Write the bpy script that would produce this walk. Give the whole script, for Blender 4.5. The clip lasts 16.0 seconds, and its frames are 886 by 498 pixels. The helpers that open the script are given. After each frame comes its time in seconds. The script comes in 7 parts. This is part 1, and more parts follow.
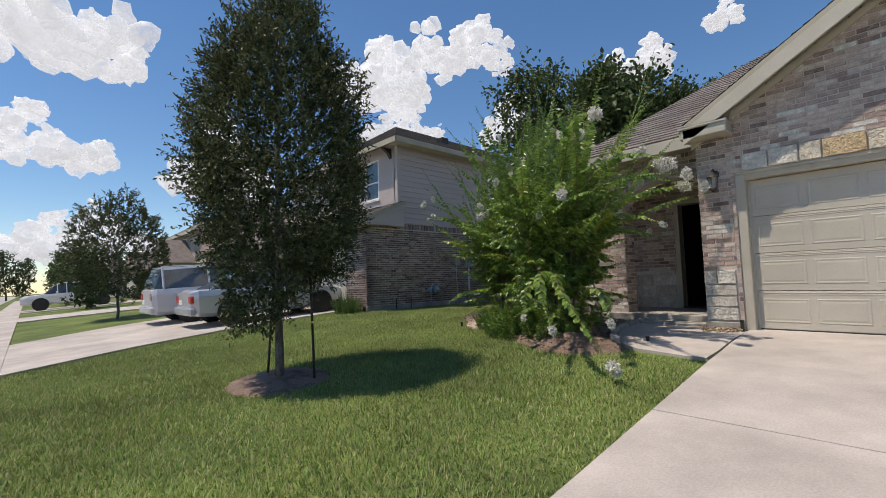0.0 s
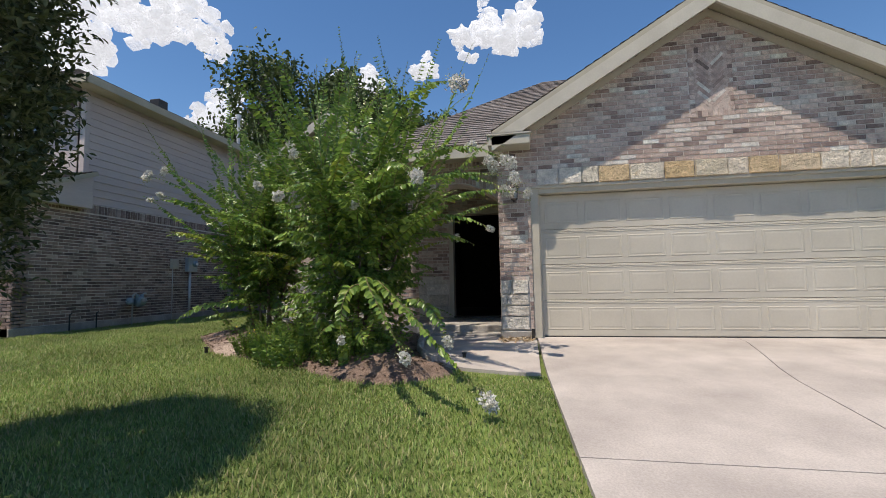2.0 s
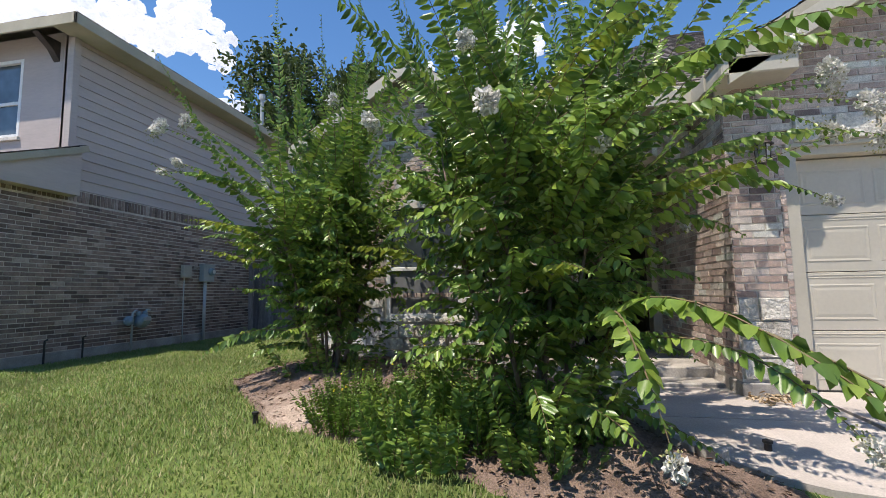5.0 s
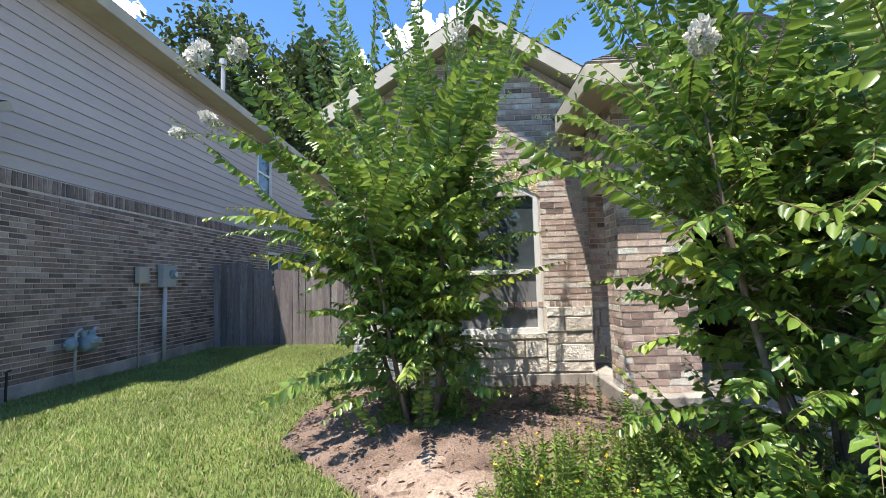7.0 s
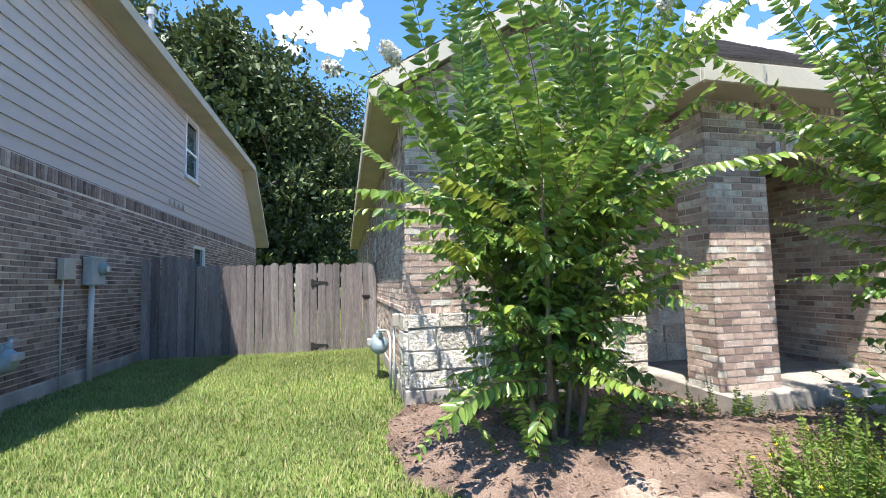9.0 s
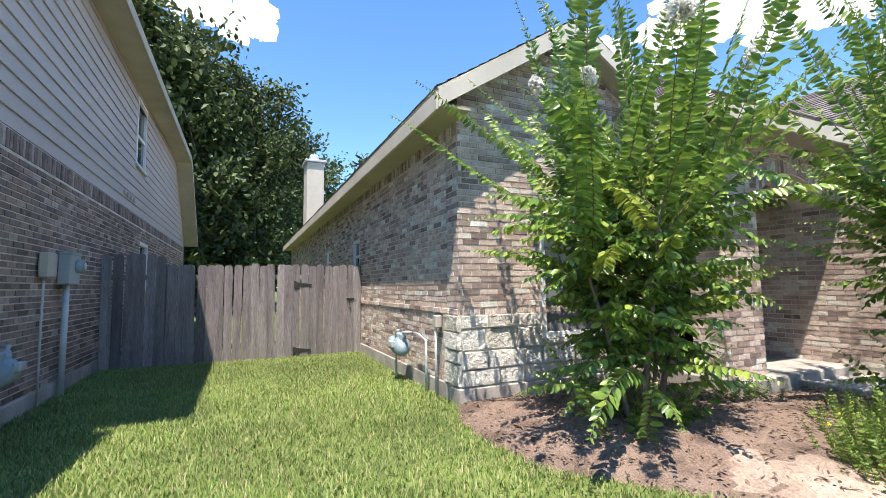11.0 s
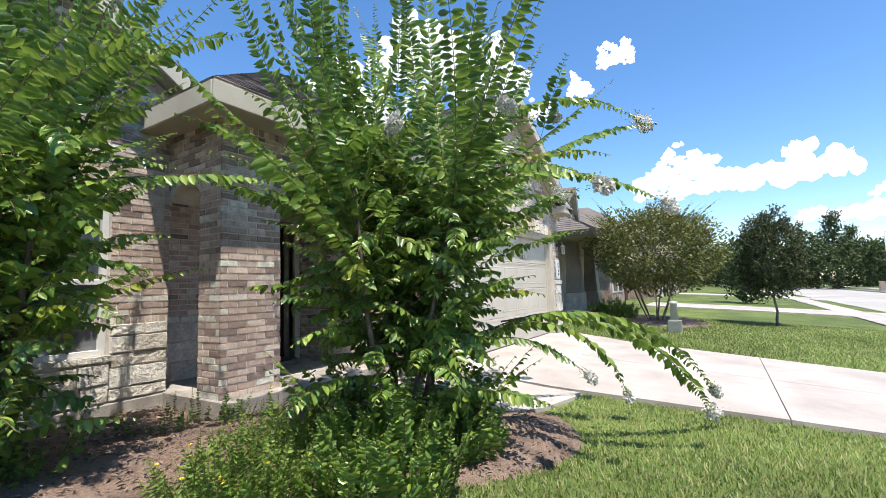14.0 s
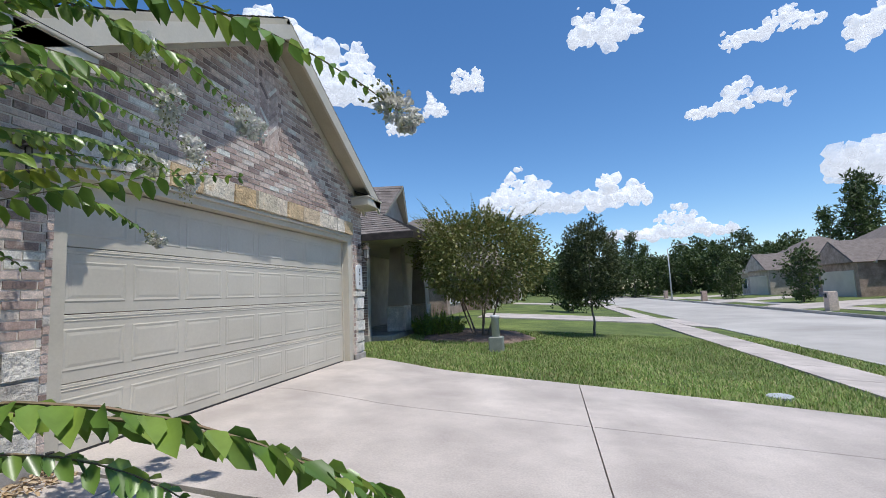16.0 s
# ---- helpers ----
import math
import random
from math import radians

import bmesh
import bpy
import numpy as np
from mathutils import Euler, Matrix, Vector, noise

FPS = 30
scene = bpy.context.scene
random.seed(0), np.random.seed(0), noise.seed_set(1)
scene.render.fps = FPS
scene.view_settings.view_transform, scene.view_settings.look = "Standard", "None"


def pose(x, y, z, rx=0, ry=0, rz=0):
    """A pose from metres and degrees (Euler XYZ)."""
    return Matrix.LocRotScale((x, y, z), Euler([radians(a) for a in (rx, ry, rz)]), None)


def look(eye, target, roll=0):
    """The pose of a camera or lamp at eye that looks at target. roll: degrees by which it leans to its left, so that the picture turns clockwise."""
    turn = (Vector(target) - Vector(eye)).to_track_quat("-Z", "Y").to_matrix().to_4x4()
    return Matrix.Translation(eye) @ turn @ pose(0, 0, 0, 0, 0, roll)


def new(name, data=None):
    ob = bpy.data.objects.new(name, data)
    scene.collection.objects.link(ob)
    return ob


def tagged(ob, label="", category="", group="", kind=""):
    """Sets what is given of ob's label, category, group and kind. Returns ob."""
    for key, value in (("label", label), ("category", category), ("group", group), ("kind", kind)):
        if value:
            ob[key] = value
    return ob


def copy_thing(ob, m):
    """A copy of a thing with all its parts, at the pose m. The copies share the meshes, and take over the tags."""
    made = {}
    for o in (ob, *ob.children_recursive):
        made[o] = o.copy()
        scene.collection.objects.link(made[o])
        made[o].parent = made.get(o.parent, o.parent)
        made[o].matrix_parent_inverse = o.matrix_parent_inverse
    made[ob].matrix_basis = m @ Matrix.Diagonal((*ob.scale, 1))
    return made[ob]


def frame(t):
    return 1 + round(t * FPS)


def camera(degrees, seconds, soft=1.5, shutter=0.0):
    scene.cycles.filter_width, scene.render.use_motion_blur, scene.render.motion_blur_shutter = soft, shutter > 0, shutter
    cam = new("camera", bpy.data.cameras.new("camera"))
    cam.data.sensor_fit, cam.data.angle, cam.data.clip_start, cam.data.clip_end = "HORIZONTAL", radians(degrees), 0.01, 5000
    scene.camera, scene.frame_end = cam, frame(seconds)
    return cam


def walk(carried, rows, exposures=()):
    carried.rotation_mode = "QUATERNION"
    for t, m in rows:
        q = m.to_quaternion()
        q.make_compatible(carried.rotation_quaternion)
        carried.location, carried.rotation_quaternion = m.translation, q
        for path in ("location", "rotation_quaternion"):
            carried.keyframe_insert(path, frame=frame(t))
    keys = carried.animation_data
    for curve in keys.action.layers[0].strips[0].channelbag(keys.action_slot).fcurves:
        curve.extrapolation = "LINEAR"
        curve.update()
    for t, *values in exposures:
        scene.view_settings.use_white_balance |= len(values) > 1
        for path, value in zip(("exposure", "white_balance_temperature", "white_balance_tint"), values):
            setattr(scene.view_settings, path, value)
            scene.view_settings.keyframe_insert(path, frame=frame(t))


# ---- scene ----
cam = camera(90.0, 16.0, soft=0.8)
PATH = [
    (0, (-7.685, -1.614, 0.831), (-6.319, -0.159, 0.972), -1.7),
    (0.5, (-7.545, -1.099, 0.865), (-5.834, -0.071, 0.996), -1.3),
    (1, (-7.336, -0.699, 0.834), (-5.485, 0.047, 0.965), -1.6),
    (1.5, (-7.119, -0.255, 0.863), (-5.211, 0.330, 0.997), -1.6),
    (2, (-6.932, 0.199, 0.841), (-4.972, 0.570, 0.992), -1.0),
    (2.5, (-6.667, 0.598, 0.876), (-4.673, 0.660, 1.016), -0.8),
    (3, (-6.291, 0.981, 0.983), (-4.304, 0.781, 1.098), -1.0),
    (3.5, (-5.945, 1.322, 1.043), (-3.955, 1.162, 1.174), -1.3),
    (4, (-5.475, 1.652, 1.000), (-3.483, 1.757, 1.154), -1.6),
    (4.5, (-4.976, 2.023, 0.980), (-3.007, 2.326, 1.158), -0.8),
    (5, (-4.695, 2.474, 0.954), (-2.740, 2.849, 1.147), -0.9),
    (7.5, (-3.359, 4.885, 1.225), (-1.365, 4.825, 1.373), -1.5),
    (8, (-3.148, 5.376, 1.212), (-1.163, 5.182, 1.364), -1.1),
    (8.5, (-3.022, 5.855, 1.221), (-1.053, 5.536, 1.375), -1.2),
    (9, (-2.897, 6.271, 1.201), (-0.950, 5.840, 1.351), -1.3),
    (11.5, (-2.589, 7.881, 1.193), (-0.869, 6.872, 1.354), -1.4),
    (12, (-2.853, 7.448, 1.173), (-1.270, 6.233, 1.313), -2.4),
    (12.5, (-3.118, 6.856, 1.144), (-1.618, 5.540, 1.271), -2.4),
    (13, (-3.270, 6.397, 1.105), (-1.914, 4.936, 1.266), -2.0),
    (13.5, (-3.422, 5.976, 1.103), (-2.236, 4.374, 1.264), -1.9),
    (14, (-3.518, 5.431, 1.125), (-2.468, 3.738, 1.304), -1.9),
    (14.5, (-3.609, 4.660, 1.151), (-2.647, 2.917, 1.343), -2.7),
    (15, (-3.692, 3.912, 1.122), (-2.751, 2.159, 1.324), -2.7),
    (15.5, (-3.737, 3.214, 1.108), (-2.893, 1.413, 1.316), -2.9),
    (16, (-3.685, 2.607, 1.109), (-3.229, 0.671, 1.314), -2.5),
]
walk(cam, [(t, look(eye, target, roll)) for t, eye, target, roll in PATH],
     exposures=[(0.0, -0.15, 7100, 14), (2.5, 0.02, 6950, 14), (5.0, 0.35, 6750, 14), (7.5, 1.15, 6650, 13), (9.0, 1.28, 6500, 13), (12.5, 0.95, 6850, 14), (14.0, 0.68, 6600, 12), (14.5, 0.56, 6500, 12), (16.0, -0.04, 6200, 12)])

# ---- light: clear midday sky, high sun from the street side ----
SUN_TO = Vector((-1.38, 0.92, 4.3)).normalized()
world = bpy.data.worlds.new("sky")
scene.world = world
world.use_nodes = True
wn = world.node_tree.nodes
sky = wn.new("ShaderNodeTexSky")
sky.sky_type = "NISHITA"
sky.sun_disc = False
sky.sun_elevation = math.asin(SUN_TO.z)
sky.sun_rotation = math.atan2(SUN_TO.x, SUN_TO.y)
sky.air_density, sky.dust_density, sky.ozone_density = 1.0, 0.0, 4.0
deep = wn.new("ShaderNodeHueSaturation")
deep.inputs["Saturation"].default_value = 1.17
world.node_tree.links.new(sky.outputs[0], deep.inputs["Color"])
world.node_tree.links.new(deep.outputs[0], wn["Background"].inputs[0])
wn["Background"].inputs[1].default_value = 0.15
sun_data = bpy.data.lights.new("sun", "SUN")
sun_data.energy, sun_data.angle, sun_data.color = 4.6, radians(0.53), (1.0, 0.945, 0.85)
sun = new("sun", sun_data)
sun.matrix_world = look(SUN_TO * 50, (0, 0, 0))


# ---- materials ----
def surface(name, colors, rough=0.8, fine=60.0, fine_amount=0.25, coarse=1.5, coarse_amount=0.25, bump=0.3,
            pick="", metal=0.0, stretch=(1, 1, 1), spec=0.4, stain=None, bump_size=0.01, see_through=0.0):
    """A procedural surface: a base picked from colours (by island, by object or by coarse noise), with grain,
    coarse mottling, optional stains and a fine relief."""
    m = bpy.data.materials.new(name)
    m.use_nodes = True
    nt = m.node_tree
    n, l = nt.nodes, nt.links
    bsdf = n["Principled BSDF"]
    geo = n.new("ShaderNodeNewGeometry")
    mp = n.new("ShaderNodeMapping")
    mp.inputs["Scale"].default_value = stretch
    l.new(geo.outputs["Position"], mp.inputs["Vector"])

    def noise_node(scale, detail=4.0, rough_=0.6):
        t = n.new("ShaderNodeTexNoise")
        t.inputs["Scale"].default_value, t.inputs["Detail"].default_value, t.inputs["Roughness"].default_value = scale, detail, rough_
        l.new(mp.outputs[0], t.inputs["Vector"])
        return t

    ng, nc = noise_node(fine), noise_node(coarse, 3.0)
    ramp = n.new("ShaderNodeValToRGB")
    e = ramp.color_ramp.elements
    while len(e) < len(colors):
        e.new(0.5)
    for i, c in enumerate(colors):
        e[i].position = i / max(1, len(colors) - 1)
        e[i].color = (*c, 1)
    if pick == "island":
        l.new(geo.outputs["Random Per Island"], ramp.inputs[0])
    elif pick == "object":
        info = n.new("ShaderNodeObjectInfo")
        l.new(info.outputs["Random"], ramp.inputs[0])
    else:
        spread = n.new("ShaderNodeMapRange")
        spread.inputs[1].default_value, spread.inputs[2].default_value = 0.3, 0.7
        l.new(nc.outputs[0], spread.inputs[0])
        l.new(spread.outputs[0], ramp.inputs[0])
    out = ramp.outputs[0]

    def shade(color_out, noise_out, amount):
        rng = n.new("ShaderNodeMapRange")
        rng.inputs[1].default_value, rng.inputs[2].default_value = 0.25, 0.75
        rng.inputs[3].default_value, rng.inputs[4].default_value = 1 - amount, 1 + amount
        l.new(noise_out, rng.inputs[0])
        mix = n.new("ShaderNodeMix")
        mix.data_type, mix.blend_type = "RGBA", "MULTIPLY"
        mix.inputs[0].default_value = 1.0
        l.new(color_out, mix.inputs[6])
        l.new(rng.outputs[0], mix.inputs[7])
        return mix.outputs[2]

    out = shade(out, ng.outputs[0], fine_amount)
    out = shade(out, nc.outputs[0], coarse_amount)
    if stain:
        color, scale, low, high = stain
        ns = noise_node(scale, 6.0, 0.7)
        rng = n.new("ShaderNodeMapRange")
        rng.inputs[1].default_value, rng.inputs[2].default_value = low, high
        l.new(ns.outputs[0], rng.inputs[0])
        mix = n.new("ShaderNodeMix")
        mix.data_type = "RGBA"
        l.new(rng.outputs[0], mix.inputs[0])
        l.new(out, mix.inputs[6])
        mix.inputs[7].default_value = (*color, 1)
        out = mix.outputs[2]
    l.new(out, bsdf.inputs["Base Color"])
    bsdf.inputs["Roughness"].default_value = rough
    bsdf.inputs["Metallic"].default_value = metal
    bsdf.inputs["Specular IOR Level"].default_value = spec
    if bump:
        b = n.new("ShaderNodeBump")
        b.inputs["Strength"].default_value, b.inputs["Distance"].default_value = bump, bump_size
        l.new(ng.outputs[0], b.inputs["Height"])
        l.new(b.outputs[0], bsdf.inputs["Normal"])
    if see_through:
        tr = n.new("ShaderNodeBsdfTranslucent")
        l.new(out, tr.inputs[0])
        mixs = n.new("ShaderNodeMixShader")
        mixs.inputs[0].default_value = see_through
        l.new(bsdf.outputs[0], mixs.inputs[1])
        l.new(tr.outputs[0], mixs.inputs[2])
        l.new(mixs.outputs[0], n["Material Output"].inputs[0])
    return m


def glass_pane(name, tint=(0.06, 0.075, 0.085)):
    return surface(name, [tint, tuple(c * 1.3 for c in tint)], rough=0.03, fine=3, fine_amount=0.1, bump=0.0, spec=0.9)


BRICKS = [(0.187, 0.135, 0.117), (0.351, 0.257, 0.216), (0.503, 0.38, 0.316), (0.398, 0.298, 0.246), (0.655, 0.538, 0.456), (0.515, 0.404, 0.345), (0.7, 0.7, 0.62)]
M_BRICK = surface("brick_tan", BRICKS, 0.9, 90, 0.3, 14, 0.3, 0.5, pick="island", stain=((0.52, 0.47, 0.41), 9, 0.55, 0.8))
M_BRICK_OB = surface("brick_tan_single", BRICKS, 0.9, 90, 0.3, 14, 0.3, 0.5, pick="object", stain=((0.52, 0.47, 0.41), 9, 0.55, 0.8))
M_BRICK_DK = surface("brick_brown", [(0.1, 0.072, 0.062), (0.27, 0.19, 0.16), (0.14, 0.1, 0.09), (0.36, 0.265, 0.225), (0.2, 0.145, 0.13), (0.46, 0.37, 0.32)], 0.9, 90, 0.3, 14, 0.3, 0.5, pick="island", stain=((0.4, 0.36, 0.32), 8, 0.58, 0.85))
M_MORTAR = surface("mortar", [(0.58, 0.52, 0.45), (0.66, 0.6, 0.53)], 0.95, 120, 0.2, 4, 0.15, 0.4)
M_STONE = surface("limestone", [(0.62, 0.58, 0.5), (0.72, 0.69, 0.62), (0.55, 0.5, 0.42), (0.76, 0.73, 0.67)], 0.9, 28, 0.25, 6, 0.25, 1.0, pick="object", stain=((0.55, 0.38, 0.2), 3.5, 0.62, 0.85), bump_size=0.03)
M_STONE_W = surface("limestone_warm", [(0.6, 0.52, 0.38), (0.72, 0.68, 0.6), (0.55, 0.4, 0.22), (0.75, 0.71, 0.62)], 0.9, 28, 0.25, 6, 0.25, 1.0, pick="object", stain=((0.55, 0.36, 0.16), 4.0, 0.6, 0.85), bump_size=0.03)
M_CONCRETE = surface("driveway_concrete", [(0.4, 0.355, 0.32), (0.485, 0.435, 0.39)], 0.85, 70, 0.16, 0.9, 0.18, 0.25, stain=((0.33, 0.295, 0.265), 0.8, 0.5, 0.85))
M_SLAB = surface("slab_concrete", [(0.3, 0.28, 0.25), (0.4, 0.37, 0.33)], 0.9, 50, 0.2, 3, 0.2, 0.4)
M_ROAD = surface("road_concrete", [(0.36, 0.34, 0.31), (0.43, 0.41, 0.375)], 0.9, 30, 0.1, 0.3, 0.12, 0.2)
M_SOIL = surface("lawn_soil", [(0.1, 0.12, 0.035), (0.15, 0.17, 0.05)], 0.95, 40, 0.5, 0.5, 0.3, 0.6, stain=((0.2, 0.16, 0.08), 1.2, 0.62, 0.85))
M_FARLAWN = surface("far_lawn", [(0.075, 0.11, 0.025), (0.13, 0.165, 0.04)], 0.95, 25, 0.5, 0.6, 0.35, 0.8)
M_GRASS = surface("grass_blade", [(0.12, 0.195, 0.045), (0.185, 0.28, 0.062), (0.24, 0.33, 0.085), (0.31, 0.34, 0.12), (0.42, 0.365, 0.19)], 0.55, 3, 0.2, 0.5, 0.35, 0.0, pick="island", see_through=0.3)
M_MULCH = surface("mulch", [(0.15, 0.1, 0.075), (0.28, 0.195, 0.15), (0.2, 0.14, 0.105)], 0.95, 60, 0.5, 2.5, 0.35, 1.0, stain=((0.38, 0.28, 0.215), 3, 0.5, 0.75), bump_size=0.04)
M_SAND = surface("sandy_soil", [(0.32, 0.235, 0.18), (0.43, 0.335, 0.265)], 0.95, 50, 0.4, 3, 0.25, 0.8, bump_size=0.03)
M_CHIP = surface("bark_chip", [(0.1, 0.065, 0.045), (0.2, 0.135, 0.1), (0.28, 0.2, 0.14), (0.14, 0.1, 0.075)], 0.95, 60, 0.3, 5, 0.2, 0.4, pick="island")
M_TRIM = surface("tan_trim_paint", [(0.5, 0.46, 0.37), (0.54, 0.5, 0.41)], 0.6, 40, 0.05, 1.5, 0.08, 0.1)
M_DOORP = surface("garage_door_paint", [(0.53, 0.49, 0.4), (0.57, 0.53, 0.44)], 0.55, 30, 0.04, 0.9, 0.07, 0.06)
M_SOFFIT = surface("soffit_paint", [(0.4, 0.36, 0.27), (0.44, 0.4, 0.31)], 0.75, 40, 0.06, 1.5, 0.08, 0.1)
M_WHITE = surface("white_vinyl", [(0.72, 0.71, 0.68), (0.78, 0.77, 0.74)], 0.45, 30, 0.04, 2, 0.06, 0.05)
M_SIDING = surface("siding_paint", [(0.46, 0.395, 0.365), (0.5, 0.435, 0.4)], 0.7, 30, 0.06, 1.0, 0.08, 0.2, stretch=(0.2, 0.2, 1))
M_SHINGLE = surface("asphalt_shingle", [(0.13, 0.11, 0.1), (0.2, 0.175, 0.16), (0.16, 0.135, 0.12), (0.24, 0.21, 0.19)], 0.95, 130, 0.45, 3, 0.25, 0.8, pick="island")
M_FENCE = surface("weathered_cedar", [(0.13, 0.112, 0.112), (0.22, 0.19, 0.182), (0.17, 0.148, 0.145), (0.28, 0.25, 0.24)], 0.9, 26, 0.4, 3, 0.35, 0.7, pick="object", stretch=(4, 4, 0.35), stain=((0.1, 0.085, 0.08), 3, 0.6, 0.85))
M_IRON = surface("black_iron", [(0.02, 0.02, 0.02), (0.035, 0.033, 0.03)], 0.5, 60, 0.2, 4, 0.2, 0.3)
M_BRONZE = surface("bronze_lamp", [(0.05, 0.04, 0.035), (0.08, 0.065, 0.055)], 0.45, 60, 0.2, 4, 0.2, 0.2, metal=0.4)
M_GREYMETAL = surface("grey_enclosure", [(0.38, 0.4, 0.4), (0.45, 0.47, 0.47)], 0.5, 30, 0.06, 2, 0.1, 0.1)
M_BLUEGREY = surface("blue_grey_meter", [(0.2, 0.27, 0.3), (0.27, 0.34, 0.37)], 0.5, 30, 0.1, 6, 0.15, 0.1)
M_TANBOX = surface("tan_box", [(0.42, 0.38, 0.32), (0.47, 0.43, 0.37)], 0.6, 30, 0.06, 2, 0.1, 0.1)
M_PVC = surface("grey_conduit", [(0.5, 0.5, 0.49), (0.56, 0.56, 0.55)], 0.5, 30, 0.06, 2, 0.1, 0.05)
# near-black for the hallway: the room's shade is put into the colour
M_HALL_SHADE = surface("hall_shade_black", [(0.02, 0.016, 0.014), (0.035, 0.028, 0.024)], 0.8, 10, 0.2, 1, 0.2, 0.1)
M_DOORWOOD = surface("dark_door", [(0.045, 0.022, 0.016), (0.07, 0.035, 0.025)], 0.45, 20, 0.25, 2, 0.2, 0.15, stretch=(3, 3, 0.4))
M_STUCCO = surface("tan_stucco", [(0.36, 0.31, 0.26), (0.41, 0.36, 0.3)], 0.9, 80, 0.12, 1.5, 0.12, 0.4)
M_GLASS = glass_pane("window_glass")
M_SCREEN = surface("insect_screen", [(0.16, 0.165, 0.17), (0.19, 0.195, 0.2)], 0.6, 200, 0.1, 2, 0.1, 0.05)
M_BLIND = surface("blind_slat", [(0.24, 0.25, 0.24), (0.28, 0.29, 0.28)], 0.6, 20, 0.05, 2, 0.1, 0.0)
M_BARK = surface("smooth_bark", [(0.15, 0.11, 0.085), (0.26, 0.2, 0.155)], 0.85, 40, 0.3, 8, 0.3, 0.5, stretch=(1, 1, 0.4))
M_OAKBARK = surface("oak_bark", [(0.13, 0.115, 0.1), (0.22, 0.2, 0.175)], 0.95, 60, 0.4, 8, 0.3, 1.0, stretch=(1, 1, 0.3))
M_TWIG = surface("green_twig", [(0.13, 0.12, 0.05), (0.2, 0.13, 0.08)], 0.7, 40, 0.2, 8, 0.2, 0.0)
M_MYRTLE = surface("myrtle_leaf", [(0.1, 0.185, 0.038), (0.135, 0.24, 0.046), (0.175, 0.29, 0.054), (0.23, 0.345, 0.062), (0.32, 0.42, 0.075)], 0.34, 20, 0.15, 1.6, 0.25, 0.0, pick="island", see_through=0.33, spec=0.55)
M_MYRTLE_Y = surface("myrtle_leaf_young", [(0.2, 0.29, 0.04), (0.3, 0.34, 0.05), (0.26, 0.32, 0.05)], 0.4, 20, 0.15, 1.6, 0.2, 0.0, pick="island", see_through=0.35, spec=0.5)
M_OAK = surface("oak_leaf", [(0.045, 0.062, 0.026), (0.075, 0.095, 0.042), (0.11, 0.13, 0.062), (0.165, 0.18, 0.1)], 0.45, 20, 0.15, 2, 0.2, 0.0, pick="island", see_through=0.1, spec=0.12)
M_FOREST = surface("forest_leaf", [(0.035, 0.06, 0.018), (0.055, 0.085, 0.025), (0.08, 0.115, 0.035), (0.1, 0.14, 0.045)], 0.6, 5, 0.2, 0.3, 0.3, 0.0, pick="island", see_through=0.2)
M_SHRUB = surface("weed_leaf", [(0.07, 0.13, 0.03), (0.1, 0.18, 0.04), (0.15, 0.24, 0.055)], 0.5, 20, 0.15, 2, 0.2, 0.0, pick="island", see_through=0.3)
M_WEED = surface("bright_weed_leaf", [(0.13, 0.22, 0.035), (0.18, 0.29, 0.05), (0.24, 0.34, 0.06)], 0.5, 20, 0.15, 2, 0.2, 0.0, pick="island", see_through=0.35)
M_TAWNY = surface("tawny_leaf", [(0.1, 0.13, 0.035), (0.16, 0.18, 0.05), (0.22, 0.2, 0.07), (0.13, 0.16, 0.04)], 0.5, 20, 0.15, 1, 0.2, 0.0, pick="island", see_through=0.25)
M_PETAL = surface("white_petal", [(0.72, 0.7, 0.66), (0.82, 0.8, 0.76), (0.6, 0.6, 0.5)], 0.6, 30, 0.1, 5, 0.1, 0.0, pick="island", see_through=0.3)
M_BUD = surface("flower_bud", [(0.35, 0.36, 0.14), (0.42, 0.38, 0.2)], 0.6, 30, 0.1, 5, 0.1, 0.0, pick="island")
M_YELLOW = surface("yellow_petal", [(0.75, 0.6, 0.04), (0.8, 0.66, 0.06)], 0.6, 30, 0.1, 5, 0.1, 0.0)
M_CLOUD = surface("cloud_white_glow", [(0.36, 0.36, 0.36), (0.4, 0.4, 0.4)], 1.0, 0.02, 0.04, 0.005, 0.05, 0.0, spec=0.0)
# added glow stands in for light scattered inside the cloud, lifting its underside
M_CLOUD.node_tree.nodes["Principled BSDF"].inputs["Emission Color"].default_value = (0.84, 0.9, 1.0, 1)
M_CLOUD.node_tree.nodes["Principled BSDF"].inputs["Emission Strength"].default_value = 0.7


def thin_cloud(m):
    """Lets a cloud's puffs thin out: each skin is part clear, more so in patches."""
    n, l = m.node_tree.nodes, m.node_tree.links
    geo, tex, rng = n.new("ShaderNodeNewGeometry"), n.new("ShaderNodeTexNoise"), n.new("ShaderNodeMapRange")
    tex.inputs["Scale"].default_value, tex.inputs["Detail"].default_value = 0.03, 6.0
    l.new(geo.outputs["Position"], tex.inputs["Vector"])
    rng.inputs[1].default_value, rng.inputs[2].default_value = 0.35, 0.65
    rng.inputs[3].default_value, rng.inputs[4].default_value = 0.35, 0.9
    l.new(tex.outputs[0], rng.inputs[0])
    clear, mix = n.new("ShaderNodeBsdfTransparent"), n.new("ShaderNodeMixShader")
    l.new(rng.outputs[0], mix.inputs[0])
    l.new(clear.outputs[0], mix.inputs[1])
    l.new(n["Principled BSDF"].outputs[0], mix.inputs[2])
    l.new(mix.outputs[0], n["Material Output"].inputs[0])


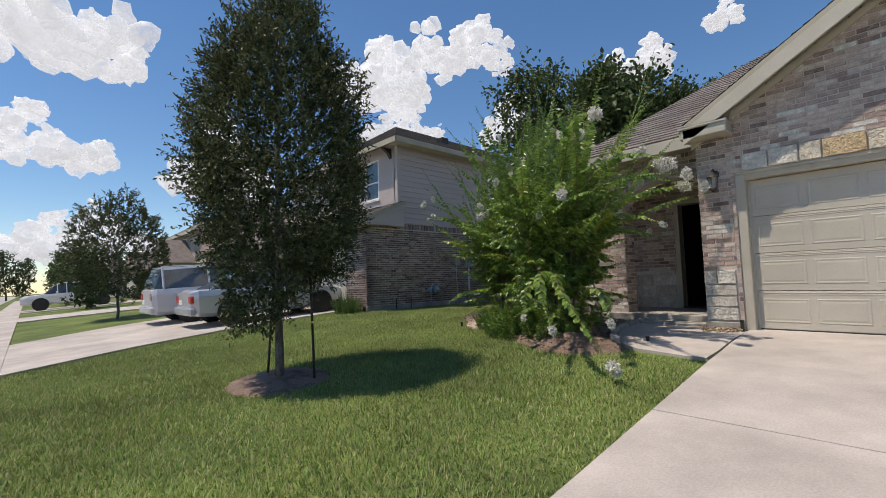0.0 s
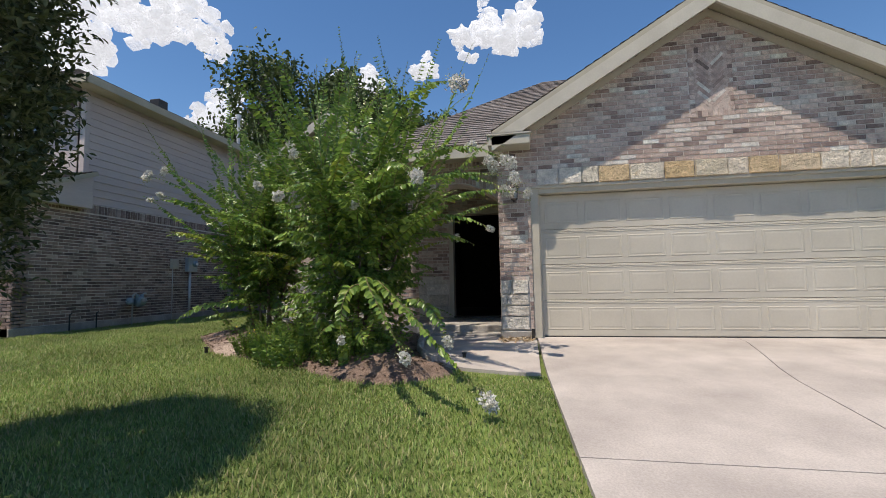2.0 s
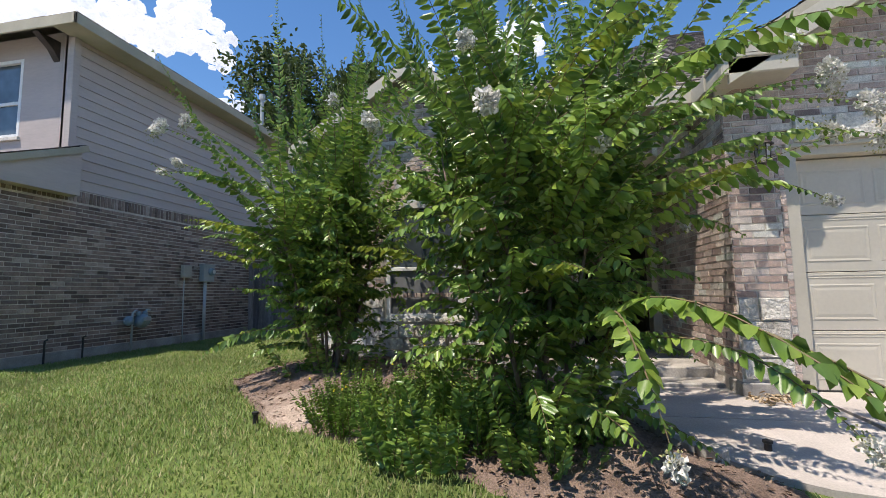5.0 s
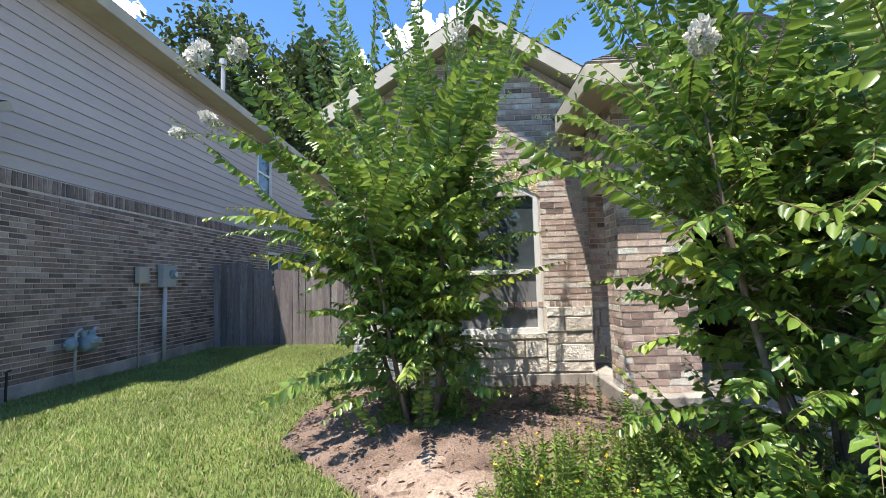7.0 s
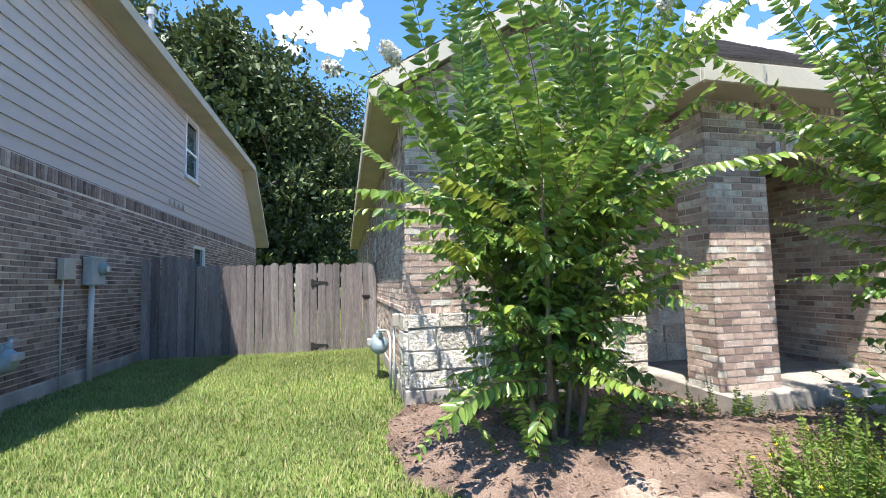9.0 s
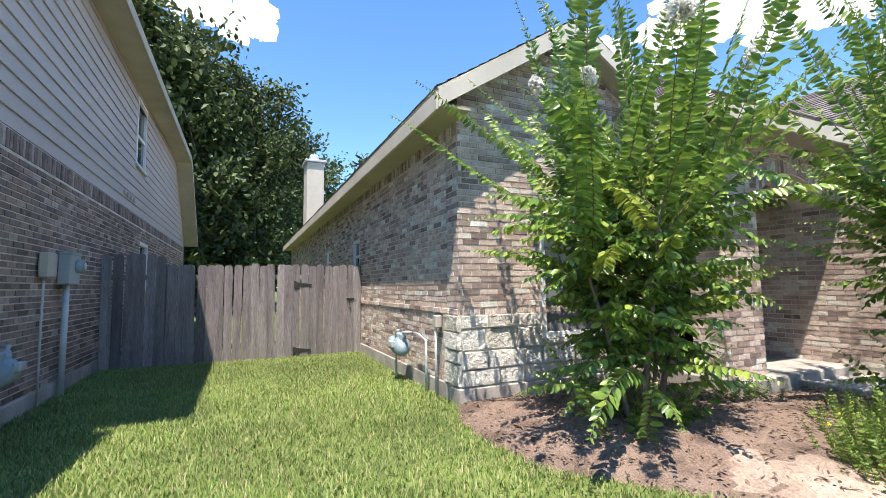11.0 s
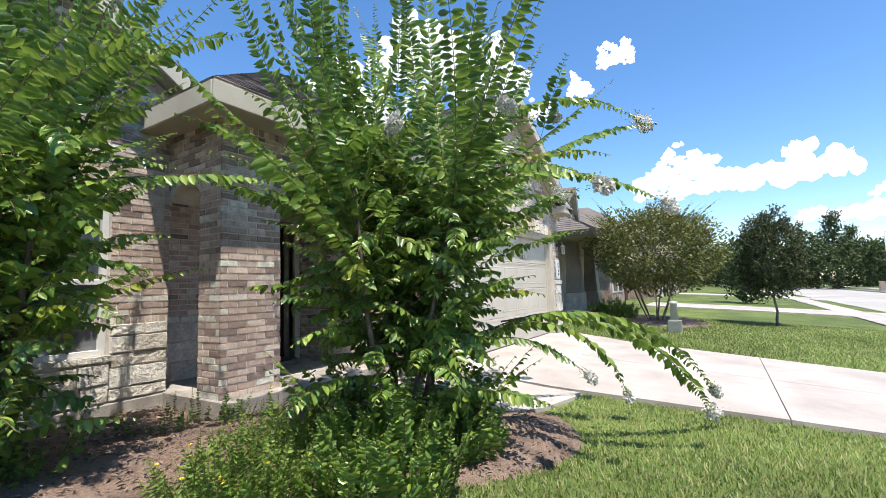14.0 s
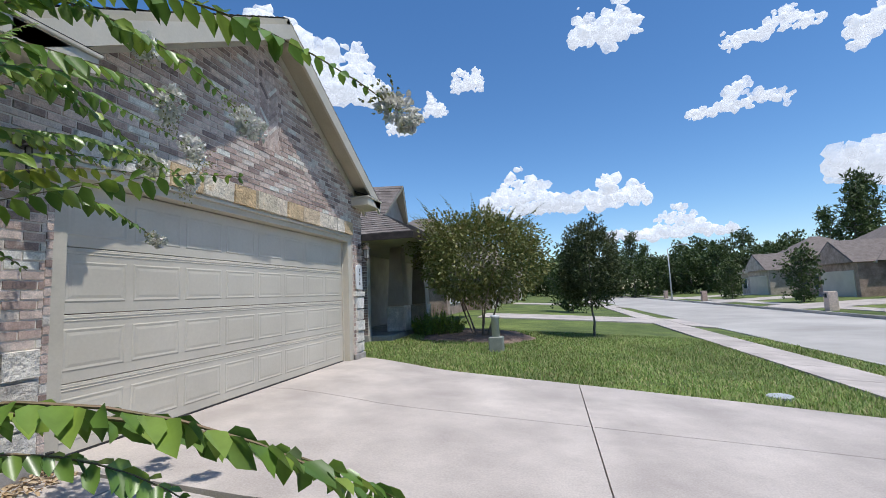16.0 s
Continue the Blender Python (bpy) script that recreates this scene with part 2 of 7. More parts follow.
thin_cloud(M_CLOUD)
M_TYRE = surface("tyre_rubber", [(0.02, 0.02, 0.02), (0.03, 0.03, 0.03)], 0.85, 60, 0.2, 5, 0.1, 0.2)
M_RIM = surface("alloy_rim", [(0.5, 0.5, 0.51), (0.6, 0.6, 0.61)], 0.3, 30, 0.05, 5, 0.05, 0.0, metal=0.8)
M_SILVER = surface("silver_car_paint", [(0.44, 0.46, 0.48), (0.5, 0.52, 0.54)], 0.25, 200, 0.06, 1, 0.04, 0.0, metal=0.35, spec=0.8)
M_VAN = surface("pale_silver_paint", [(0.56, 0.58, 0.61), (0.62, 0.64, 0.66)], 0.25, 200, 0.05, 1, 0.04, 0.0, metal=0.2, spec=0.8)
M_WHITECAR = surface("white_car_paint", [(0.72, 0.72, 0.72), (0.78, 0.78, 0.77)], 0.25, 200, 0.03, 1, 0.04, 0.0, spec=0.8)
M_DARKCAR = surface("dark_car_paint", [(0.03, 0.018, 0.016), (0.045, 0.028, 0.025)], 0.2, 200, 0.05, 1, 0.05, 0.0, spec=0.8)
M_REDLENS = surface("red_lens", [(0.4, 0.03, 0.02), (0.5, 0.05, 0.03)], 0.2, 30, 0.1, 4, 0.1, 0.0, spec=0.8)
M_SIGNWHITE = surface("white_plaque", [(0.68, 0.68, 0.66), (0.74, 0.74, 0.72)], 0.5, 30, 0.04, 3, 0.06, 0.05)
M_EDGING = surface("grey_edging_stone", [(0.3, 0.28, 0.25), (0.42, 0.4, 0.36), (0.36, 0.33, 0.3)], 0.95, 40, 0.25, 8, 0.2, 0.8, pick="object")


# ---- mesh helpers ----
class Geo:
    """Collects plain geometry for one mesh."""

    def __init__(self):
        self.v, self.f = [], []

    def add(self, verts, faces):
        k = len(self.v)
        self.v.extend(tuple(p) for p in verts)
        self.f.extend(tuple(i + k for i in f) for f in faces)
        return self

    def box(self, x0, x1, y0, y1, z0, z1):
        p = [(x, y, z) for z in (z0, z1) for y in (y0, y1) for x in (x0, x1)]
        return self.add(p, [(0, 2, 3, 1), (4, 5, 7, 6), (0, 1, 5, 4), (2, 6, 7, 3), (0, 4, 6, 2), (1, 3, 7, 5)])

    def cbox(self, x0, x1, y0, y1, z0, z1, b=0.005, wob=0.0, rnd=None):
        """A box with chamfered edges, and corners moved a little where wob is given."""
        lo, hi = Vector((x0, y0, z0)), Vector((x1, y1, z1))
        verts, idx = [], {}
        for i in range(8):
            s = [(i >> a) & 1 for a in range(3)]
            j = Vector([rnd.uniform(-wob, wob) for _ in range(3)]) if wob else Vector((0, 0, 0))
            for a in range(3):
                p = Vector([(hi if s[k] else lo)[k] for k in range(3)])
                for k in range(3):
                    if k != a:
                        p[k] += -b if s[k] else b
                idx[i, a] = len(verts)
                verts.append(p + j)
        faces = []
        for a in range(3):
            u, w = (a + 1) % 3, (a + 2) % 3
            for s in (0, 1):
                q = []
                for su, sw in ((0, 0), (1, 0), (1, 1), (0, 1)):
                    q.append(idx[(s << a) | (su << u) | (sw << w), a])
                faces.append(q if s else q[::-1])
            for su in (0, 1):
                for sw in (0, 1):
                    i0 = (su << u) | (sw << w)
                    i1 = i0 | (1 << a)
                    q = [idx[i0, u], idx[i1, u], idx[i1, w], idx[i0, w]]
                    faces.append(q if su == sw else q[::-1])
        for i in range(8):
            t = [idx[i, 0], idx[i, 1], idx[i, 2]]
            faces.append(t if bin(i).count("1") % 2 else t[::-1])
        return self.add(verts, faces)

    def prism(self, poly, axis, a, b):
        """A polygon, given in the other two axes in order, pushed along an axis from a to b."""
        def at(p, s):
            q = list(p)
            q.insert("xyz".index(axis), s)
            return q
        n = len(poly)
        self.add([at(p, a) for p in poly] + [at(p, b) for p in poly],
                 [tuple(range(n))[::-1], tuple(range(n, 2 * n))] + [(i, (i + 1) % n, n + (i + 1) % n, n + i) for i in range(n)])
        return self

    def tube(self, pts, radii, n=7, caps=True):
        pts = [Vector(p) for p in pts]
        if not hasattr(radii, "__len__"):
            radii = [radii] * len(pts)
        verts, faces = [], []
        for i, p in enumerate(pts):
            d = (pts[min(i + 1, len(pts) - 1)] - pts[max(i - 1, 0)]).normalized()
            u = d.orthogonal().normalized() if i == 0 else (u - d * u.dot(d)).normalized()
            w = d.cross(u)
            for k in range(n):
                a = 2 * math.pi * k / n
                verts.append(p + (u * math.cos(a) + w * math.sin(a)) * radii[i])
        for i in range(len(pts) - 1):
            for k in range(n):
                faces.append((i * n + k, i * n + (k + 1) % n, (i + 1) * n + (k + 1) % n, (i + 1) * n + k))
        if caps:
            faces += [tuple(range(n))[::-1], tuple(range((len(pts) - 1) * n, len(pts) * n))]
        return self.add(verts, faces)

    def lathe(self, profile, center=(0, 0, 0), n=16, axis="z"):
        """Turns (radius, height) rows about an axis."""
        verts, faces = [], []
        for r, h in profile:
            for k in range(n):
                a = 2 * math.pi * k / n
                c, s = r * math.cos(a), r * math.sin(a)
                p = {"z": (c, s, h), "x": (h, c, s), "y": (s, h, c)}[axis]
                verts.append(Vector(p) + Vector(center))
        for i in range(len(profile) - 1):
            for k in range(n):
                faces.append((i * n + k, i * n + (k + 1) % n, (i + 1) * n + (k + 1) % n, (i + 1) * n + k))
        faces += [tuple(range(n))[::-1], tuple(range((len(profile) - 1) * n, len(profile) * n))]
        return self.add(verts, faces)

    def move(self, m):
        self.v = [tuple(m @ Vector(p)) for p in self.v]
        return self

    def mesh(self, name, mat, smooth=False):
        me = bpy.data.meshes.new(name)
        me.from_pydata(self.v, [], self.f)
        me.materials.append(mat)
        if smooth:
            me.shade_smooth()
        me.update()
        return me


def part(name, geo, mat, parent=None, label="", smooth=False, kind=""):
    ob = new(name, geo.mesh(name, mat, smooth))
    ob.parent = parent
    return tagged(ob, label=label, kind=kind)


def thing(name, label, category, place=(0, 0, 0), turn=0.0, group="", kind=""):
    ob = new(name)
    ob.matrix_world = pose(*place, 0, 0, turn)
    return tagged(ob, label, category, group, kind)


def solid(name, geo, mat, label, category, kind="", group="", smooth=False):
    return tagged(new(name, geo.mesh(name, mat, smooth)), label, category, group, kind)


def raw_mesh(name, verts, faces, mat, smooth=False):
    """A mesh from numpy arrays whose faces all have the same number of corners."""
    me = bpy.data.meshes.new(name)
    k, n = faces.shape[1], len(faces)
    me.vertices.add(len(verts))
    me.vertices.foreach_set("co", verts.astype(np.float32).ravel())
    me.loops.add(k * n)
    me.loops.foreach_set("vertex_index", faces.astype(np.int32).ravel())
    me.polygons.add(n)
    me.polygons.foreach_set("loop_start", np.arange(0, k * n, k, dtype=np.int32))
    me.polygons.foreach_set("loop_total", np.full(n, k, dtype=np.int32))
    me.materials.append(mat)
    me.update(calc_edges=True)
    me.validate()
    if smooth:
        me.shade_smooth()
    return me


GROUND_X = [-400, -60, -26, -21.5, -20.3, -18.95, -18.8, -14.5, -10.5, -10.35, -8, -6, -4, -2, 0, 400]
GROUND_Z = [-0.5, -0.5, -0.55, -0.72, -0.76, -0.8, -0.95, -0.88, -0.95, -0.76, -0.56, -0.42, -0.29, -0.16, -0.05, -0.05]


def ground_z(x):
    return np.interp(x, GROUND_X, GROUND_Z)


def gz(x):
    return float(ground_z(x))


# ---- ground, street, paving ----
def strip(name, xs, left, right, lift, mat, parent=None, cols=6, skirt=0.12, zfun=None):
    """A slab that follows the ground between two edges y = left(x) and y = right(x)."""
    zf = zfun or (lambda x: gz(x) + lift)
    g = Geo()
    rows = []
    for x in xs:
        a, b = left(x), right(x)
        rows.append([(x, a + (b - a) * k / cols, zf(x)) for k in range(cols + 1)])
    n = cols + 1
    top = [p for r in rows for p in r]
    f = [(i * n + k, i * n + k + 1, (i + 1) * n + k + 1, (i + 1) * n + k) for i in range(len(xs) - 1) for k in range(cols)]
    if (xs[-1] - xs[0]) * (right(xs[0]) - left(xs[0])) > 0:
        f = [q[::-1] for q in f]
    g.add(top, f)
    rim = [rows[0][k] for k in range(n)] + [r[-1] for r in rows[1:]] + [rows[-1][k] for k in range(n - 2, -1, -1)] + [r[0] for r in rows[-2:0:-1]]
    m = len(rim)
    g.add(rim + [(x, y, z - skirt) for x, y, z in rim], [(i, (i + 1) % m, m + (i + 1) % m, m + i) for i in range(m)])
    ob = part(name, g, mat, parent)
    return ob


def lerp(table):
    xs, ys = [p[0] for p in table], [p[1] for p in table]
    return lambda x: float(np.interp(x, xs, ys))


gx = sorted(set(GROUND_X + [-300, -200, -120, -90, -40, -30, 5, 12, 30, 60, 120, 200, 300] + [i * 0.5 for i in range(-20, 4)]))
gy = sorted(set([-400, -250, -150, -100, -70, -50, -35, -25, 20, 30, 45, 70, 100, 150, 250, 400] + list(range(-18, 18))))
gv = np.array([(x, y, gz(x) - 0.012 + (0.012 * noise.noise((x * 0.7, y * 0.7, 0)) if x > -10 else 0)) for x in gx for y in gy])
ny = len(gy)
gf = np.array([(i * ny + k, (i + 1) * ny + k, (i + 1) * ny + k + 1, i * ny + k + 1) for i in range(len(gx) - 1) for k in range(ny - 1)])
tagged(new("ground", raw_mesh("ground", gv, gf, M_FARLAWN)), "green lawn and ground sloping down to the street", "ground", kind="structure")

road = thing("road", "pale grey concrete residential street with curbs", "road", kind="structure")
strip("road_surface", [-18.8, -16.6, -14.5, -12.5, -10.5], lambda x: 300, lambda x: -300, 0.012, M_ROAD, road, cols=4)
for side, (a, b) in enumerate(((-10.5, -10.35), (-18.95, -18.8))):
    g = Geo()
    top = -0.745 if side == 0 else -0.775
    g.prism([(a, -1.2), (b, -1.2), (b, top), (a + (0.02 if side == 0 else 0), top)], "y", -300, 300)
    part("curb", g, M_ROAD, road)
pavement = thing("pavement", "pale concrete sidewalk slabs along the street", "pavement", kind="structure")
slab_mesh = None
for y in range(-52, 70):
    ya, yb = y * 1.52, y * 1.52 + 1.505
    if slab_mesh is None:
        slab = strip("slab", [-9.25, -8.6, -8.0], lambda x: 0.0, lambda x: 1.505, 0.03, M_CONCRETE, pavement, cols=1)
        slab_mesh = slab.data
    else:
        slab = new("slab", slab_mesh)
        slab.parent = pavement
    slab.location = (0, ya, 0)

DRIVE_L = lerp([(-10.5, 0.9), (-9.0, 0.1), (-7.7, -0.28), (-5.3, -0.16), (-2.0, 0.03), (0, 0.08)])
DRIVE_R = lerp([(-10.5, -4.9), (-9.0, -3.8), (-7.7, -3.35), (-5.9, -3.75), (-4.0, -4.15), (-2.06, -4.55), (-0.8, -5.1), (-0.2, -5.38), (0, -5.38)])


def drive_z(x):
    t = max(0.0, min(1.0, (x + 1.6) / 1.6))
    return (gz(x) + 0.04) * (1 - t) + 0.0 * t


driveway = thing("driveway", "pale broom-finished concrete driveway with joints", "driveway", kind="structure")


def mid(x):
    return (DRIVE_L(x) + DRIVE_R(x)) / 2


for a, b in ((-3.994, 0.12), (-7.99, -4.006)):
    xs = [a + (b - a) * i / 9 for i in range(10)]
    strip("slab", xs, DRIVE_L, lambda x: mid(x) + 0.005, 0, M_CONCRETE, driveway, zfun=drive_z)
    strip("slab", xs, lambda x: mid(x) - 0.005, DRIVE_R, 0, M_CONCRETE, driveway, zfun=drive_z)
strip("apron", [-10.36, -9.9, -9.4, -9.26], DRIVE_L, DRIVE_R, 0.035, M_CONCRETE, driveway)

walkway = thing("walkway", "pale concrete entry walk beside the driveway", "walkway", kind="structure")
WALK_L = lerp([(-2.05, 0.06), (-2.0, 0.72), (-1.75, 1.15), (-1.4, 1.42), (-0.9, 1.62), (-0.3, 1.72), (0.75, 1.76)])
for a, b in ((-2.03, -0.86), (-0.845, 0.49)):
    xs = [a + (b - a) * i / 8 for i in range(9)]
    strip("slab", xs, WALK_L, lambda x: max(0.09, DRIVE_L(x) + 0.01) if x < -0.17 else 0.6, 0, M_CONCRETE, walkway, cols=3,
          zfun=lambda x: drive_z(min(x, -0.4)) - 0.012)

for nm, la, ra in (("neighbour_driveway", [(-10.4, 7.4), (-9, 8.4), (-7.7, 9.0), (-5, 10.4), (-0.2, 11.0)], [(-10.4, 16), (-9, 15), (-7.7, 14.6), (-5, 17.2), (-0.2, 17.7)]),
                   ("neighbour_driveway", [(-10.4, -23.5), (-7.7, -22.5), (0, -22.5)], [(-10.4, -18), (-7.7, -18.8), (0, -18.8)]),
                   ("neighbour_driveway", [(-10.4, 38), (-7.7, 39), (0, 39)], [(-10.4, 45), (-7.7, 44.4), (0, 44.4)]),
                   ("neighbour_driveway", [(-10.4, 26), (-7.7, 27), (0, 27)], [(-10.4, 32), (-7.7, 31.4), (0, 31.4)]),
                   ("neighbour_driveway", [(-10.4, -45), (-7.7, -44), (0, -44)], [(-10.4, -39), (-7.7, -39.8), (0, -39.8)])):
    d = thing(nm, "concrete driveway of a neighbouring house", "driveway", kind="structure")
    strip("slab", [-10.36, -9.6, -9.26], lerp(la), lerp(ra), 0.035, M_CONCRETE, d, cols=3)
    strip("slab", [-7.99, -6, -4, -2, -0.2], lerp(la), lerp(ra), 0.035, M_CONCRETE, d, cols=3)
for y in (-62, -47, -33, -19, -5, 12, 30, 48):
    d = thing("neighbour_driveway", "concrete driveway across the street", "driveway", kind="structure")
    strip("slab", [-30, -26, -21.5, -20.3, -19], lambda x, y=y: y - 2.6, lambda x, y=y: y + 2.6, 0.03, M_CONCRETE, d, cols=2)
d = thing("far_pavement", "concrete sidewalk across the street", "pavement", kind="structure")
strip("slab", [-21.6, -21, -20.4], lambda x: -120, lambda x: 120, 0.025, M_CONCRETE, d, cols=8)


# ---- walls of brick, stone and siding ----
COURSE, BRICK_L, JOINT = 0.0685, 0.205, 0.011


def wall_frame(axis, at, out):
    """Maps (u along the wall, z, depth out of it) to the world."""
    if axis == "x":
        return lambda u, z, d: (at + out * d, u, z)
    return lambda u, z, d: (u, at + out * d, z)


def piece(u0, u1, z0, z1, f, proud=0.008, b=0.0025, back=-0.01):
    """One brick: five faces with a softened front."""
    v = [f(u0, z0, back), f(u1, z0, back), f(u1, z1, back), f(u0, z1, back),
         f(u0 + b, z0 + b, proud), f(u1 - b, z0 + b, proud), f(u1 - b, z1 - b, proud), f(u0 + b, z1 - b, proud)]
    return v, [(4, 5, 6, 7), (0, 1, 5, 4), (1, 2, 6, 5), (2, 3, 7, 6), (3, 0, 4, 7)]


def facing(f):
    a, b, c = Vector(f(0, 0, 0)), Vector(f(1, 0, 0)), Vector(f(0, 1, 0))
    return (b - a).cross(c - a).dot(Vector(f(0, 0, 1)) - a) > 0


def brickwork(parent, axis, at, out, spans, z0, z1, mat=None, single=False, seed=1, soldier=()):
    """Courses of bricks on a wall. spans(z) gives the stretches of a course. soldier: z ranges of upright bricks."""
    rnd = random.Random(seed)
    mat = mat or M_BRICK
    f = wall_frame(axis, at, out)
    keep = facing(f)
    g = Geo()
    shared = {}
    z, row = z0, 0
    while z + COURSE * 0.6 < z1:
        up = next((s for s in soldier if s[0] - 0.01 <= z < s[1] - 0.02), None)
        h = (up[1] - z) if up else min(COURSE, z1 - z)
        step = COURSE if up else BRICK_L + JOINT
        for a, b in spans(z + h / 2):
            u = math.floor(a / step) * step - (step / 2 if row % 2 and not up else 0)
            while u < b:
                p, q = max(a, u), min(b, u + step - JOINT)
                if q - p > 0.02:
                    proud = 0.008 + rnd.uniform(-0.002, 0.003)
                    if single:
                        key = (round(q - p, 2), round(h, 3))
                        if key not in shared:
                            gg = Geo()
                            vv, ff = piece(0, q - p, 0, h - JOINT, wall_frame(axis, 0, out))
                            gg.add(vv, ff if keep else [x[::-1] for x in ff])
                            shared[key] = gg.mesh("brick", M_BRICK_OB)
                        ob = new("brick", shared[key])
                        ob.parent = parent
                        ob.location = f(p, z, proud - 0.008)
                    else:
                        vv, ff = piece(p, q, z, z + h - JOINT, f, proud)
                        g.add(vv, ff if keep else [x[::-1] for x in ff])
                u += step
        z += h
        row += 1
    if not single and g.v:
        part("bricks", g, mat, parent, "weathered brick courses", kind="stuff")


def stonework(parent, axis, at, out, u0, u1, z0, z1, seed=1, mat=None, rows=None, proud=0.02):
    """Rough split stones of uneven size, each an object."""
    rnd = random.Random(seed)
    f = wall_frame(axis, at, out)
    z = z0
    heights = rows or []
    if not heights:
        while z < z1 - 0.05:
            heights.append(min(rnd.uniform(0.12, 0.24), z1 - z))
            z += heights[-1]
        k = (z1 - z0) / sum(heights)
        heights = [h * k for h in heights]
    z = z0
    for h in heights:
        u = u0
        while u < u1 - 0.02:
            w = rnd.uniform(0.22, 0.5)
            if u1 - (u + w) < 0.15:
                w = u1 - u
            g = Geo()
            ua, ub, za, zb = u + 0.006, u + w - 0.006, z + 0.006, z + h - 0.006
            nu, nz = max(2, int(w / 0.08)), max(2, int(h / 0.07))
            eu, ez = 0.007 / (ub - ua), 0.007 / (zb - za)
            tu = [0] + [eu + (1 - 2 * eu) * i / nu for i in range(nu + 1)] + [1]
            tz = [0] + [ez + (1 - 2 * ez) * i / nz for i in range(nz + 1)] + [1]
            base_d = proud + rnd.uniform(-0.012, 0.012)
            vv = []
            for i, a_ in enumerate(tu):
                for k, b_ in enumerate(tz):
                    edge = i in (0, len(tu) - 1) or k in (0, len(tz) - 1)
                    vv.append(f(ua + (ub - ua) * a_ + rnd.uniform(-0.003, 0.003), za + (zb - za) * b_ + rnd.uniform(-0.003, 0.003),
                                -0.002 if edge else base_d + rnd.uniform(-0.006, 0.006)))
            mz = len(tz)
            ff = [(i * mz + k, (i + 1) * mz + k, (i + 1) * mz + k + 1, i * mz + k + 1) for i in range(len(tu) - 1) for k in range(mz - 1)]
            g.add(vv, ff if facing(f) else [q[::-1] for q in ff])
            part("stone", g, mat or M_STONE, parent)
            u += w
        z += h


def full(a, b):
    return lambda z: [(a, b)]


def holes(a, b, cuts):
    """Stretches of a..b less the cuts (u0, u1, z0, z1), where z1 may be a function of u's middle."""
    def spans(z):
        out = [(a, b)]
        for u0, u1, z0, z1 in cuts:
            if z0 < z < z1:
                out = [s for p, q in out for s in ((p, min(q, u0)), (max(p, u1), q)) if s[1] - s[0] > 0.01]
        return out
    return spans


def boxes_around(axis, a0, a1, u0, u1, z0, z1, cuts):
    """A wall's core as boxes that leave the openings free."""
    g = Geo()

    def put(p, q, s, t):
        if q - p > 0.001 and t - s > 0.001:
            g.box(*((a0, a1, p, q) if axis == "x" else (p, q, a0, a1)), s, t)

    u = u0
    for c0, c1, b0, b1 in sorted(cuts):
        put(u, c0, z0, z1)
        put(c0, c1, z0, b0)
        put(c0, c1, b1, z1)
        u = c1
    put(u, u1, z0, z1)
    return g


def wall(name, label, axis, a0, a1, u0, u1, z0, z1, cuts=(), mat=None):
    return solid(name, boxes_around(axis, a0, a1, u0, u1, z0, z1, list(cuts)), mat or M_MORTAR, label, "wall", "structure")


# our house: garage front
PEAK_Y, PEAK_Z, RAKE = -2.47, 4.88, 0.6


def rake_z(y):
    return PEAK_Z - abs(y - PEAK_Y) * RAKE


w = thing("wall_garage_front", "tan and grey brick garage gable with limestone lintel", "wall", kind="structure")
g = Geo()
g.prism([(0.6, -0.15), (0.6, rake_z(0.6) - 0.12), (PEAK_Y, PEAK_Z - 0.12), (-5.42, rake_z(-5.42) - 0.12), (-5.42, -0.15), (-5.02, -0.15), (-5.02, 2.27), (0.12, 2.27), (0.12, -0.15)], "x", -0.15, 0.1)
part("core", g, M_MORTAR, w)


def gable_spans(z):
    half = (PEAK_Z - 0.14 - z) / RAKE
    a, b = max(-5.42, PEAK_Y - half), min(0.6, PEAK_Y + half)
    if 3.14 < z < 4.2:
        return [(a, -2.76), (-2.18, b)]
    return [(a, b)] if b - a > 0.1 else []


def lintel_spans(z):
    return [(-5.42, -5.0), (0.03, 0.6)]


brickwork(w, "x", -0.15, -1, lintel_spans, 2.27, 2.53, seed=5)
brickwork(w, "x", -0.15, -1, gable_spans, 2.53, 4.85, seed=6)
brickwork(w, "x", -0.15, -1, full(0.17, 0.6), 0.86, 2.27, single=True, seed=7)
brickwork(w, "x", -0.15, -1, full(0.12, 0.17), 0.06, 2.27, seed=8)
brickwork(w, "x", -0.15, -1, full(-5.42, -5.02), 1.24, 2.27, single=True, seed=9)
brickwork(w, "x", -0.15, -1, full(-5.1, -5.02), 0.06, 1.14, seed=10)
stonework(w, "x", -0.15, -1, 0.18, 0.6, 0.12, 0.86, 3, rows=[0.2, 0.16, 0.17, 0.21], proud=0.035)
stonework(w, "x", -0.15, -1, -5.42, -5.1, 0.12, 1.14, 4, rows=[0.18, 0.2, 0.2, 0.21, 0.23], proud=0.035)
part("stone_cap", Geo().cbox(-0.2, -0.14, -5.44, -5.02, 1.15, 1.235, 0.01), M_STONE, w)
stonework(w, "x", -0.16, -1, -4.99, 0.02, 2.275, 2.525, 12, mat=M_STONE_W, rows=[0.25], proud=0.03)
part("slab_edge", Geo().cbox(-0.19, 0.1, 0.13, 0.62, -0.16, 0.1, 0.01), M_SLAB, w, "grey concrete slab edge")
part("slab_edge", Geo().cbox(-0.19, 0.1, -5.44, -5.02, -0.16, 0.1, 0.01), M_SLAB, w, "grey concrete slab edge")
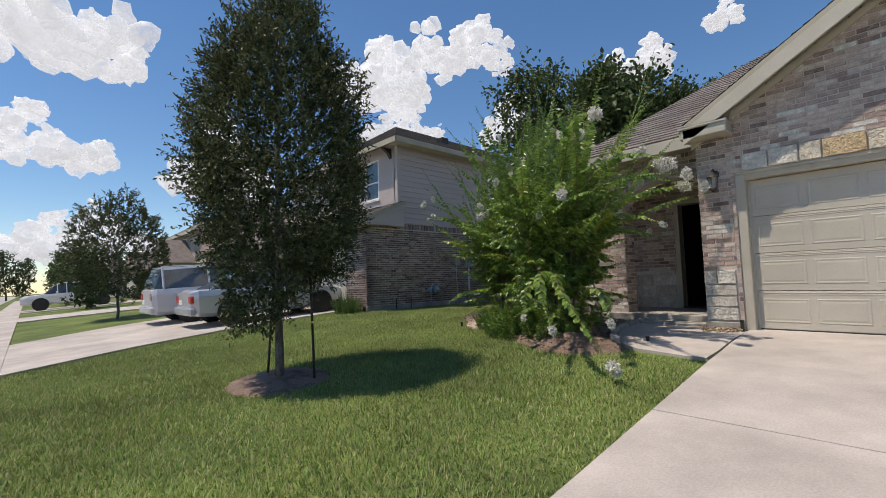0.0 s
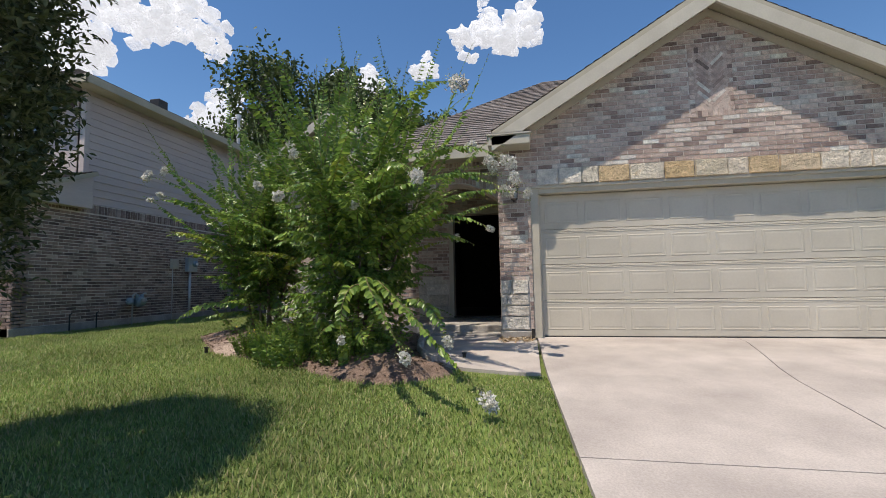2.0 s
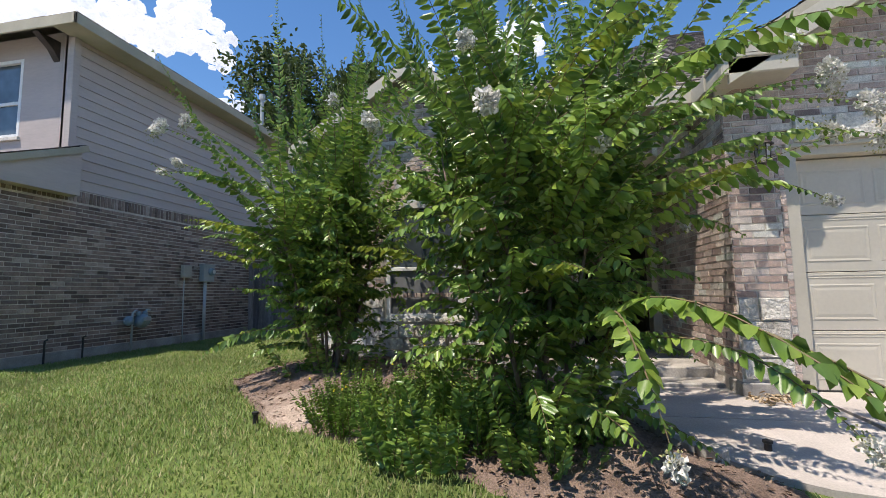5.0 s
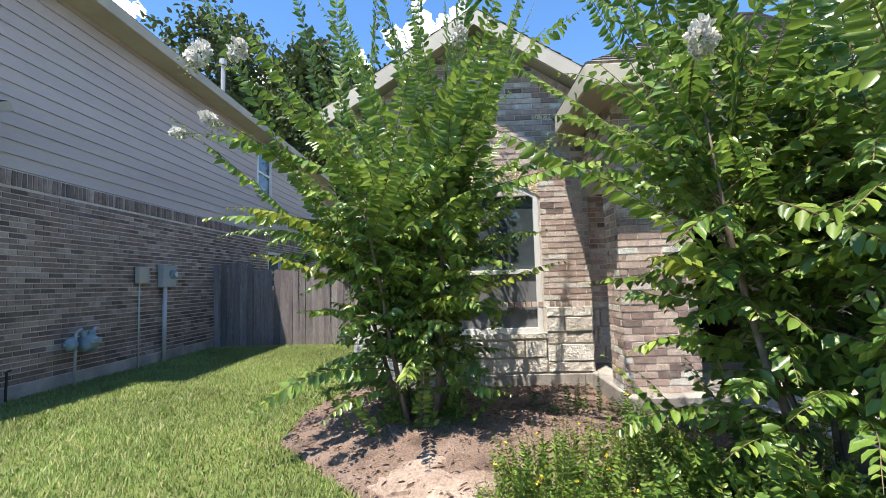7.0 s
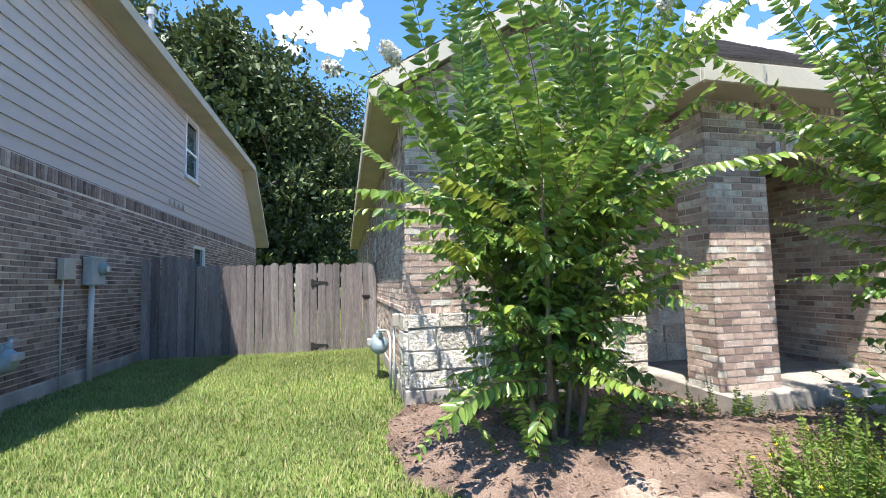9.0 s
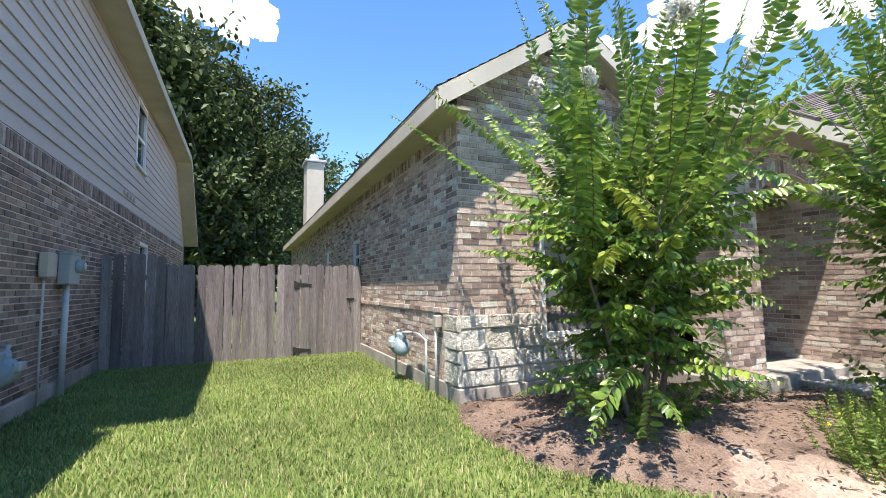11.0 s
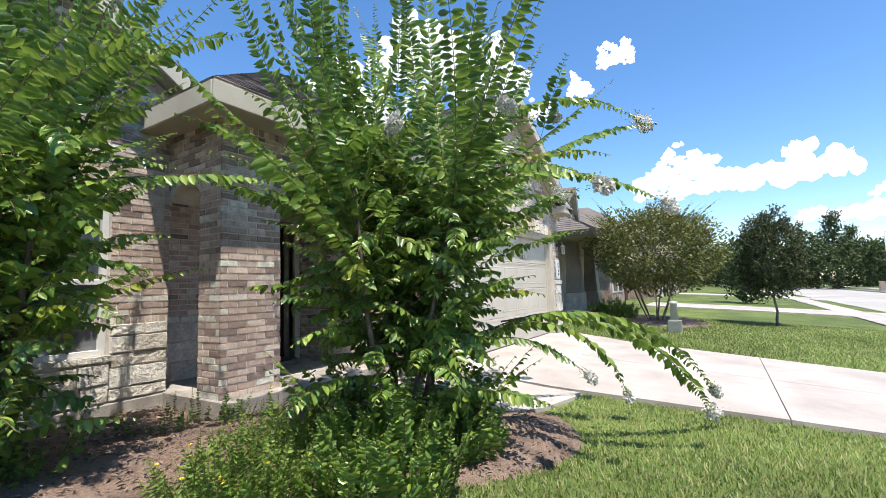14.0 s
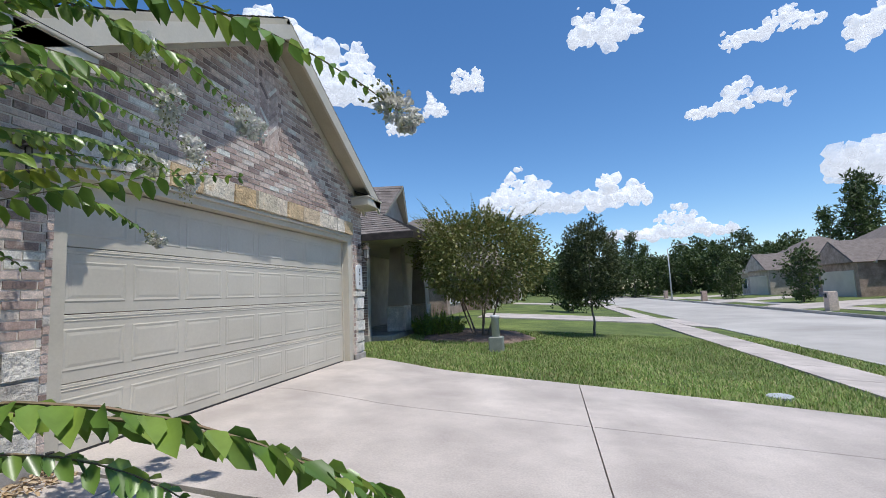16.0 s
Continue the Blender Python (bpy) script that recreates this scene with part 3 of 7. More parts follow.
# herringbone inset
part("inset_back", Geo().box(-0.152, -0.147, -2.76, -2.18, 3.14, 4.2), M_BRICK, w)
g = Geo()
f = wall_frame("x", -0.15, -1)
for i in range(-9, 26):
    for k in range(2):
        for s in (1, -1):
            cu, cz = -2.47 + s * 0.096, 3.1 + i * 0.068
            m = Matrix.Rotation(radians(45 * s), 2)
            if k == 0:
                pts = [Vector((cu, cz)) + m @ Vector(c) for c in ((-0.112, -0.022), (0.112, -0.022), (0.112, 0.022), (-0.112, 0.022))]
                if all(-2.68 < p.x < -2.26 and 3.25 < p.y < 4.09 for p in pts):
                    g.add([f(p.x, p.y, -0.004) for p in pts] + [f(p.x, p.y, 0.006) for p in pts], [(7, 6, 5, 4), (0, 4, 5, 1), (1, 5, 6, 2), (2, 6, 7, 3), (3, 7, 4, 0)])
part("herringbone", g, M_BRICK, w, "herringbone brick inset", kind="stuff")
brickwork(w, "x", -0.15, -1, full(-2.68, -2.26), 4.09, 4.2, seed=13, soldier=((4.09, 4.2),))
brickwork(w, "x", -0.15, -1, full(-2.68, -2.26), 3.14, 3.25, seed=13, soldier=((3.14, 3.25),))
brickwork(w, "x", -0.15, -1, lambda z: [(-2.76, -2.69), (-2.25, -2.18)], 3.14, 4.2, seed=14)

# garage door with its trim
gd = thing("door_1", "closed beige panelled double garage door", "garage door", kind="structure")
PANEL_H = 2.14 / 4
for r in range(4):
    g = Geo()
    za, zb = 0.015 + r * PANEL_H, 0.015 + (r + 1) * PANEL_H - 0.006
    g.cbox(0.0, 0.05, -4.88, 0.0, za, zb, 0.004)
    for dz in (0.022, 0.045):
        if r < 3:
            g.cbox(-0.004, 0.002, -4.87, -0.01, zb - dz - 0.008, zb - dz, 0.002)
    part("door_section", g, M_DOORP, gd)
    for c in range(8):
        ya = -0.09 - c * 0.595
        yb = ya - 0.5
        z2, z3 = za + 0.1, zb - 0.12
        g = Geo()
        o = [(ya, z2), (yb, z2), (yb, z3), (ya, z3)]
        i1 = [(ya - 0.02, z2 + 0.02), (yb + 0.02, z2 + 0.02), (yb + 0.02, z3 - 0.02), (ya - 0.02, z3 - 0.02)]
        i2 = [(ya - 0.045, z2 + 0.045), (yb + 0.045, z2 + 0.045), (yb + 0.045, z3 - 0.045), (ya - 0.045, z3 - 0.045)]
        i0 = [(ya + 0.012, z2 - 0.012), (yb - 0.012, z2 - 0.012), (yb - 0.012, z3 + 0.012), (ya + 0.012, z3 + 0.012)]
        vv = [(-0.0005, *p) for p in i0] + [(-0.005, *p) for p in o] + [(-0.0015, *p) for p in i1] + [(-0.0045, *p) for p in i2]
        ff = [(a * 4 + k, a * 4 + (k + 1) % 4, a * 4 + 4 + (k + 1) % 4, a * 4 + 4 + k) for a in range(3) for k in range(4)] + [(12, 13, 14, 15)]
        g.add(vv, ff)
        part("panel", g, M_DOORP, gd)
part("seal", Geo().cbox(-0.005, 0.05, -4.9, 0.0, -0.02, 0.014, 0.003), M_IRON, gd, "black rubber bottom seal")
for nm, y0, y1, z0, z1 in (("jamb_trim", 0.0, 0.12, -0.01, 2.27), ("jamb_trim", -5.02, -4.88, -0.01, 2.27), ("header_trim", -4.88, 0.0, 2.16, 2.27)):
    g = Geo().cbox(-0.13, 0.06, y0, y1, z0, z1, 0.006)
    if nm == "header_trim":
        g.cbox(-0.165, -0.1, -5.0, 0.1, 2.235, 2.268, 0.004)
    part(nm, g, M_TRIM, gd)
for y0, y1 in ((-0.03, 0.0), (-4.88, -4.85)):
    part("weather_strip", Geo().cbox(-0.02, 0.0, y0, y1, 0.0, 2.16, 0.003), M_TRIM, gd)

# side of the garage beside the porch, entry wall, porch
w = wall("wall_entry_side", "brick return wall of the garage beside the porch", "y", 0.35, 0.6, 0.1, 2.3, -0.15, 3.15)
brickwork(w, "y", 0.6, 1, full(-0.15, 2.2), 0.12, 3.1, seed=21)
DOOR = (0.74, 1.7, 0.12, 2.25)
w = wall("wall_entry", "brick entry wall around the front door", "x", 2.2, 2.4, 0.35, 2.85, -0.15, 3.15, [DOOR])
brickwork(w, "x", 2.2, -1, holes(0.6, 2.85, [(DOOR[0] - 0.1, DOOR[1] + 0.1, 0, DOOR[3] + 0.1)]), 0.9, 3.1, seed=22)
stonework(w, "x", 2.2, -1, 1.82, 2.84, 0.12, 0.9, 23)
fd = thing("door_2", "open front door showing a dark hallway", "door", kind="structure")
for y0, y1, z0, z1 in ((DOOR[0] - 0.09, DOOR[0], 0.12, 2.34), (DOOR[1], DOOR[1] + 0.09, 0.12, 2.34), (DOOR[0], DOOR[1], 2.25, 2.34)):
    part("frame", Geo().cbox(2.15, 2.3, y0, y1, z0, z1, 0.006), M_TRIM, fd)
part("threshold", Geo().cbox(2.1, 2.4, DOOR[0], DOOR[1], 0.12, 0.15, 0.006), M_BRONZE, fd)
g = Geo().cbox(2.42, 3.3, 0.7, 0.745, 0.15, 2.24, 0.004)
for z0, z1 in ((0.3, 0.95), (1.1, 2.05)):
    g.cbox(2.55, 3.17, 0.745, 0.755, z0, z1, 0.006)
part("door_leaf", g, M_DOORWOOD, fd, "dark brown door leaf swung inward")
part("handle", Geo().lathe([(0.0, 0), (0.028, 0.0), (0.028, 0.02), (0.012, 0.03), (0.026, 0.05), (0.0, 0.06)], (3.2, 0.755, 1.05), 12, "y"), M_BRONZE, fd, smooth=True)
# walls, floor and ceiling all near-black, painting the shade of the unlit hall
hall = thing("hallway", "hallway behind the open front door, its shade painted near-black", "room", kind="structure")
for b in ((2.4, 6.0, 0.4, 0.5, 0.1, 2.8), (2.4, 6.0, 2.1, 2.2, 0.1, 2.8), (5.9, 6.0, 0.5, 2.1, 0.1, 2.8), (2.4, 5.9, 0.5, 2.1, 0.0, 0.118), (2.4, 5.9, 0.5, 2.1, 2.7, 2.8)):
    part("panel", Geo().box(*b), M_HALL_SHADE, hall)
porch = thing("porch_floor", "grey concrete porch floor with a step", "porch", kind="structure")
part("slab", Geo().cbox(0.5, 2.2, 0.6, 2.9, -0.15, 0.12, 0.012), M_SLAB, porch)
part("step", Geo().cbox(0.16, 0.495, 0.62, 1.78, -0.15, 0.02, 0.012), M_SLAB, porch)

ARCH_Y0, ARCH_Y1 = 0.62, 2.16


def arch(u, u0, u1, spring, rise):
    t = (u - (u0 + u1) / 2) / ((u1 - u0) / 2)
    return spring + rise * (1 - t * t) if abs(t) < 1 else -9


w = thing("wall_porch", "brick porch front with arched opening and square column", "wall", kind="structure")
g = Geo().box(0.66, 1.06, 2.18, 2.86, -0.15, 3.1)
n = 14
ys = [ARCH_Y0 + (ARCH_Y1 - ARCH_Y0) * i / n for i in range(n + 1)]
g.prism([(2.22, 3.1), (0.6, 3.1)] + [(y, max(2.22, arch(y, ARCH_Y0, ARCH_Y1, 2.22, 0.34))) for y in ys] + [(2.22, 2.22)], "x", 0.66, 1.06)
xs = [1.06 + 0.64 * i / 8 for i in range(9)]
g.prism([(1.7, 3.1), (1.06, 3.1)] + [(x, 2.2 + 0.2 * (1 - ((x - 1.38) / 0.32) ** 2)) for x in xs], "y", 2.43, 2.85)
part("core", g, M_MORTAR, w)


def porch_front(z):
    out = [(2.18, 2.88)]
    if z > 2.24:
        lo, hi = ARCH_Y0, ARCH_Y1
        if z > 2.7:
            return [(0.6, 2.88)]
        k = max(0.0, 1 - max(0.0, (z - 2.35)) / 0.36) ** 0.5 * (hi - lo) / 2
        c = (lo + hi) / 2
        out = [(0.6, c - k), (c + k, 2.88)]
    return out


brickwork(w, "x", 0.66, -1, full(2.18, 2.88), 0.12, 2.26, single=True, seed=31)
brickwork(w, "x", 0.66, -1, porch_front, 2.26, 2.86, seed=32)
brickwork(w, "x", 0.66, -1, full(0.6, 2.88), 2.86, 3.08, seed=33, soldier=((2.86, 3.08),))
brickwork(w, "y", 2.86, 1, full(0.66, 1.06), 0.12, 2.26, single=True, seed=34)
brickwork(w, "y", 2.86, 1, lambda z: [(0.66, 1.08), (1.68, 1.7)] if z < 2.4 else [(0.66, 1.7)], 2.26, 3.08, seed=35)
brickwork(w, "x", 1.06, 1, full(2.18, 2.86), 0.12, 3.0, seed=36)
brickwork(w, "y", 2.18, -1, full(0.66, 1.06), 0.12, 2.4, seed=37)
g = Geo()
for i in range(26):
    a, b = ARCH_Y0 + (ARCH_Y1 - ARCH_Y0) * i / 26, ARCH_Y0 + (ARCH_Y1 - ARCH_Y0) * (i + 1) / 26 - 0.008
    za, zb = arch(a + 1e-4, ARCH_Y0, ARCH_Y1, 2.24, 0.34), arch(b, ARCH_Y0, ARCH_Y1, 2.24, 0.34)
    g.add([(0.66, a, za), (0.66, b, zb), (0.66, b, zb + 0.2), (0.66, a, za + 0.2), (0.643, a, za), (0.643, b, zb), (0.643, b, zb + 0.2), (0.643, a, za + 0.2)],
          [(7, 6, 5, 4), (0, 4, 5, 1), (1, 5, 6, 2), (2, 6, 7, 3), (3, 7, 4, 0)])
part("arch_bricks", g, M_BRICK, w, "brick soldier arch", kind="stuff")
solid("ceiling_porch", Geo().box(0.66, 2.2, 0.6, 2.88, 3.09, 3.13), M_SOFFIT, "tan painted porch ceiling", "ceiling", "structure")

# front bay and left side
WIN = (3.43, 4.57, 0.58, 2.22)
w = thing("wall_front_bay", "brick front bay with limestone base and a gable", "wall", kind="structure")
g = boxes_around("x", 1.7, 2.0, 2.85, 5.447, -0.15, 3.0, [WIN])
g.prism([(2.85, 3.0), (2.85, 3.44), (4.14, 4.27), (5.647, 3.3), (5.647, 3.103), (5.445, 3.103), (5.445, 3.0)], "x", 1.703, 1.903)
part("core", g, M_MORTAR, w)


def bay_spans(z):
    out = [(2.85, 5.65)]
    if z > 3.2:
        k = (4.25 - z) / 0.64
        out = [(max(2.85, 4.14 - k), min(5.65, 4.14 + k))] if k > 0.1 else []
    if 0.5 < z < 2.22:
        out = [(2.85, WIN[0] - 0.02), (WIN[1] + 0.02, 5.65)]
    elif 2.22 <= z < 2.42:
        k = (2.42 - z) ** 0.5 / 0.45 * 0.56
        out = [(2.85, 4.0 - k), (4.0 + k, 5.65)]
    return out


brickwork(w, "x", 1.7, -1, bay_spans, 0.96, 4.22, seed=41)
brickwork(w, "x", 1.7, -1, full(2.85, 5.65), 0.88, 0.955, seed=42, soldier=((0.88, 0.955),))
stonework(w, "x", 1.7, -1, 2.86, WIN[0] - 0.03, 0.12, 0.88, 43, proud=0.035)
stonework(w, "x", 1.7, -1, WIN[1] + 0.03, 5.65, 0.12, 0.88, 44, proud=0.035)
stonework(w, "x", 1.7, -1, WIN[0] - 0.03, WIN[1] + 0.03, 0.12, 0.5, 45, proud=0.035)
g = Geo()
for i in range(18):
    a, b = 3.415 + 1.17 * i / 18, 3.415 + 1.17 * (i + 1) / 18 - 0.006
    za, zb = 2.2 + 0.2 * (1 - ((a - 4.0) / 0.585) ** 2), 2.2 + 0.2 * (1 - ((b - 4.0) / 0.585) ** 2)
    g.add([(1.7, a, za), (1.7, b, zb), (1.7, b, zb + 0.2), (1.7, a, za + 0.2), (1.685, a, za), (1.685, b, zb), (1.685, b, zb + 0.2), (1.685, a, za + 0.2)],
          [(7, 6, 5, 4), (0, 4, 5, 1), (1, 5, 6, 2), (2, 6, 7, 3), (3, 7, 4, 0)])
part("arch_stones", g, M_STONE_W, w, "pale stone segment arch", kind="stuff")
part("slab_edge", Geo().cbox(1.66, 1.9, 2.86, 5.68, -0.18, 0.11, 0.012), M_SLAB, w, "grey concrete slab edge")

SIDE_WINS = [(6.15, 6.75, 1.55, 2.15), (9.4, 10.0, 1.6, 2.2), (13.2, 13.9, 1.55, 2.2)]
w = wall("wall_side_left", "long brick side wall with limestone corner", "y", 5.45, 5.65, 1.7, 20.0, -0.15, 3.1, SIDE_WINS)
brickwork(w, "y", 5.65, 1, holes(2.0, 20.0, SIDE_WINS), 0.12, 2.88, seed=51)
brickwork(w, "y", 5.65, 1, full(1.7, 20.0), 2.88, 3.09, seed=52, soldier=((2.88, 3.09),))
brickwork(w, "y", 5.65, 1, full(1.695, 2.0), 0.96, 2.88, seed=53)
stonework(w, "y", 5.65, 1, 1.68, 2.05, 0.12, 0.88, 54, proud=0.035)
brickwork(w, "y", 5.665, 1, full(1.7, 6.0), 0.885, 0.955, seed=55)
part("slab_edge", Geo().cbox(2.0, 20, 5.62, 5.68, -0.2, 0.115, 0.01), M_SLAB, w, "grey concrete slab edge")
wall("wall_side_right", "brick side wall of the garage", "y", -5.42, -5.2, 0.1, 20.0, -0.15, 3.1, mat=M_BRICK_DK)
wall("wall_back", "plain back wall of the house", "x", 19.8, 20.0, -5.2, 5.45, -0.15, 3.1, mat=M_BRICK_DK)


def sash_window(name, label, axis, at, out, u0, u1, z0, z1, rise=0.0, screen=True, blind=True):
    """A white single-hung window set in a wall."""
    f = wall_frame(axis, at, out)
    w = thing(name, label, "window", kind="structure")

    def bar(nm, a, b, c, d, d0, d1, mat=M_WHITE, parent=w):
        p, q = f(a, c, d0), f(b, d, d1)
        g = Geo().cbox(min(p[0], q[0]), max(p[0], q[0]), min(p[1], q[1]), max(p[1], q[1]), c, d, 0.004)
        return part(nm, g, mat, parent)

    zm = z0 + (z1 - z0) * 0.44
    fr = bar("window_frame", u0, u0 + 0.06, z0, z1 + rise * 0.3, -0.1, 0.004)
    bar("stile", u1 - 0.06, u1, z0, z1 + rise * 0.3, -0.1, 0.004)
    bar("bottom_rail", u0 + 0.06, u1 - 0.06, z0, z0 + 0.06, -0.1, 0.004)
    bar("meeting_rail", u0 + 0.06, u1 - 0.06, zm - 0.025, zm + 0.03, -0.09, -0.01)
    if rise:
        g = Geo()
        n = 10
        us = [u0 + (u1 - u0) * i / n for i in range(n + 1)]
        zz = [z1 + rise * (1 - ((u - (u0 + u1) / 2) / ((u1 - u0) / 2)) ** 2) for u in us]
        lo = [f(u, z - 0.06, -0.09) for u, z in zip(us, zz)]
        hi = [f(u, z + 0.01, -0.09) for u, z in zip(us, zz)]
        lo2 = [f(u, z - 0.06, 0.002) for u, z in zip(us, zz)]
        hi2 = [f(u, z + 0.01, 0.002) for u, z in zip(us, zz)]
        g.add(lo + hi + lo2 + hi2, [(2 * (n + 1) + i, 2 * (n + 1) + i + 1, 3 * (n + 1) + i + 1, 3 * (n + 1) + i) for i in range(n)] + [(i, i + 1, 2 * (n + 1) + i + 1, 2 * (n + 1) + i) for i in range(n)])
        part("arched_head", g, M_WHITE, w)
        zt = z1 + rise - 0.05
    else:
        bar("head", u0 + 0.06, u1 - 0.06, z1 - 0.06, z1, -0.1, 0.004)
        zt = z1 - 0.06
    bar("pane", u0 + 0.05, u1 - 0.05, zm + 0.02, zt, -0.055, -0.05, M_GLASS)
    bar("screen" if screen else "pane", u0 + 0.05, u1 - 0.05, z0 + 0.05, zm - 0.02, -0.045, -0.04, M_SCREEN if screen else M_GLASS)
    bar("window_sill", u0 - 0.04, u1 + 0.04, z0 - 0.06, z0, -0.1, 0.045, M_STONE)
    return w


sash_window("window_1", "white single-hung window with arched head and screen", "x", 1.7, -1, WIN[0], WIN[1], WIN[2], WIN[3], rise=0.18)
for i, (a, b, c, d) in enumerate(SIDE_WINS):
    sash_window("window_%d" % (i + 2), "small high side window in a white frame", "y", 5.65, 1, a, b, c, d, screen=False)


# ---- roofs ----
def shingles(parent, e0, e1, r1, r0, seed=1, thick=0.1, mat=None, rows=0.145, tab=0.31):
    """A roof slope: a deck and lapped shingle courses, from the eave e0-e1 to the ridge r0-r1."""
    rnd = random.Random(seed)
    e0, e1, r0, r1 = map(Vector, (e0, e1, r0, r1))
    nrm = (e1 - e0).cross(r0 - e0 if (r0 - e0).length > 0.01 else r1 - e0).normalized()
    if nrm.z < 0:
        nrm = -nrm
    flip = (e1 - e0).cross(r0 - e0).dot(nrm) < 0
    g = Geo()
    lo = [p - nrm * thick for p in (e0, e1, r1, r0)]
    q = [(0, 1, 2, 3), (7, 6, 5, 4), (0, 4, 5, 1), (1, 5, 6, 2), (2, 6, 7, 3), (3, 7, 4, 0)]
    g.add([e0, e1, r1, r0] + lo, q)
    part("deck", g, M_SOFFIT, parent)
    g = Geo()
    n = max(1, int(((r0 + r1) / 2 - (e0 + e1) / 2).length / rows))
    for i in range(n):
        t0, t1 = i / n, min(1.0, (i + 1.12) / n)
        a, b = e0.lerp(r0, t0), e1.lerp(r1, t0)
        c, d = e0.lerp(r0, t1), e1.lerp(r1, t1)
        m = max(1, int((b - a).length / tab))
        off = rnd.random()
        cuts = [0.0] + [min(0.999, (k + off) / m) for k in range(m)] + [1.0]
        for s0, s1 in zip(cuts, cuts[1:]):
            if s1 - s0 < 0.002:
                continue
            h = 0.018 + rnd.uniform(0, 0.006)
            p0, p1 = a.lerp(b, s0) + nrm * h, a.lerp(b, s1) + nrm * h
            p2, p3 = c.lerp(d, s1) + nrm * 0.006, c.lerp(d, s0) + nrm * 0.006
            l0, l1 = p0 - nrm * h, p1 - nrm * h
            ff = [(0, 1, 2, 3), (4, 5, 1, 0)]
            g.add([p0, p1, p2, p3, l0, l1], [x[::-1] for x in ff] if flip else ff)
    part("shingles", g, mat or M_SHINGLE, parent, "lapped brown-grey asphalt shingles", kind="stuff")


roof = thing("roof_garage", "brown-grey shingle gable roof over the garage", "roof", kind="structure")
XO = -0.47
ey_l, ey_r = 0.66, -5.6
shingles(roof, (XO, ey_l, rake_z(ey_l) + 0.06), (9, ey_l, rake_z(ey_l) + 0.06), (9, PEAK_Y, PEAK_Z + 0.06), (XO, PEAK_Y, PEAK_Z + 0.06), 1)
shingles(roof, (XO, ey_r, rake_z(ey_r) + 0.06), (9, ey_r, rake_z(ey_r) + 0.06), (9, PEAK_Y, PEAK_Z + 0.06), (XO, PEAK_Y, PEAK_Z + 0.06), 2)
for s, ey in ((1, ey_l), (-1, ey_r)):
    g = Geo()
    zt, zp = rake_z(ey), PEAK_Z
    g.prism([(ey, zt - 0.03), (PEAK_Y, zp - 0.03), (PEAK_Y, zp - 0.24), (ey + 0.0 * s, zt - 0.24)], "x", XO - 0.03, XO + 0.012)
    part("rake_board", g, M_TRIM, roof, "pale tan rake board")
    g = Geo()
    g.prism([(ey, zt - 0.05), (PEAK_Y, zp - 0.05), (PEAK_Y, zp - 0.12), (ey, zt - 0.12)], "x", XO + 0.012, -0.14)
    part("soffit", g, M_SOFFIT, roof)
    g = Geo()
    g.prism([(ey, zt - 0.16), (PEAK_Y, zp - 0.16), (PEAK_Y, zp - 0.26), (ey, zt - 0.26)], "x", -0.185, -0.14)
    part("frieze_board", g, M_TRIM, roof)
for y0, y1 in ((0.1, 0.72), (-5.64, -5.0)):
    g = Geo()
    g.cbox(-0.5, -0.14, y0, y1, 2.84, 2.99, 0.012)
    g.cbox(-0.52, -0.14, y0 - 0.015, y1 + 0.015, 2.985, 3.02, 0.008)
    part("cornice_return", g, M_TRIM, roof, "boxed cornice return with drip edge")
    g = Geo()
    g.add([(-0.52, y0 - 0.015, 3.022), (-0.52, y1 + 0.015, 3.022), (-0.14, y1 + 0.015, 3.16), (-0.14, y0 - 0.015, 3.16)], [(0, 3, 2, 1)])
    part("cornice_roof", g, M_SHINGLE, roof)
part("eave_return", Geo().prism([(0.1, 2.99), (0.65, 2.99), (0.65, 3.0), (0.1, 3.31)], "x", -0.3, 0.3), M_SOFFIT, roof)
part("eave_box", Geo().cbox(-0.14, 20, -5.64, -5.42, 2.84, 2.99, 0.01), M_TRIM, roof)
part("fascia", Geo().cbox(-0.1, 0.5, 0.6, 0.72, 2.86, 3.04, 0.01), M_TRIM, roof)

roof = thing("roof_main", "brown-grey hipped shingle roof of the house", "roof", kind="structure")
C, T = (0.27, 3.2, 3.12), (4.0, -0.35, 5.75)
shingles(roof, (0.27, 0.5, 3.12), C, T, (4.0, -0.9, 5.75), 3)
shingles(roof, C, (4.2, 3.2, 3.12), (7.0, -0.35, 5.75), T, 4)
shingles(roof, (3.2, 6.02, 3.2), (20.4, 6.02, 3.2), (16.5, 0.3, 6.0), (7.2, 0.3, 6.0), 5)
shingles(roof, (20.4, 6.02, 3.2), (20.4, -5.6, 3.2), (16.5, 0.3, 6.0), (16.5, 0.3, 6.0), 6)
shingles(roof, (9.0, -5.6, 3.2), (20.4, -5.6, 3.2), (16.5, 0.3, 6.0), (7.2, 0.3, 6.0), 7)
BAY_Y, BAY_Z, BAY_S = 4.14, 4.38, 0.64
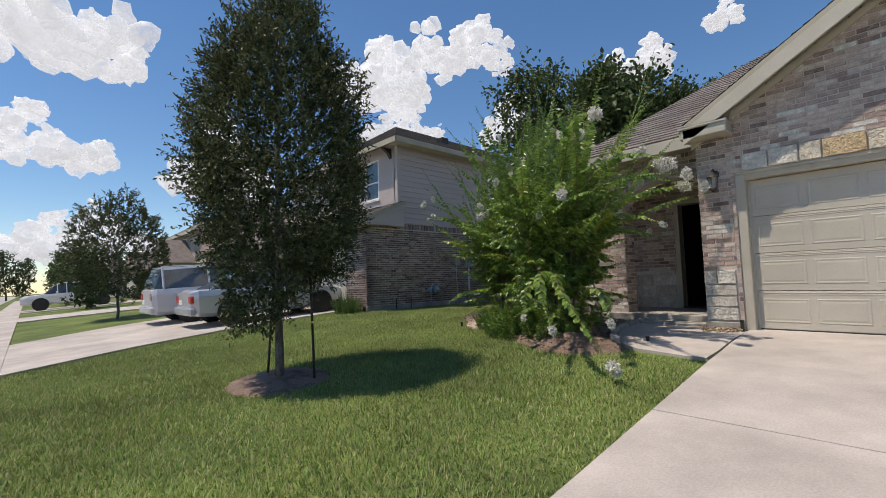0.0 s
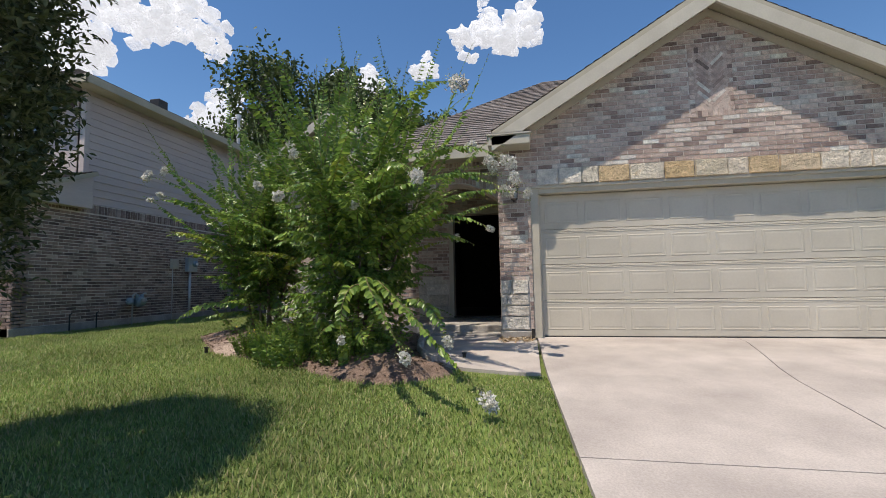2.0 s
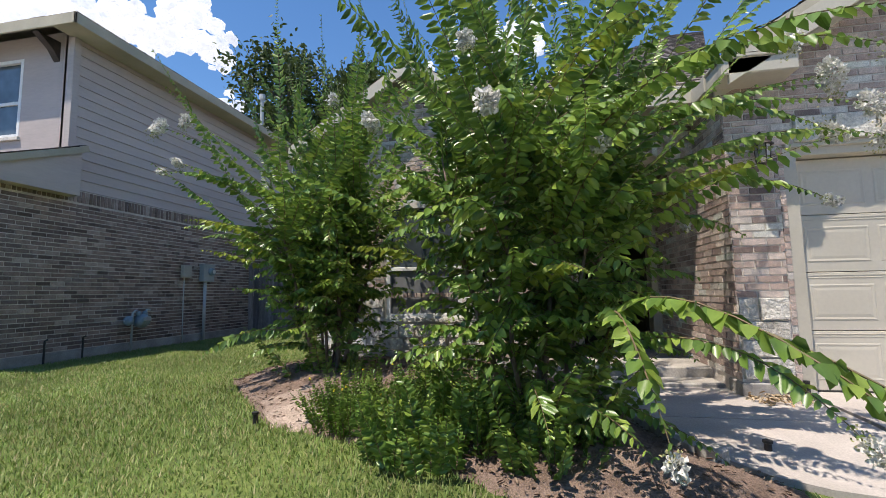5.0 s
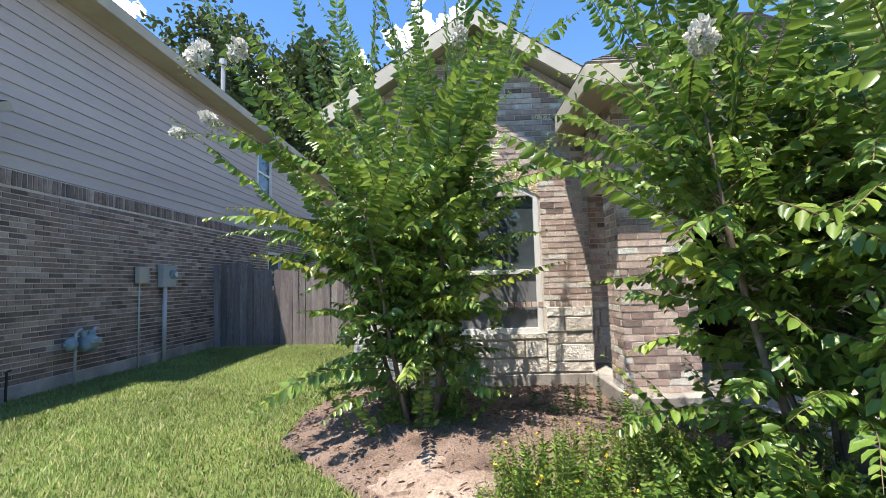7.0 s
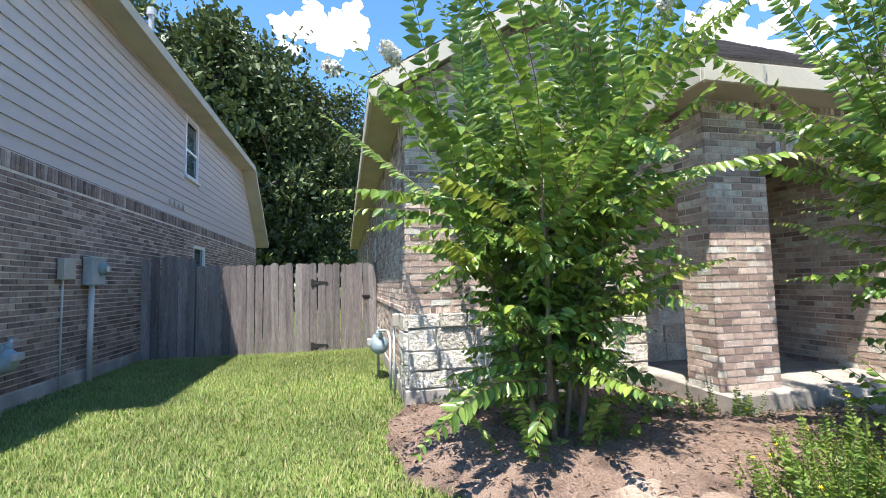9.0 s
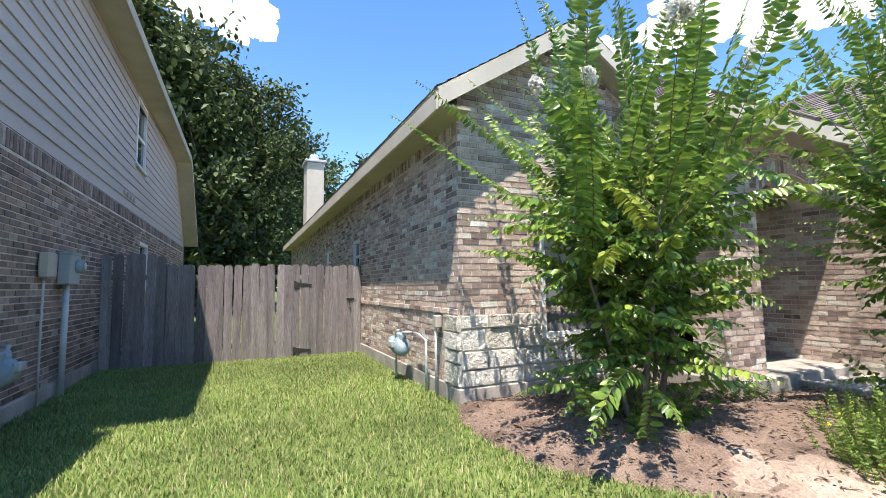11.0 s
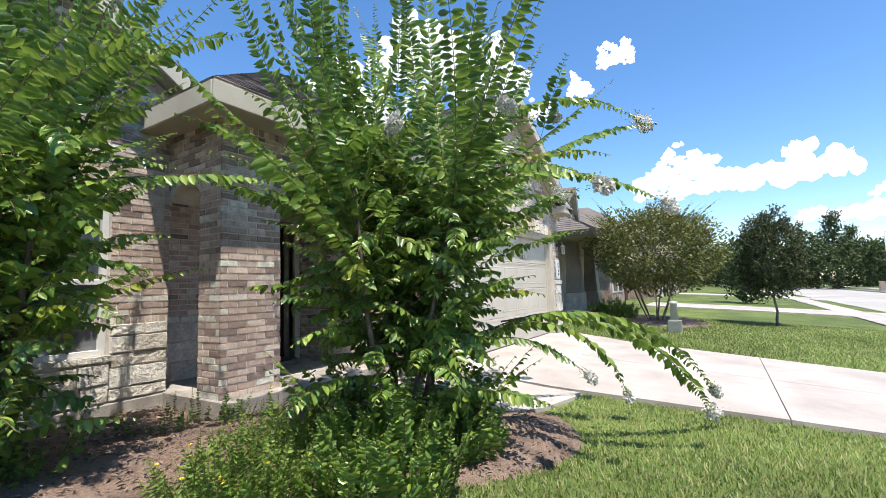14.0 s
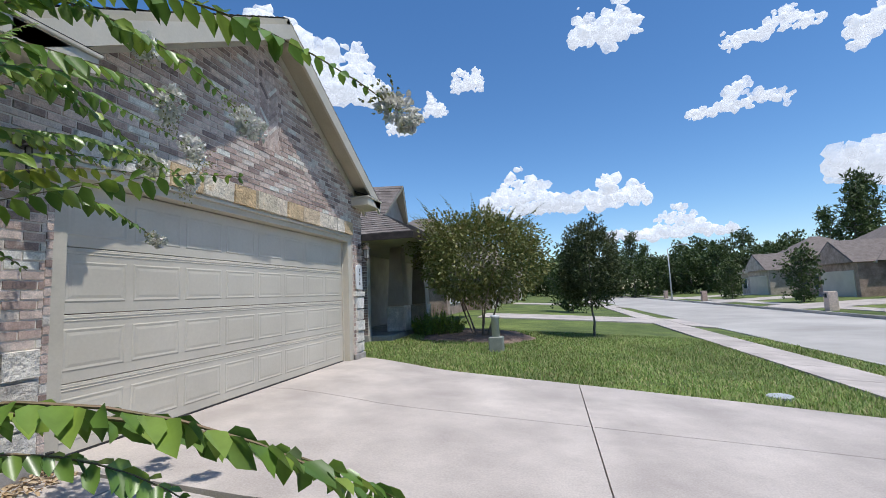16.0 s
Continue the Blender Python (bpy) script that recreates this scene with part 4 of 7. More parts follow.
for ya, seed in ((6.02, 8), (2.66, 9)):
    ze = BAY_Z - BAY_S * abs(ya - BAY_Y)
    shingles(roof, (1.38, ya, ze + 0.04), (6.5, ya, ze + 0.04), (6.5, BAY_Y, BAY_Z + 0.04), (1.38, BAY_Y, BAY_Z + 0.04), seed)
    g = Geo().prism([(ya, ze), (BAY_Y, BAY_Z), (BAY_Y, BAY_Z - 0.18), (ya, ze - 0.18)], "x", 1.35, 1.385)
    part("rake_board", g, M_TRIM, roof, "pale tan rake board")
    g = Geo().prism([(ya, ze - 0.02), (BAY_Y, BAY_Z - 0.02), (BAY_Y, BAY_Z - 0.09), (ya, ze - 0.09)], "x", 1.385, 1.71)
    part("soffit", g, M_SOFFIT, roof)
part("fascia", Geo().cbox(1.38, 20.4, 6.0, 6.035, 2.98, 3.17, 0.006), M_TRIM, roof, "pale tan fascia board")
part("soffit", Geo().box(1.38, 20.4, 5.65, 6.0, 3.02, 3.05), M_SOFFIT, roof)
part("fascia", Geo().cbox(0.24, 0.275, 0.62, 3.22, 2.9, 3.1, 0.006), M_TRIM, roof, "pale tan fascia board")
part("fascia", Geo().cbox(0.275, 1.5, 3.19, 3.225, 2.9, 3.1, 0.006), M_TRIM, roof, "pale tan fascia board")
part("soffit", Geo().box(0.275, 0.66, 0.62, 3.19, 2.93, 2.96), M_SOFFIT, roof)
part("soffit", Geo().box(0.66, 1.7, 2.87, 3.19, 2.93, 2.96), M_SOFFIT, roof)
ch = thing("chimney", "tan sided chimney with a metal cap", "chimney", kind="structure")
part("stack", Geo().cbox(15.0, 16.0, 4.95, 5.6, 2.5, 6.1, 0.02), M_TRIM, ch)
part("cap", Geo().cbox(14.9, 16.1, 4.87, 5.68, 6.1, 6.2, 0.02).cbox(15.3, 15.7, 5.1, 5.45, 6.2, 6.5, 0.04), M_GREYMETAL, ch)


# ---- neighbouring house to the left ----
NY = 9.83
w = thing("wall_neighbour_side", "neighbouring house side wall, brown brick below lap siding", "wall", kind="structure")
NB_WIN = [(8.1, 9.0, 3.78, 5.22), (8.75, 9.65, 1.2, 2.22)]
g = boxes_around("y", NY, NY + 0.25, -0.16, 16.4, -0.15, 2.74, [NB_WIN[1]])
part("core", g, M_MORTAR, w)
g = boxes_around("y", NY + 0.02, NY + 0.25, 1.15, 13.6, 2.74, 5.48, [NB_WIN[0]])
g.prism([(13.6, 2.74), (16.4, 2.74), (16.4, 3.0), (13.6, 5.45)], "y", NY + 0.02, NY + 0.25)
part("core", g, M_SIDING, w)
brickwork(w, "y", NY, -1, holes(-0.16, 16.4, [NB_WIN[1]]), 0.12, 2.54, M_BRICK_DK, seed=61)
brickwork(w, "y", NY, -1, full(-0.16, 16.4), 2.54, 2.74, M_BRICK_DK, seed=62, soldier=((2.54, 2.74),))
part("slab_edge", Geo().cbox(-0.2, 16.4, NY - 0.03, NY + 0.02, -0.2, 0.11, 0.01), M_SLAB, w, "grey concrete slab edge")
z = 2.75
while z < 5.44:
    z2 = min(z + 0.178, 5.48)
    end = 16.4 if z < 3.0 else min(16.4, 16.4 - (z - 2.95) / 2.45 * 2.8)
    stretches = [(1.13, NB_WIN[0][0] - 0.05), (NB_WIN[0][1] + 0.05, end)] if 3.6 < z < 5.05 else [(1.13, end)]
    for a, b in stretches:
        g = Geo().add([(a, NY + 0.018, z2 + 0.012), (b, NY + 0.018, z2 + 0.012), (b, NY - 0.004, z), (a, NY - 0.004, z), (a, NY + 0.02, z), (b, NY + 0.02, z)],
                      [(0, 3, 2, 1), (3, 4, 5, 2)])
        part("siding_board", g, M_SIDING, w)
    z += 0.178
part("corner_board", Geo().cbox(1.08, 1.2, NY - 0.02, NY + 0.12, 2.75, 5.48, 0.004), M_SIDING, w)
sash_window("window_5", "upstairs side window in the neighbouring siding", "y", NY, -1, *NB_WIN[0], screen=False)
sash_window("window_6", "ground floor side window half hidden by the fence", "y", NY, -1, *NB_WIN[1], screen=False)
w = thing("wall_neighbour_front", "neighbouring house front with siding upstairs and brick below", "wall", kind="structure")
g = Geo().box(-0.16, 0.1, NY, 11.0, -0.15, 2.74).box(-0.16, 0.1, 15.9, 18, -0.15, 2.74).box(-0.16, 0.1, 11.0, 15.9, 2.3, 2.74)
part("core", g, M_MORTAR, w)
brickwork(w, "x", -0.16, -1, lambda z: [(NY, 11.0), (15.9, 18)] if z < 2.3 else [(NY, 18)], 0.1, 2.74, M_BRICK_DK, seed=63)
g = Geo().box(-0.02, 0.04, 11.0, 15.9, -0.05, 2.3)
part("garage_door", g, M_DOORP, w)
part("core", boxes_around("x", 1.15, 1.35, NY + 0.02, 18, 2.6, 5.48, [(10.95, 11.8, 3.7, 5.1)]), M_SIDING, w)
sash_window("window_7", "upstairs front window of the neighbouring house", "x", 1.15, -1, 10.95, 11.8, 3.7, 5.1, screen=False)
roof = thing("roof_neighbour", "brown-grey roof of the neighbouring two-storey house", "roof", kind="structure")
shingles(roof, (0.75, 9.4, 5.48), (13.7, 9.4, 5.48), (10.8, 13.9, 7.75), (4.2, 13.9, 7.75), 21)
shingles(roof, (0.75, 9.4, 5.48), (0.75, 18.4, 5.48), (4.2, 13.9, 7.75), (4.2, 13.9, 7.75), 22)
shingles(roof, (0.75, 18.4, 5.48), (13.7, 18.4, 5.48), (10.8, 13.9, 7.75), (4.2, 13.9, 7.75), 23)
shingles(roof, (16.6, 9.4, 2.98), (16.6, 18.4, 2.98), (10.8, 13.9, 7.75), (10.8, 13.9, 7.75), 24)
shingles(roof, (16.6, 9.4, 2.98), (13.7, 9.4, 5.48), (10.8, 13.9, 7.75), (10.8, 13.9, 7.75), 25)
part("fascia", Geo().cbox(0.72, 13.7, 9.38, 9.415, 5.3, 5.48, 0.006), M_SOFFIT, roof, "tan fascia board")
part("fascia", Geo().cbox(0.72, 0.755, 9.38, 18.4, 5.3, 5.48, 0.006), M_SOFFIT, roof, "tan fascia board")
g = Geo().prism([(13.7, 5.48), (16.62, 2.98), (16.62, 2.8), (13.7, 5.28)], "y", 9.38, 9.415)
part("fascia", g, M_SOFFIT, roof, "tan raked fascia board")
part("soffit", Geo().box(0.75, 13.7, 9.4, NY + 0.05, 5.32, 5.35), M_SOFFIT, roof)
part("soffit", Geo().prism([(13.7, 5.34), (16.6, 2.84), (16.6, 2.8), (13.7, 5.3)], "y", 9.4, NY + 0.05), M_SOFFIT, roof)
shingles(roof, (-0.55, 9.55, 2.72), (-0.55, 18.2, 2.72), (1.2, 18.2, 3.45), (1.2, 9.55, 3.45), 26)
part("fascia", Geo().cbox(-0.6, -0.545, 9.55, 18.2, 2.56, 2.72, 0.006), M_SOFFIT, roof, "tan fascia board")
g = Geo().prism([(-0.55, 2.62), (1.15, 3.33), (1.15, 2.6), (-0.16, 2.6)], "y", 9.6, NY + 0.02)
part("gable_end", g, M_SIDING, roof)
for y in (10.25, 12.3):
    part("bracket", Geo().prism([(0.78, 5.3), (1.15, 5.3), (1.15, 4.96), (1.02, 5.13)], "y", y - 0.06, y + 0.06), M_BRONZE, roof, "dark timber bracket")
part("vent_pipe", Geo().tube([(6.8, 10.1, 5.7), (6.8, 10.1, 6.75)], 0.05, 10).tube([(6.8, 10.1, 6.75), (6.8, 10.1, 6.9)], 0.085, 10), M_GREYMETAL, roof)
part("roof_vent", Geo().cbox(4.4, 4.75, 11.1, 11.45, 6.2, 6.62, 0.02), M_IRON, roof)
solid("wall_neighbour_back", Geo().box(1.35, 16.4, 17.8, 18.0, -0.1, 5.2).box(14.4, 16.4, NY + 0.25, 17.8, -0.1, 2.9), M_SIDING, "plain far walls of the neighbouring house", "wall", "structure")

# ---- neighbouring house to the right ----
RY = -8.6
w = thing("wall_right_neighbour", "neighbouring brick house with brown side wall and tan porch", "wall", kind="structure")
g = Geo().box(1.1, 16, RY - 0.2, RY, -0.15, 2.75).box(2.6, 2.8, -20, RY - 0.2, -0.15, 2.9)
part("core", g, M_MORTAR, w)
brickwork(w, "y", RY, 1, full(1.1, 16), 0.12, 2.7, M_BRICK_DK, seed=71)
part("slab_edge", Geo().cbox(1.08, 16, RY - 0.05, RY + 0.03, -0.2, 0.1, 0.01), M_SLAB, w)
part("front", Geo().box(2.58, 2.6, -20, RY - 0.2, 0, 2.9), M_STUCCO, w)
part("porch_slab", Geo().cbox(0.5, 2.6, -13.5, RY - 0.2, -0.15, 0.08, 0.015), M_SLAB, w)
sash_window("window_8", "dark porch window of the next brick house", "x", 2.58, -1, -10.9, -9.6, 0.5, 2.1, screen=False)
for y in (-10.4, -12.8):
    c = thing("porch_column", "tapered tan porch column on a stone base", "column", (0.85, y, 0.08), group="neighbour porch columns")
    g = Geo().add([(-0.26, -0.26, 0.75), (0.26, -0.26, 0.75), (0.26, 0.26, 0.75), (-0.26, 0.26, 0.75), (-0.17, -0.17, 2.62), (0.17, -0.17, 2.62), (0.17, 0.17, 2.62), (-0.17, 0.17, 2.62)],
                  [(0, 1, 5, 4), (1, 2, 6, 5), (2, 3, 7, 6), (3, 0, 4, 7), (4, 5, 6, 7)])
    part("shaft", g, M_STUCCO, c)
    part("base", Geo().cbox(-0.3, 0.3, -0.3, 0.3, 0, 0.75, 0.03, 0.012, random.Random(5)), M_STONE, c, "rough limestone base")
roof = thing("roof_right_neighbour", "brown shingle roof of the next brick house", "roof", kind="structure")
shingles(roof, (-0.35, -8.2, 2.78), (16.4, -8.2, 2.78), (12, -14, 6.6), (6.2, -14, 6.6), 31)
shingles(roof, (-0.35, -8.2, 2.78), (-0.35, -20.3, 2.78), (6.2, -14, 6.6), (6.2, -14, 6.6), 32)
part("fascia", Geo().cbox(-0.38, -0.345, -20.3, -8.18, 2.6, 2.78, 0.006), M_BRONZE, roof, "dark brown fascia")
part("fascia", Geo().cbox(-0.35, 16.4, -8.215, -8.18, 2.6, 2.78, 0.006), M_BRONZE, roof, "dark brown fascia")
part("soffit", Geo().box(-0.35, 2.6, -20, -8.2, 2.62, 2.65).box(2.6, 16.4, RY, -8.2, 2.62, 2.65), M_SOFFIT, roof)
shingles(roof, (1.1, -9.6, 3.3), (5.5, -9.6, 4.2), (5.5, -11.1, 5.0), (0.8, -11.1, 4.75), 33)
shingles(roof, (1.1, -12.6, 3.3), (5.5, -12.6, 4.2), (5.5, -11.1, 5.0), (0.8, -11.1, 4.75), 34)
part("dormer_face", Geo().prism([(-9.75, 3.3), (-12.45, 3.3), (-11.1, 4.62)], "x", 1.15, 1.3), M_STUCCO, roof, "tan gable face of the dormer")
solid("wall_right_back", Geo().box(15.8, 16, -20, RY - 0.2, -0.1, 2.7).box(2.8, 15.8, -20.2, -20, -0.1, 2.7), M_STUCCO, "plain far walls of the next brick house", "wall", "structure")

# ---- fence ----
fence = thing("fence", "weathered grey cedar privacy fence", "fence", kind="structure")
gate = thing("gate", "weathered cedar fence gate with black strap hinges", "gate", kind="structure")


def picket(parent, y, w, z0, z1, x, lean, rnd):
    g = Geo()
    t = 0.017
    zc = z1 - 0.03
    prof = [(-w / 2, 0), (w / 2, 0), (w / 2, zc - z0), (w / 2 - 0.03, z1 - z0), (-w / 2 + 0.03, z1 - z0), (-w / 2, zc - z0)]
    g.prism(prof, "x", -t / 2, t / 2)
    ob = part("picket", g, M_FENCE, parent)
    ob.matrix_basis = pose(x, y, z0, rnd.uniform(-0.6, 0.6), 0, rnd.uniform(-2.5, 2.5)) @ Matrix.Rotation(radians(lean), 4, "X")
    return ob


rnd = random.Random(8)
y = 9.8
while y > 5.72:
    wdt = rnd.choice((0.138, 0.14, 0.135, 0.142))
    near = y - wdt / 2 > 8.95
    z1 = (1.76 if near else 1.62) + rnd.uniform(-0.025, 0.02)
    in_gate = y - wdt / 2 < 6.92
    picket(gate if in_gate else fence, y - wdt / 2, wdt - 0.004, (-0.14 if in_gate else -0.07) + rnd.uniform(-0.02, 0.02), z1, (5.980 if near else 6.020) + rnd.uniform(-0.006, 0.006), rnd.uniform(-0.5, 0.5), rnd)
    y -= wdt + rnd.uniform(0.001, 0.006)
for z in (0.15, 0.8, 1.35):
    part("rail", Geo().cbox(6.035, 6.075, 6.95, 9.8, z, z + 0.09, 0.004), M_FENCE, fence)
    if z != 0.8:
        part("rail", Geo().cbox(6.035, 6.075, 5.74, 6.89, z, z + 0.09, 0.004), M_FENCE, gate)
for y in (6.93, 8.95):
    part("post", Geo().cbox(6.045, 6.135, y - 0.045, y + 0.045, -0.15, 1.6, 0.006), M_FENCE, fence)
part("post", Geo().cbox(6.000, 6.100, 5.67, 5.73, -0.15, 1.63, 0.006), M_FENCE, fence)
for z in (1.25, 0.05):
    g = Geo().prism([(6.88, z - 0.05), (6.88, z + 0.05), (6.6, z + 0.012), (6.6, z - 0.012)], "x", 6.002, 6.008)
    g.cbox(5.995, 6.010, 6.87, 6.92, z - 0.07, z + 0.07, 0.003)
    part("hinge", g, M_IRON, gate, "black strap hinge")
part("latch", Geo().cbox(5.995, 6.010, 5.8, 5.95, 0.95, 0.99, 0.003).tube([(5.990, 5.9, 0.97), (5.970, 5.9, 0.97), (5.970, 5.9, 0.86), (6.000, 5.9, 0.86)], 0.006, 6), M_IRON, gate, "black gate latch")


# ---- plants ----
def unit(a):
    return a / np.maximum(np.linalg.norm(a, axis=-1, keepdims=True), 1e-9)


def leaf_arrays(pos, along, up, length, width, fold=0.18):
    """Leaves as folded six-cornered blades: two quads each."""
    along = unit(along)
    side = unit(np.cross(along, up))
    nrm = np.cross(side, along)
    L, W = np.asarray(length)[:, None], np.asarray(width)[:, None]
    lift = nrm * W * fold
    a = pos
    l1 = pos + along * L * 0.3 + side * W * 0.46 + lift
    l2 = pos + along * L * 0.68 + side * W * 0.4 + lift
    tip = pos + along * L - nrm * L * 0.06
    r2 = pos + along * L * 0.68 - side * W * 0.4 + lift
    r1 = pos + along * L * 0.3 - side * W * 0.46 + lift
    v = np.stack([a, l1, l2, tip, r2, r1], 1).reshape(-1, 3)
    k = np.arange(len(pos))[:, None] * 6
    f = np.concatenate([k + np.array([[0, 1, 2, 3]]), k + np.array([[0, 3, 4, 5]])], 1).reshape(-1, 4)
    return v, f


class Leaves:
    def __init__(self):
        self.v, self.f, self.n = [], [], 0

    def put(self, v, f):
        self.v.append(v)
        self.f.append(f + self.n)
        self.n += len(v)

    def ob(self, name, mat, parent, label="", kind=""):
        if not self.v:
            return None
        o = new(name, raw_mesh(name, np.concatenate(self.v), np.concatenate(self.f), mat))
        o.parent = parent
        return tagged(o, label=label, kind=kind)


def arc(start, way, length, droop, n, rs):
    """Points of a shoot that starts along way and bends down (or up, if droop is negative)."""
    p, d = np.array(start, float), unit(np.array(way, float))
    out = [p.copy()]
    for i in range(n):
        d = unit(d + np.array([0, 0, -droop / n * (0.4 + 1.2 * i / n)]) + rs.normal(0, 0.035, 3))
        p = p + d * length / n
        out.append(p.copy())
    return np.array(out)


def dress(bag, pts, rs, gap=0.03, size=0.055, first=0.1, wide=0.58, loose=0.42):
    """Opposite leaves along a shoot."""
    seg = np.linalg.norm(np.diff(pts, axis=0), axis=1)
    s = np.concatenate([[0], np.cumsum(seg)])
    at = np.arange(first * s[-1], s[-1], gap)
    if len(at) < 2:
        return
    P = np.stack([np.interp(at, s, pts[:, k]) for k in range(3)], 1)
    T = unit(np.gradient(P, axis=0))
    up = np.array([0, 0, 1.0]) + rs.normal(0, 0.25, 3)
    side = unit(np.cross(T, up))
    near_tip = np.clip((s[-1] - at) / (0.25 * s[-1]), 0.35, 1)
    for sgn in (1, -1):
        flat = np.sqrt(np.clip(1 - T[:, 2:3] ** 2, 0, 1))
        d = side * sgn * 0.8 + T * 0.5 + rs.normal(0, 0.16, P.shape) - flat * np.array([0, 0, 0.6])
        nrm = np.cross(d, T) * -sgn
        nrm = np.where(nrm[:, 2:3] < 0, -nrm, nrm) + rs.normal(0, loose, P.shape)
        L = size * near_tip * rs.uniform(0.75, 1.15, len(P))
        bag.put(*leaf_arrays(P, d, nrm, L, L * wide))


def panicle(center, size, parent, rs, way=(0, 0, -1), bud=0.25):
    """A ruffled white flower head."""
    n = int(260 * size / 0.2)
    way = unit(np.array(way, float))
    t = rs.uniform(-1, 1, n)
    r = np.sqrt(np.clip(1 - t * t, 0, 1)) * 0.5
    ang = rs.uniform(0, 6.283, n)
    u = unit(np.cross(way, [0.3, 0.5, 0.81]))
    w = np.cross(way, u)
    shell = rs.uniform(0.6, 1.05, n)[:, None]
    lump = (1 + 0.3 * np.sin(ang * 3 + t * 5))[:, None]
    off = (way * t[:, None] * 0.85 + (u * np.cos(ang)[:, None] + w * np.sin(ang)[:, None]) * r[:, None] * lump) * shell * size * 0.62
    pos = np.array(center) + off
    bag = Leaves()
    bag.put(*leaf_arrays(pos, unit(off) + rs.normal(0, 0.6, off.shape), rs.normal(0, 1, off.shape), rs.uniform(0.018, 0.034, n), rs.uniform(0.016, 0.03, n), 0.5))
    o = bag.ob("blossom_head", M_PETAL, parent, "cluster of ruffled white blossoms")
    m = int(n * bud)
    bag = Leaves()
    off2 = -way * size * 0.55 + rs.normal(0, size * 0.22, (m, 3))
    bag.put(*leaf_arrays(np.array(center) + off2, off2, rs.normal(0, 1, off2.shape), rs.uniform(0.01, 0.018, m), rs.uniform(0.008, 0.014, m), 0.5))
    bag.ob("bud_tuft", M_BUD, o, "", "stuff")


def myrtle(label, base, seed, top, radius, core_h, flowers=(), arms=(), n_core=200, n_out=95, n_side=22, n_wand=66, low=9, young=14, boughs=(), n_foot=0):
    rs = np.random.RandomState(seed)
    t = thing("crape_myrtle", label, "tree", base)
    twigs = Geo()
    bag, ybag = Leaves(), Leaves()
    tips = []
    for i in range(8):
        a = i * 0.8 + rs.uniform(0, 0.4)
        foot = np.array([math.cos(a), math.sin(a), 0]) * rs.uniform(0.03, 0.12)
        lean = np.array([math.cos(a), math.sin(a), 0]) * rs.uniform(0.12, 0.35) + np.array([0, 0, 1])
        pts = arc(foot - np.array([0, 0, 0.08]), lean, core_h * rs.uniform(0.9, 1.1), -0.25, 9, rs)
        r0 = rs.uniform(0.018, 0.032)
        part("stem", Geo().tube(pts, np.linspace(r0, 0.007, len(pts)), 7), M_BARK, t, "smooth tan stem", smooth=True)
        tips.append(pts)

    def shoot(start, way, length, droop, size=0.055, first=0.1, gap=0.03, sides=0, bagged=bag, thick=0.004, loose=0.42, wide=0.52):
        pts = arc(start, way, length, droop, 9, rs)
        twigs.tube(pts, np.linspace(thick, 0.0015, len(pts)), 4, caps=False)
        dress(bagged, pts, rs, gap, size, first, wide, loose)
        for _ in range(sides):
            k = rs.randint(1, 7)
            d = pts[k + 1] - pts[k]
            shoot(pts[k], unit(d) + rs.normal(0, 0.7, 3), length * rs.uniform(0.25, 0.4), droop * 0.5, size * 0.9, 0.15, gap, 0, bagged, 0.0025)
        return pts

    def stem_point(lo, hi):
        pts = tips[rs.randint(len(tips))]
        k = rs.uniform(lo, hi) * (len(pts) - 1)
        i = min(int(k), len(pts) - 2)
        return pts[i] + (pts[i + 1] - pts[i]) * (k - i)

    for i in range(n_core):
        s = stem_point(0.36, 1.0)
        a = rs.uniform(0, 6.283)
        el = rs.uniform(-0.4, 0.8)
        shoot(s + rs.normal(0, 0.08, 3), (math.cos(a), math.sin(a), el), rs.uniform(0.25, 0.65), 0.5, 0.095, 0.1, 0.05)
    for i in range(n_out):
        s = stem_point(0.35, 1.0)
        a = i * 2.39996
        q = s[2] / core_h
        el = 0.1 + 1.1 * q + rs.uniform(-0.3, 0.3)
        ln = radius * rs.uniform(0.4, 0.75) * (0.5 + 0.55 * min(q, 1.0))
        shoot(s, (math.cos(a), math.sin(a), el), ln, rs.uniform(0.35, 0.9), 0.098, 0.15, 0.05, 1)
    # long leafy wands that reach out sideways
    for i in range(n_side):
        s = stem_point(0.4, 0.95)
        a = i * 2.39996 + 0.4
        el = 0.25 + 0.75 * s[2] / core_h + rs.uniform(-0.2, 0.3)
        shoot(s, (math.cos(a), math.sin(a), el), radius * rs.uniform(0.8, 1.15), rs.uniform(0.3, 0.8), 0.1, 0.12, 0.048, 0)
    # upright feathery wands of the crown, some bending outwards
    for i in range(n_wand):
        s = stem_point(0.72, 1.0)
        a = i * 2.39996
        out = rs.uniform(0.05, 1.2)
        ln = (top - s[2]) * rs.uniform(0.6, 1.05) * (1.1 - 0.3 * out)
        shoot(s, (math.cos(a) * out, math.sin(a) * out, 1), max(0.55, ln), rs.uniform(-0.1, 0.4), 0.1, 0.03, 0.04, 1 if i % 3 == 0 else 0, loose=0.2, wide=0.42)
    # leafy suckers that close the foot
    for i in range(n_foot):
        a = i * 2.39996
        r = rs.uniform(0.1, 0.5)
        way = (math.cos(a) * 0.6, math.sin(a) * 0.6, 1)
        shoot((math.cos(a) * r, math.sin(a) * r, 0.0), way, rs.uniform(0.5, 1.15), rs.uniform(0.2, 0.7), 0.09, 0.2, 0.05, 1)
    for i in range(low):
        a = i * 2.39996 + 0.7
        s = np.array([math.cos(a) * 0.1, math.sin(a) * 0.1, rs.uniform(0.3, 0.65)])
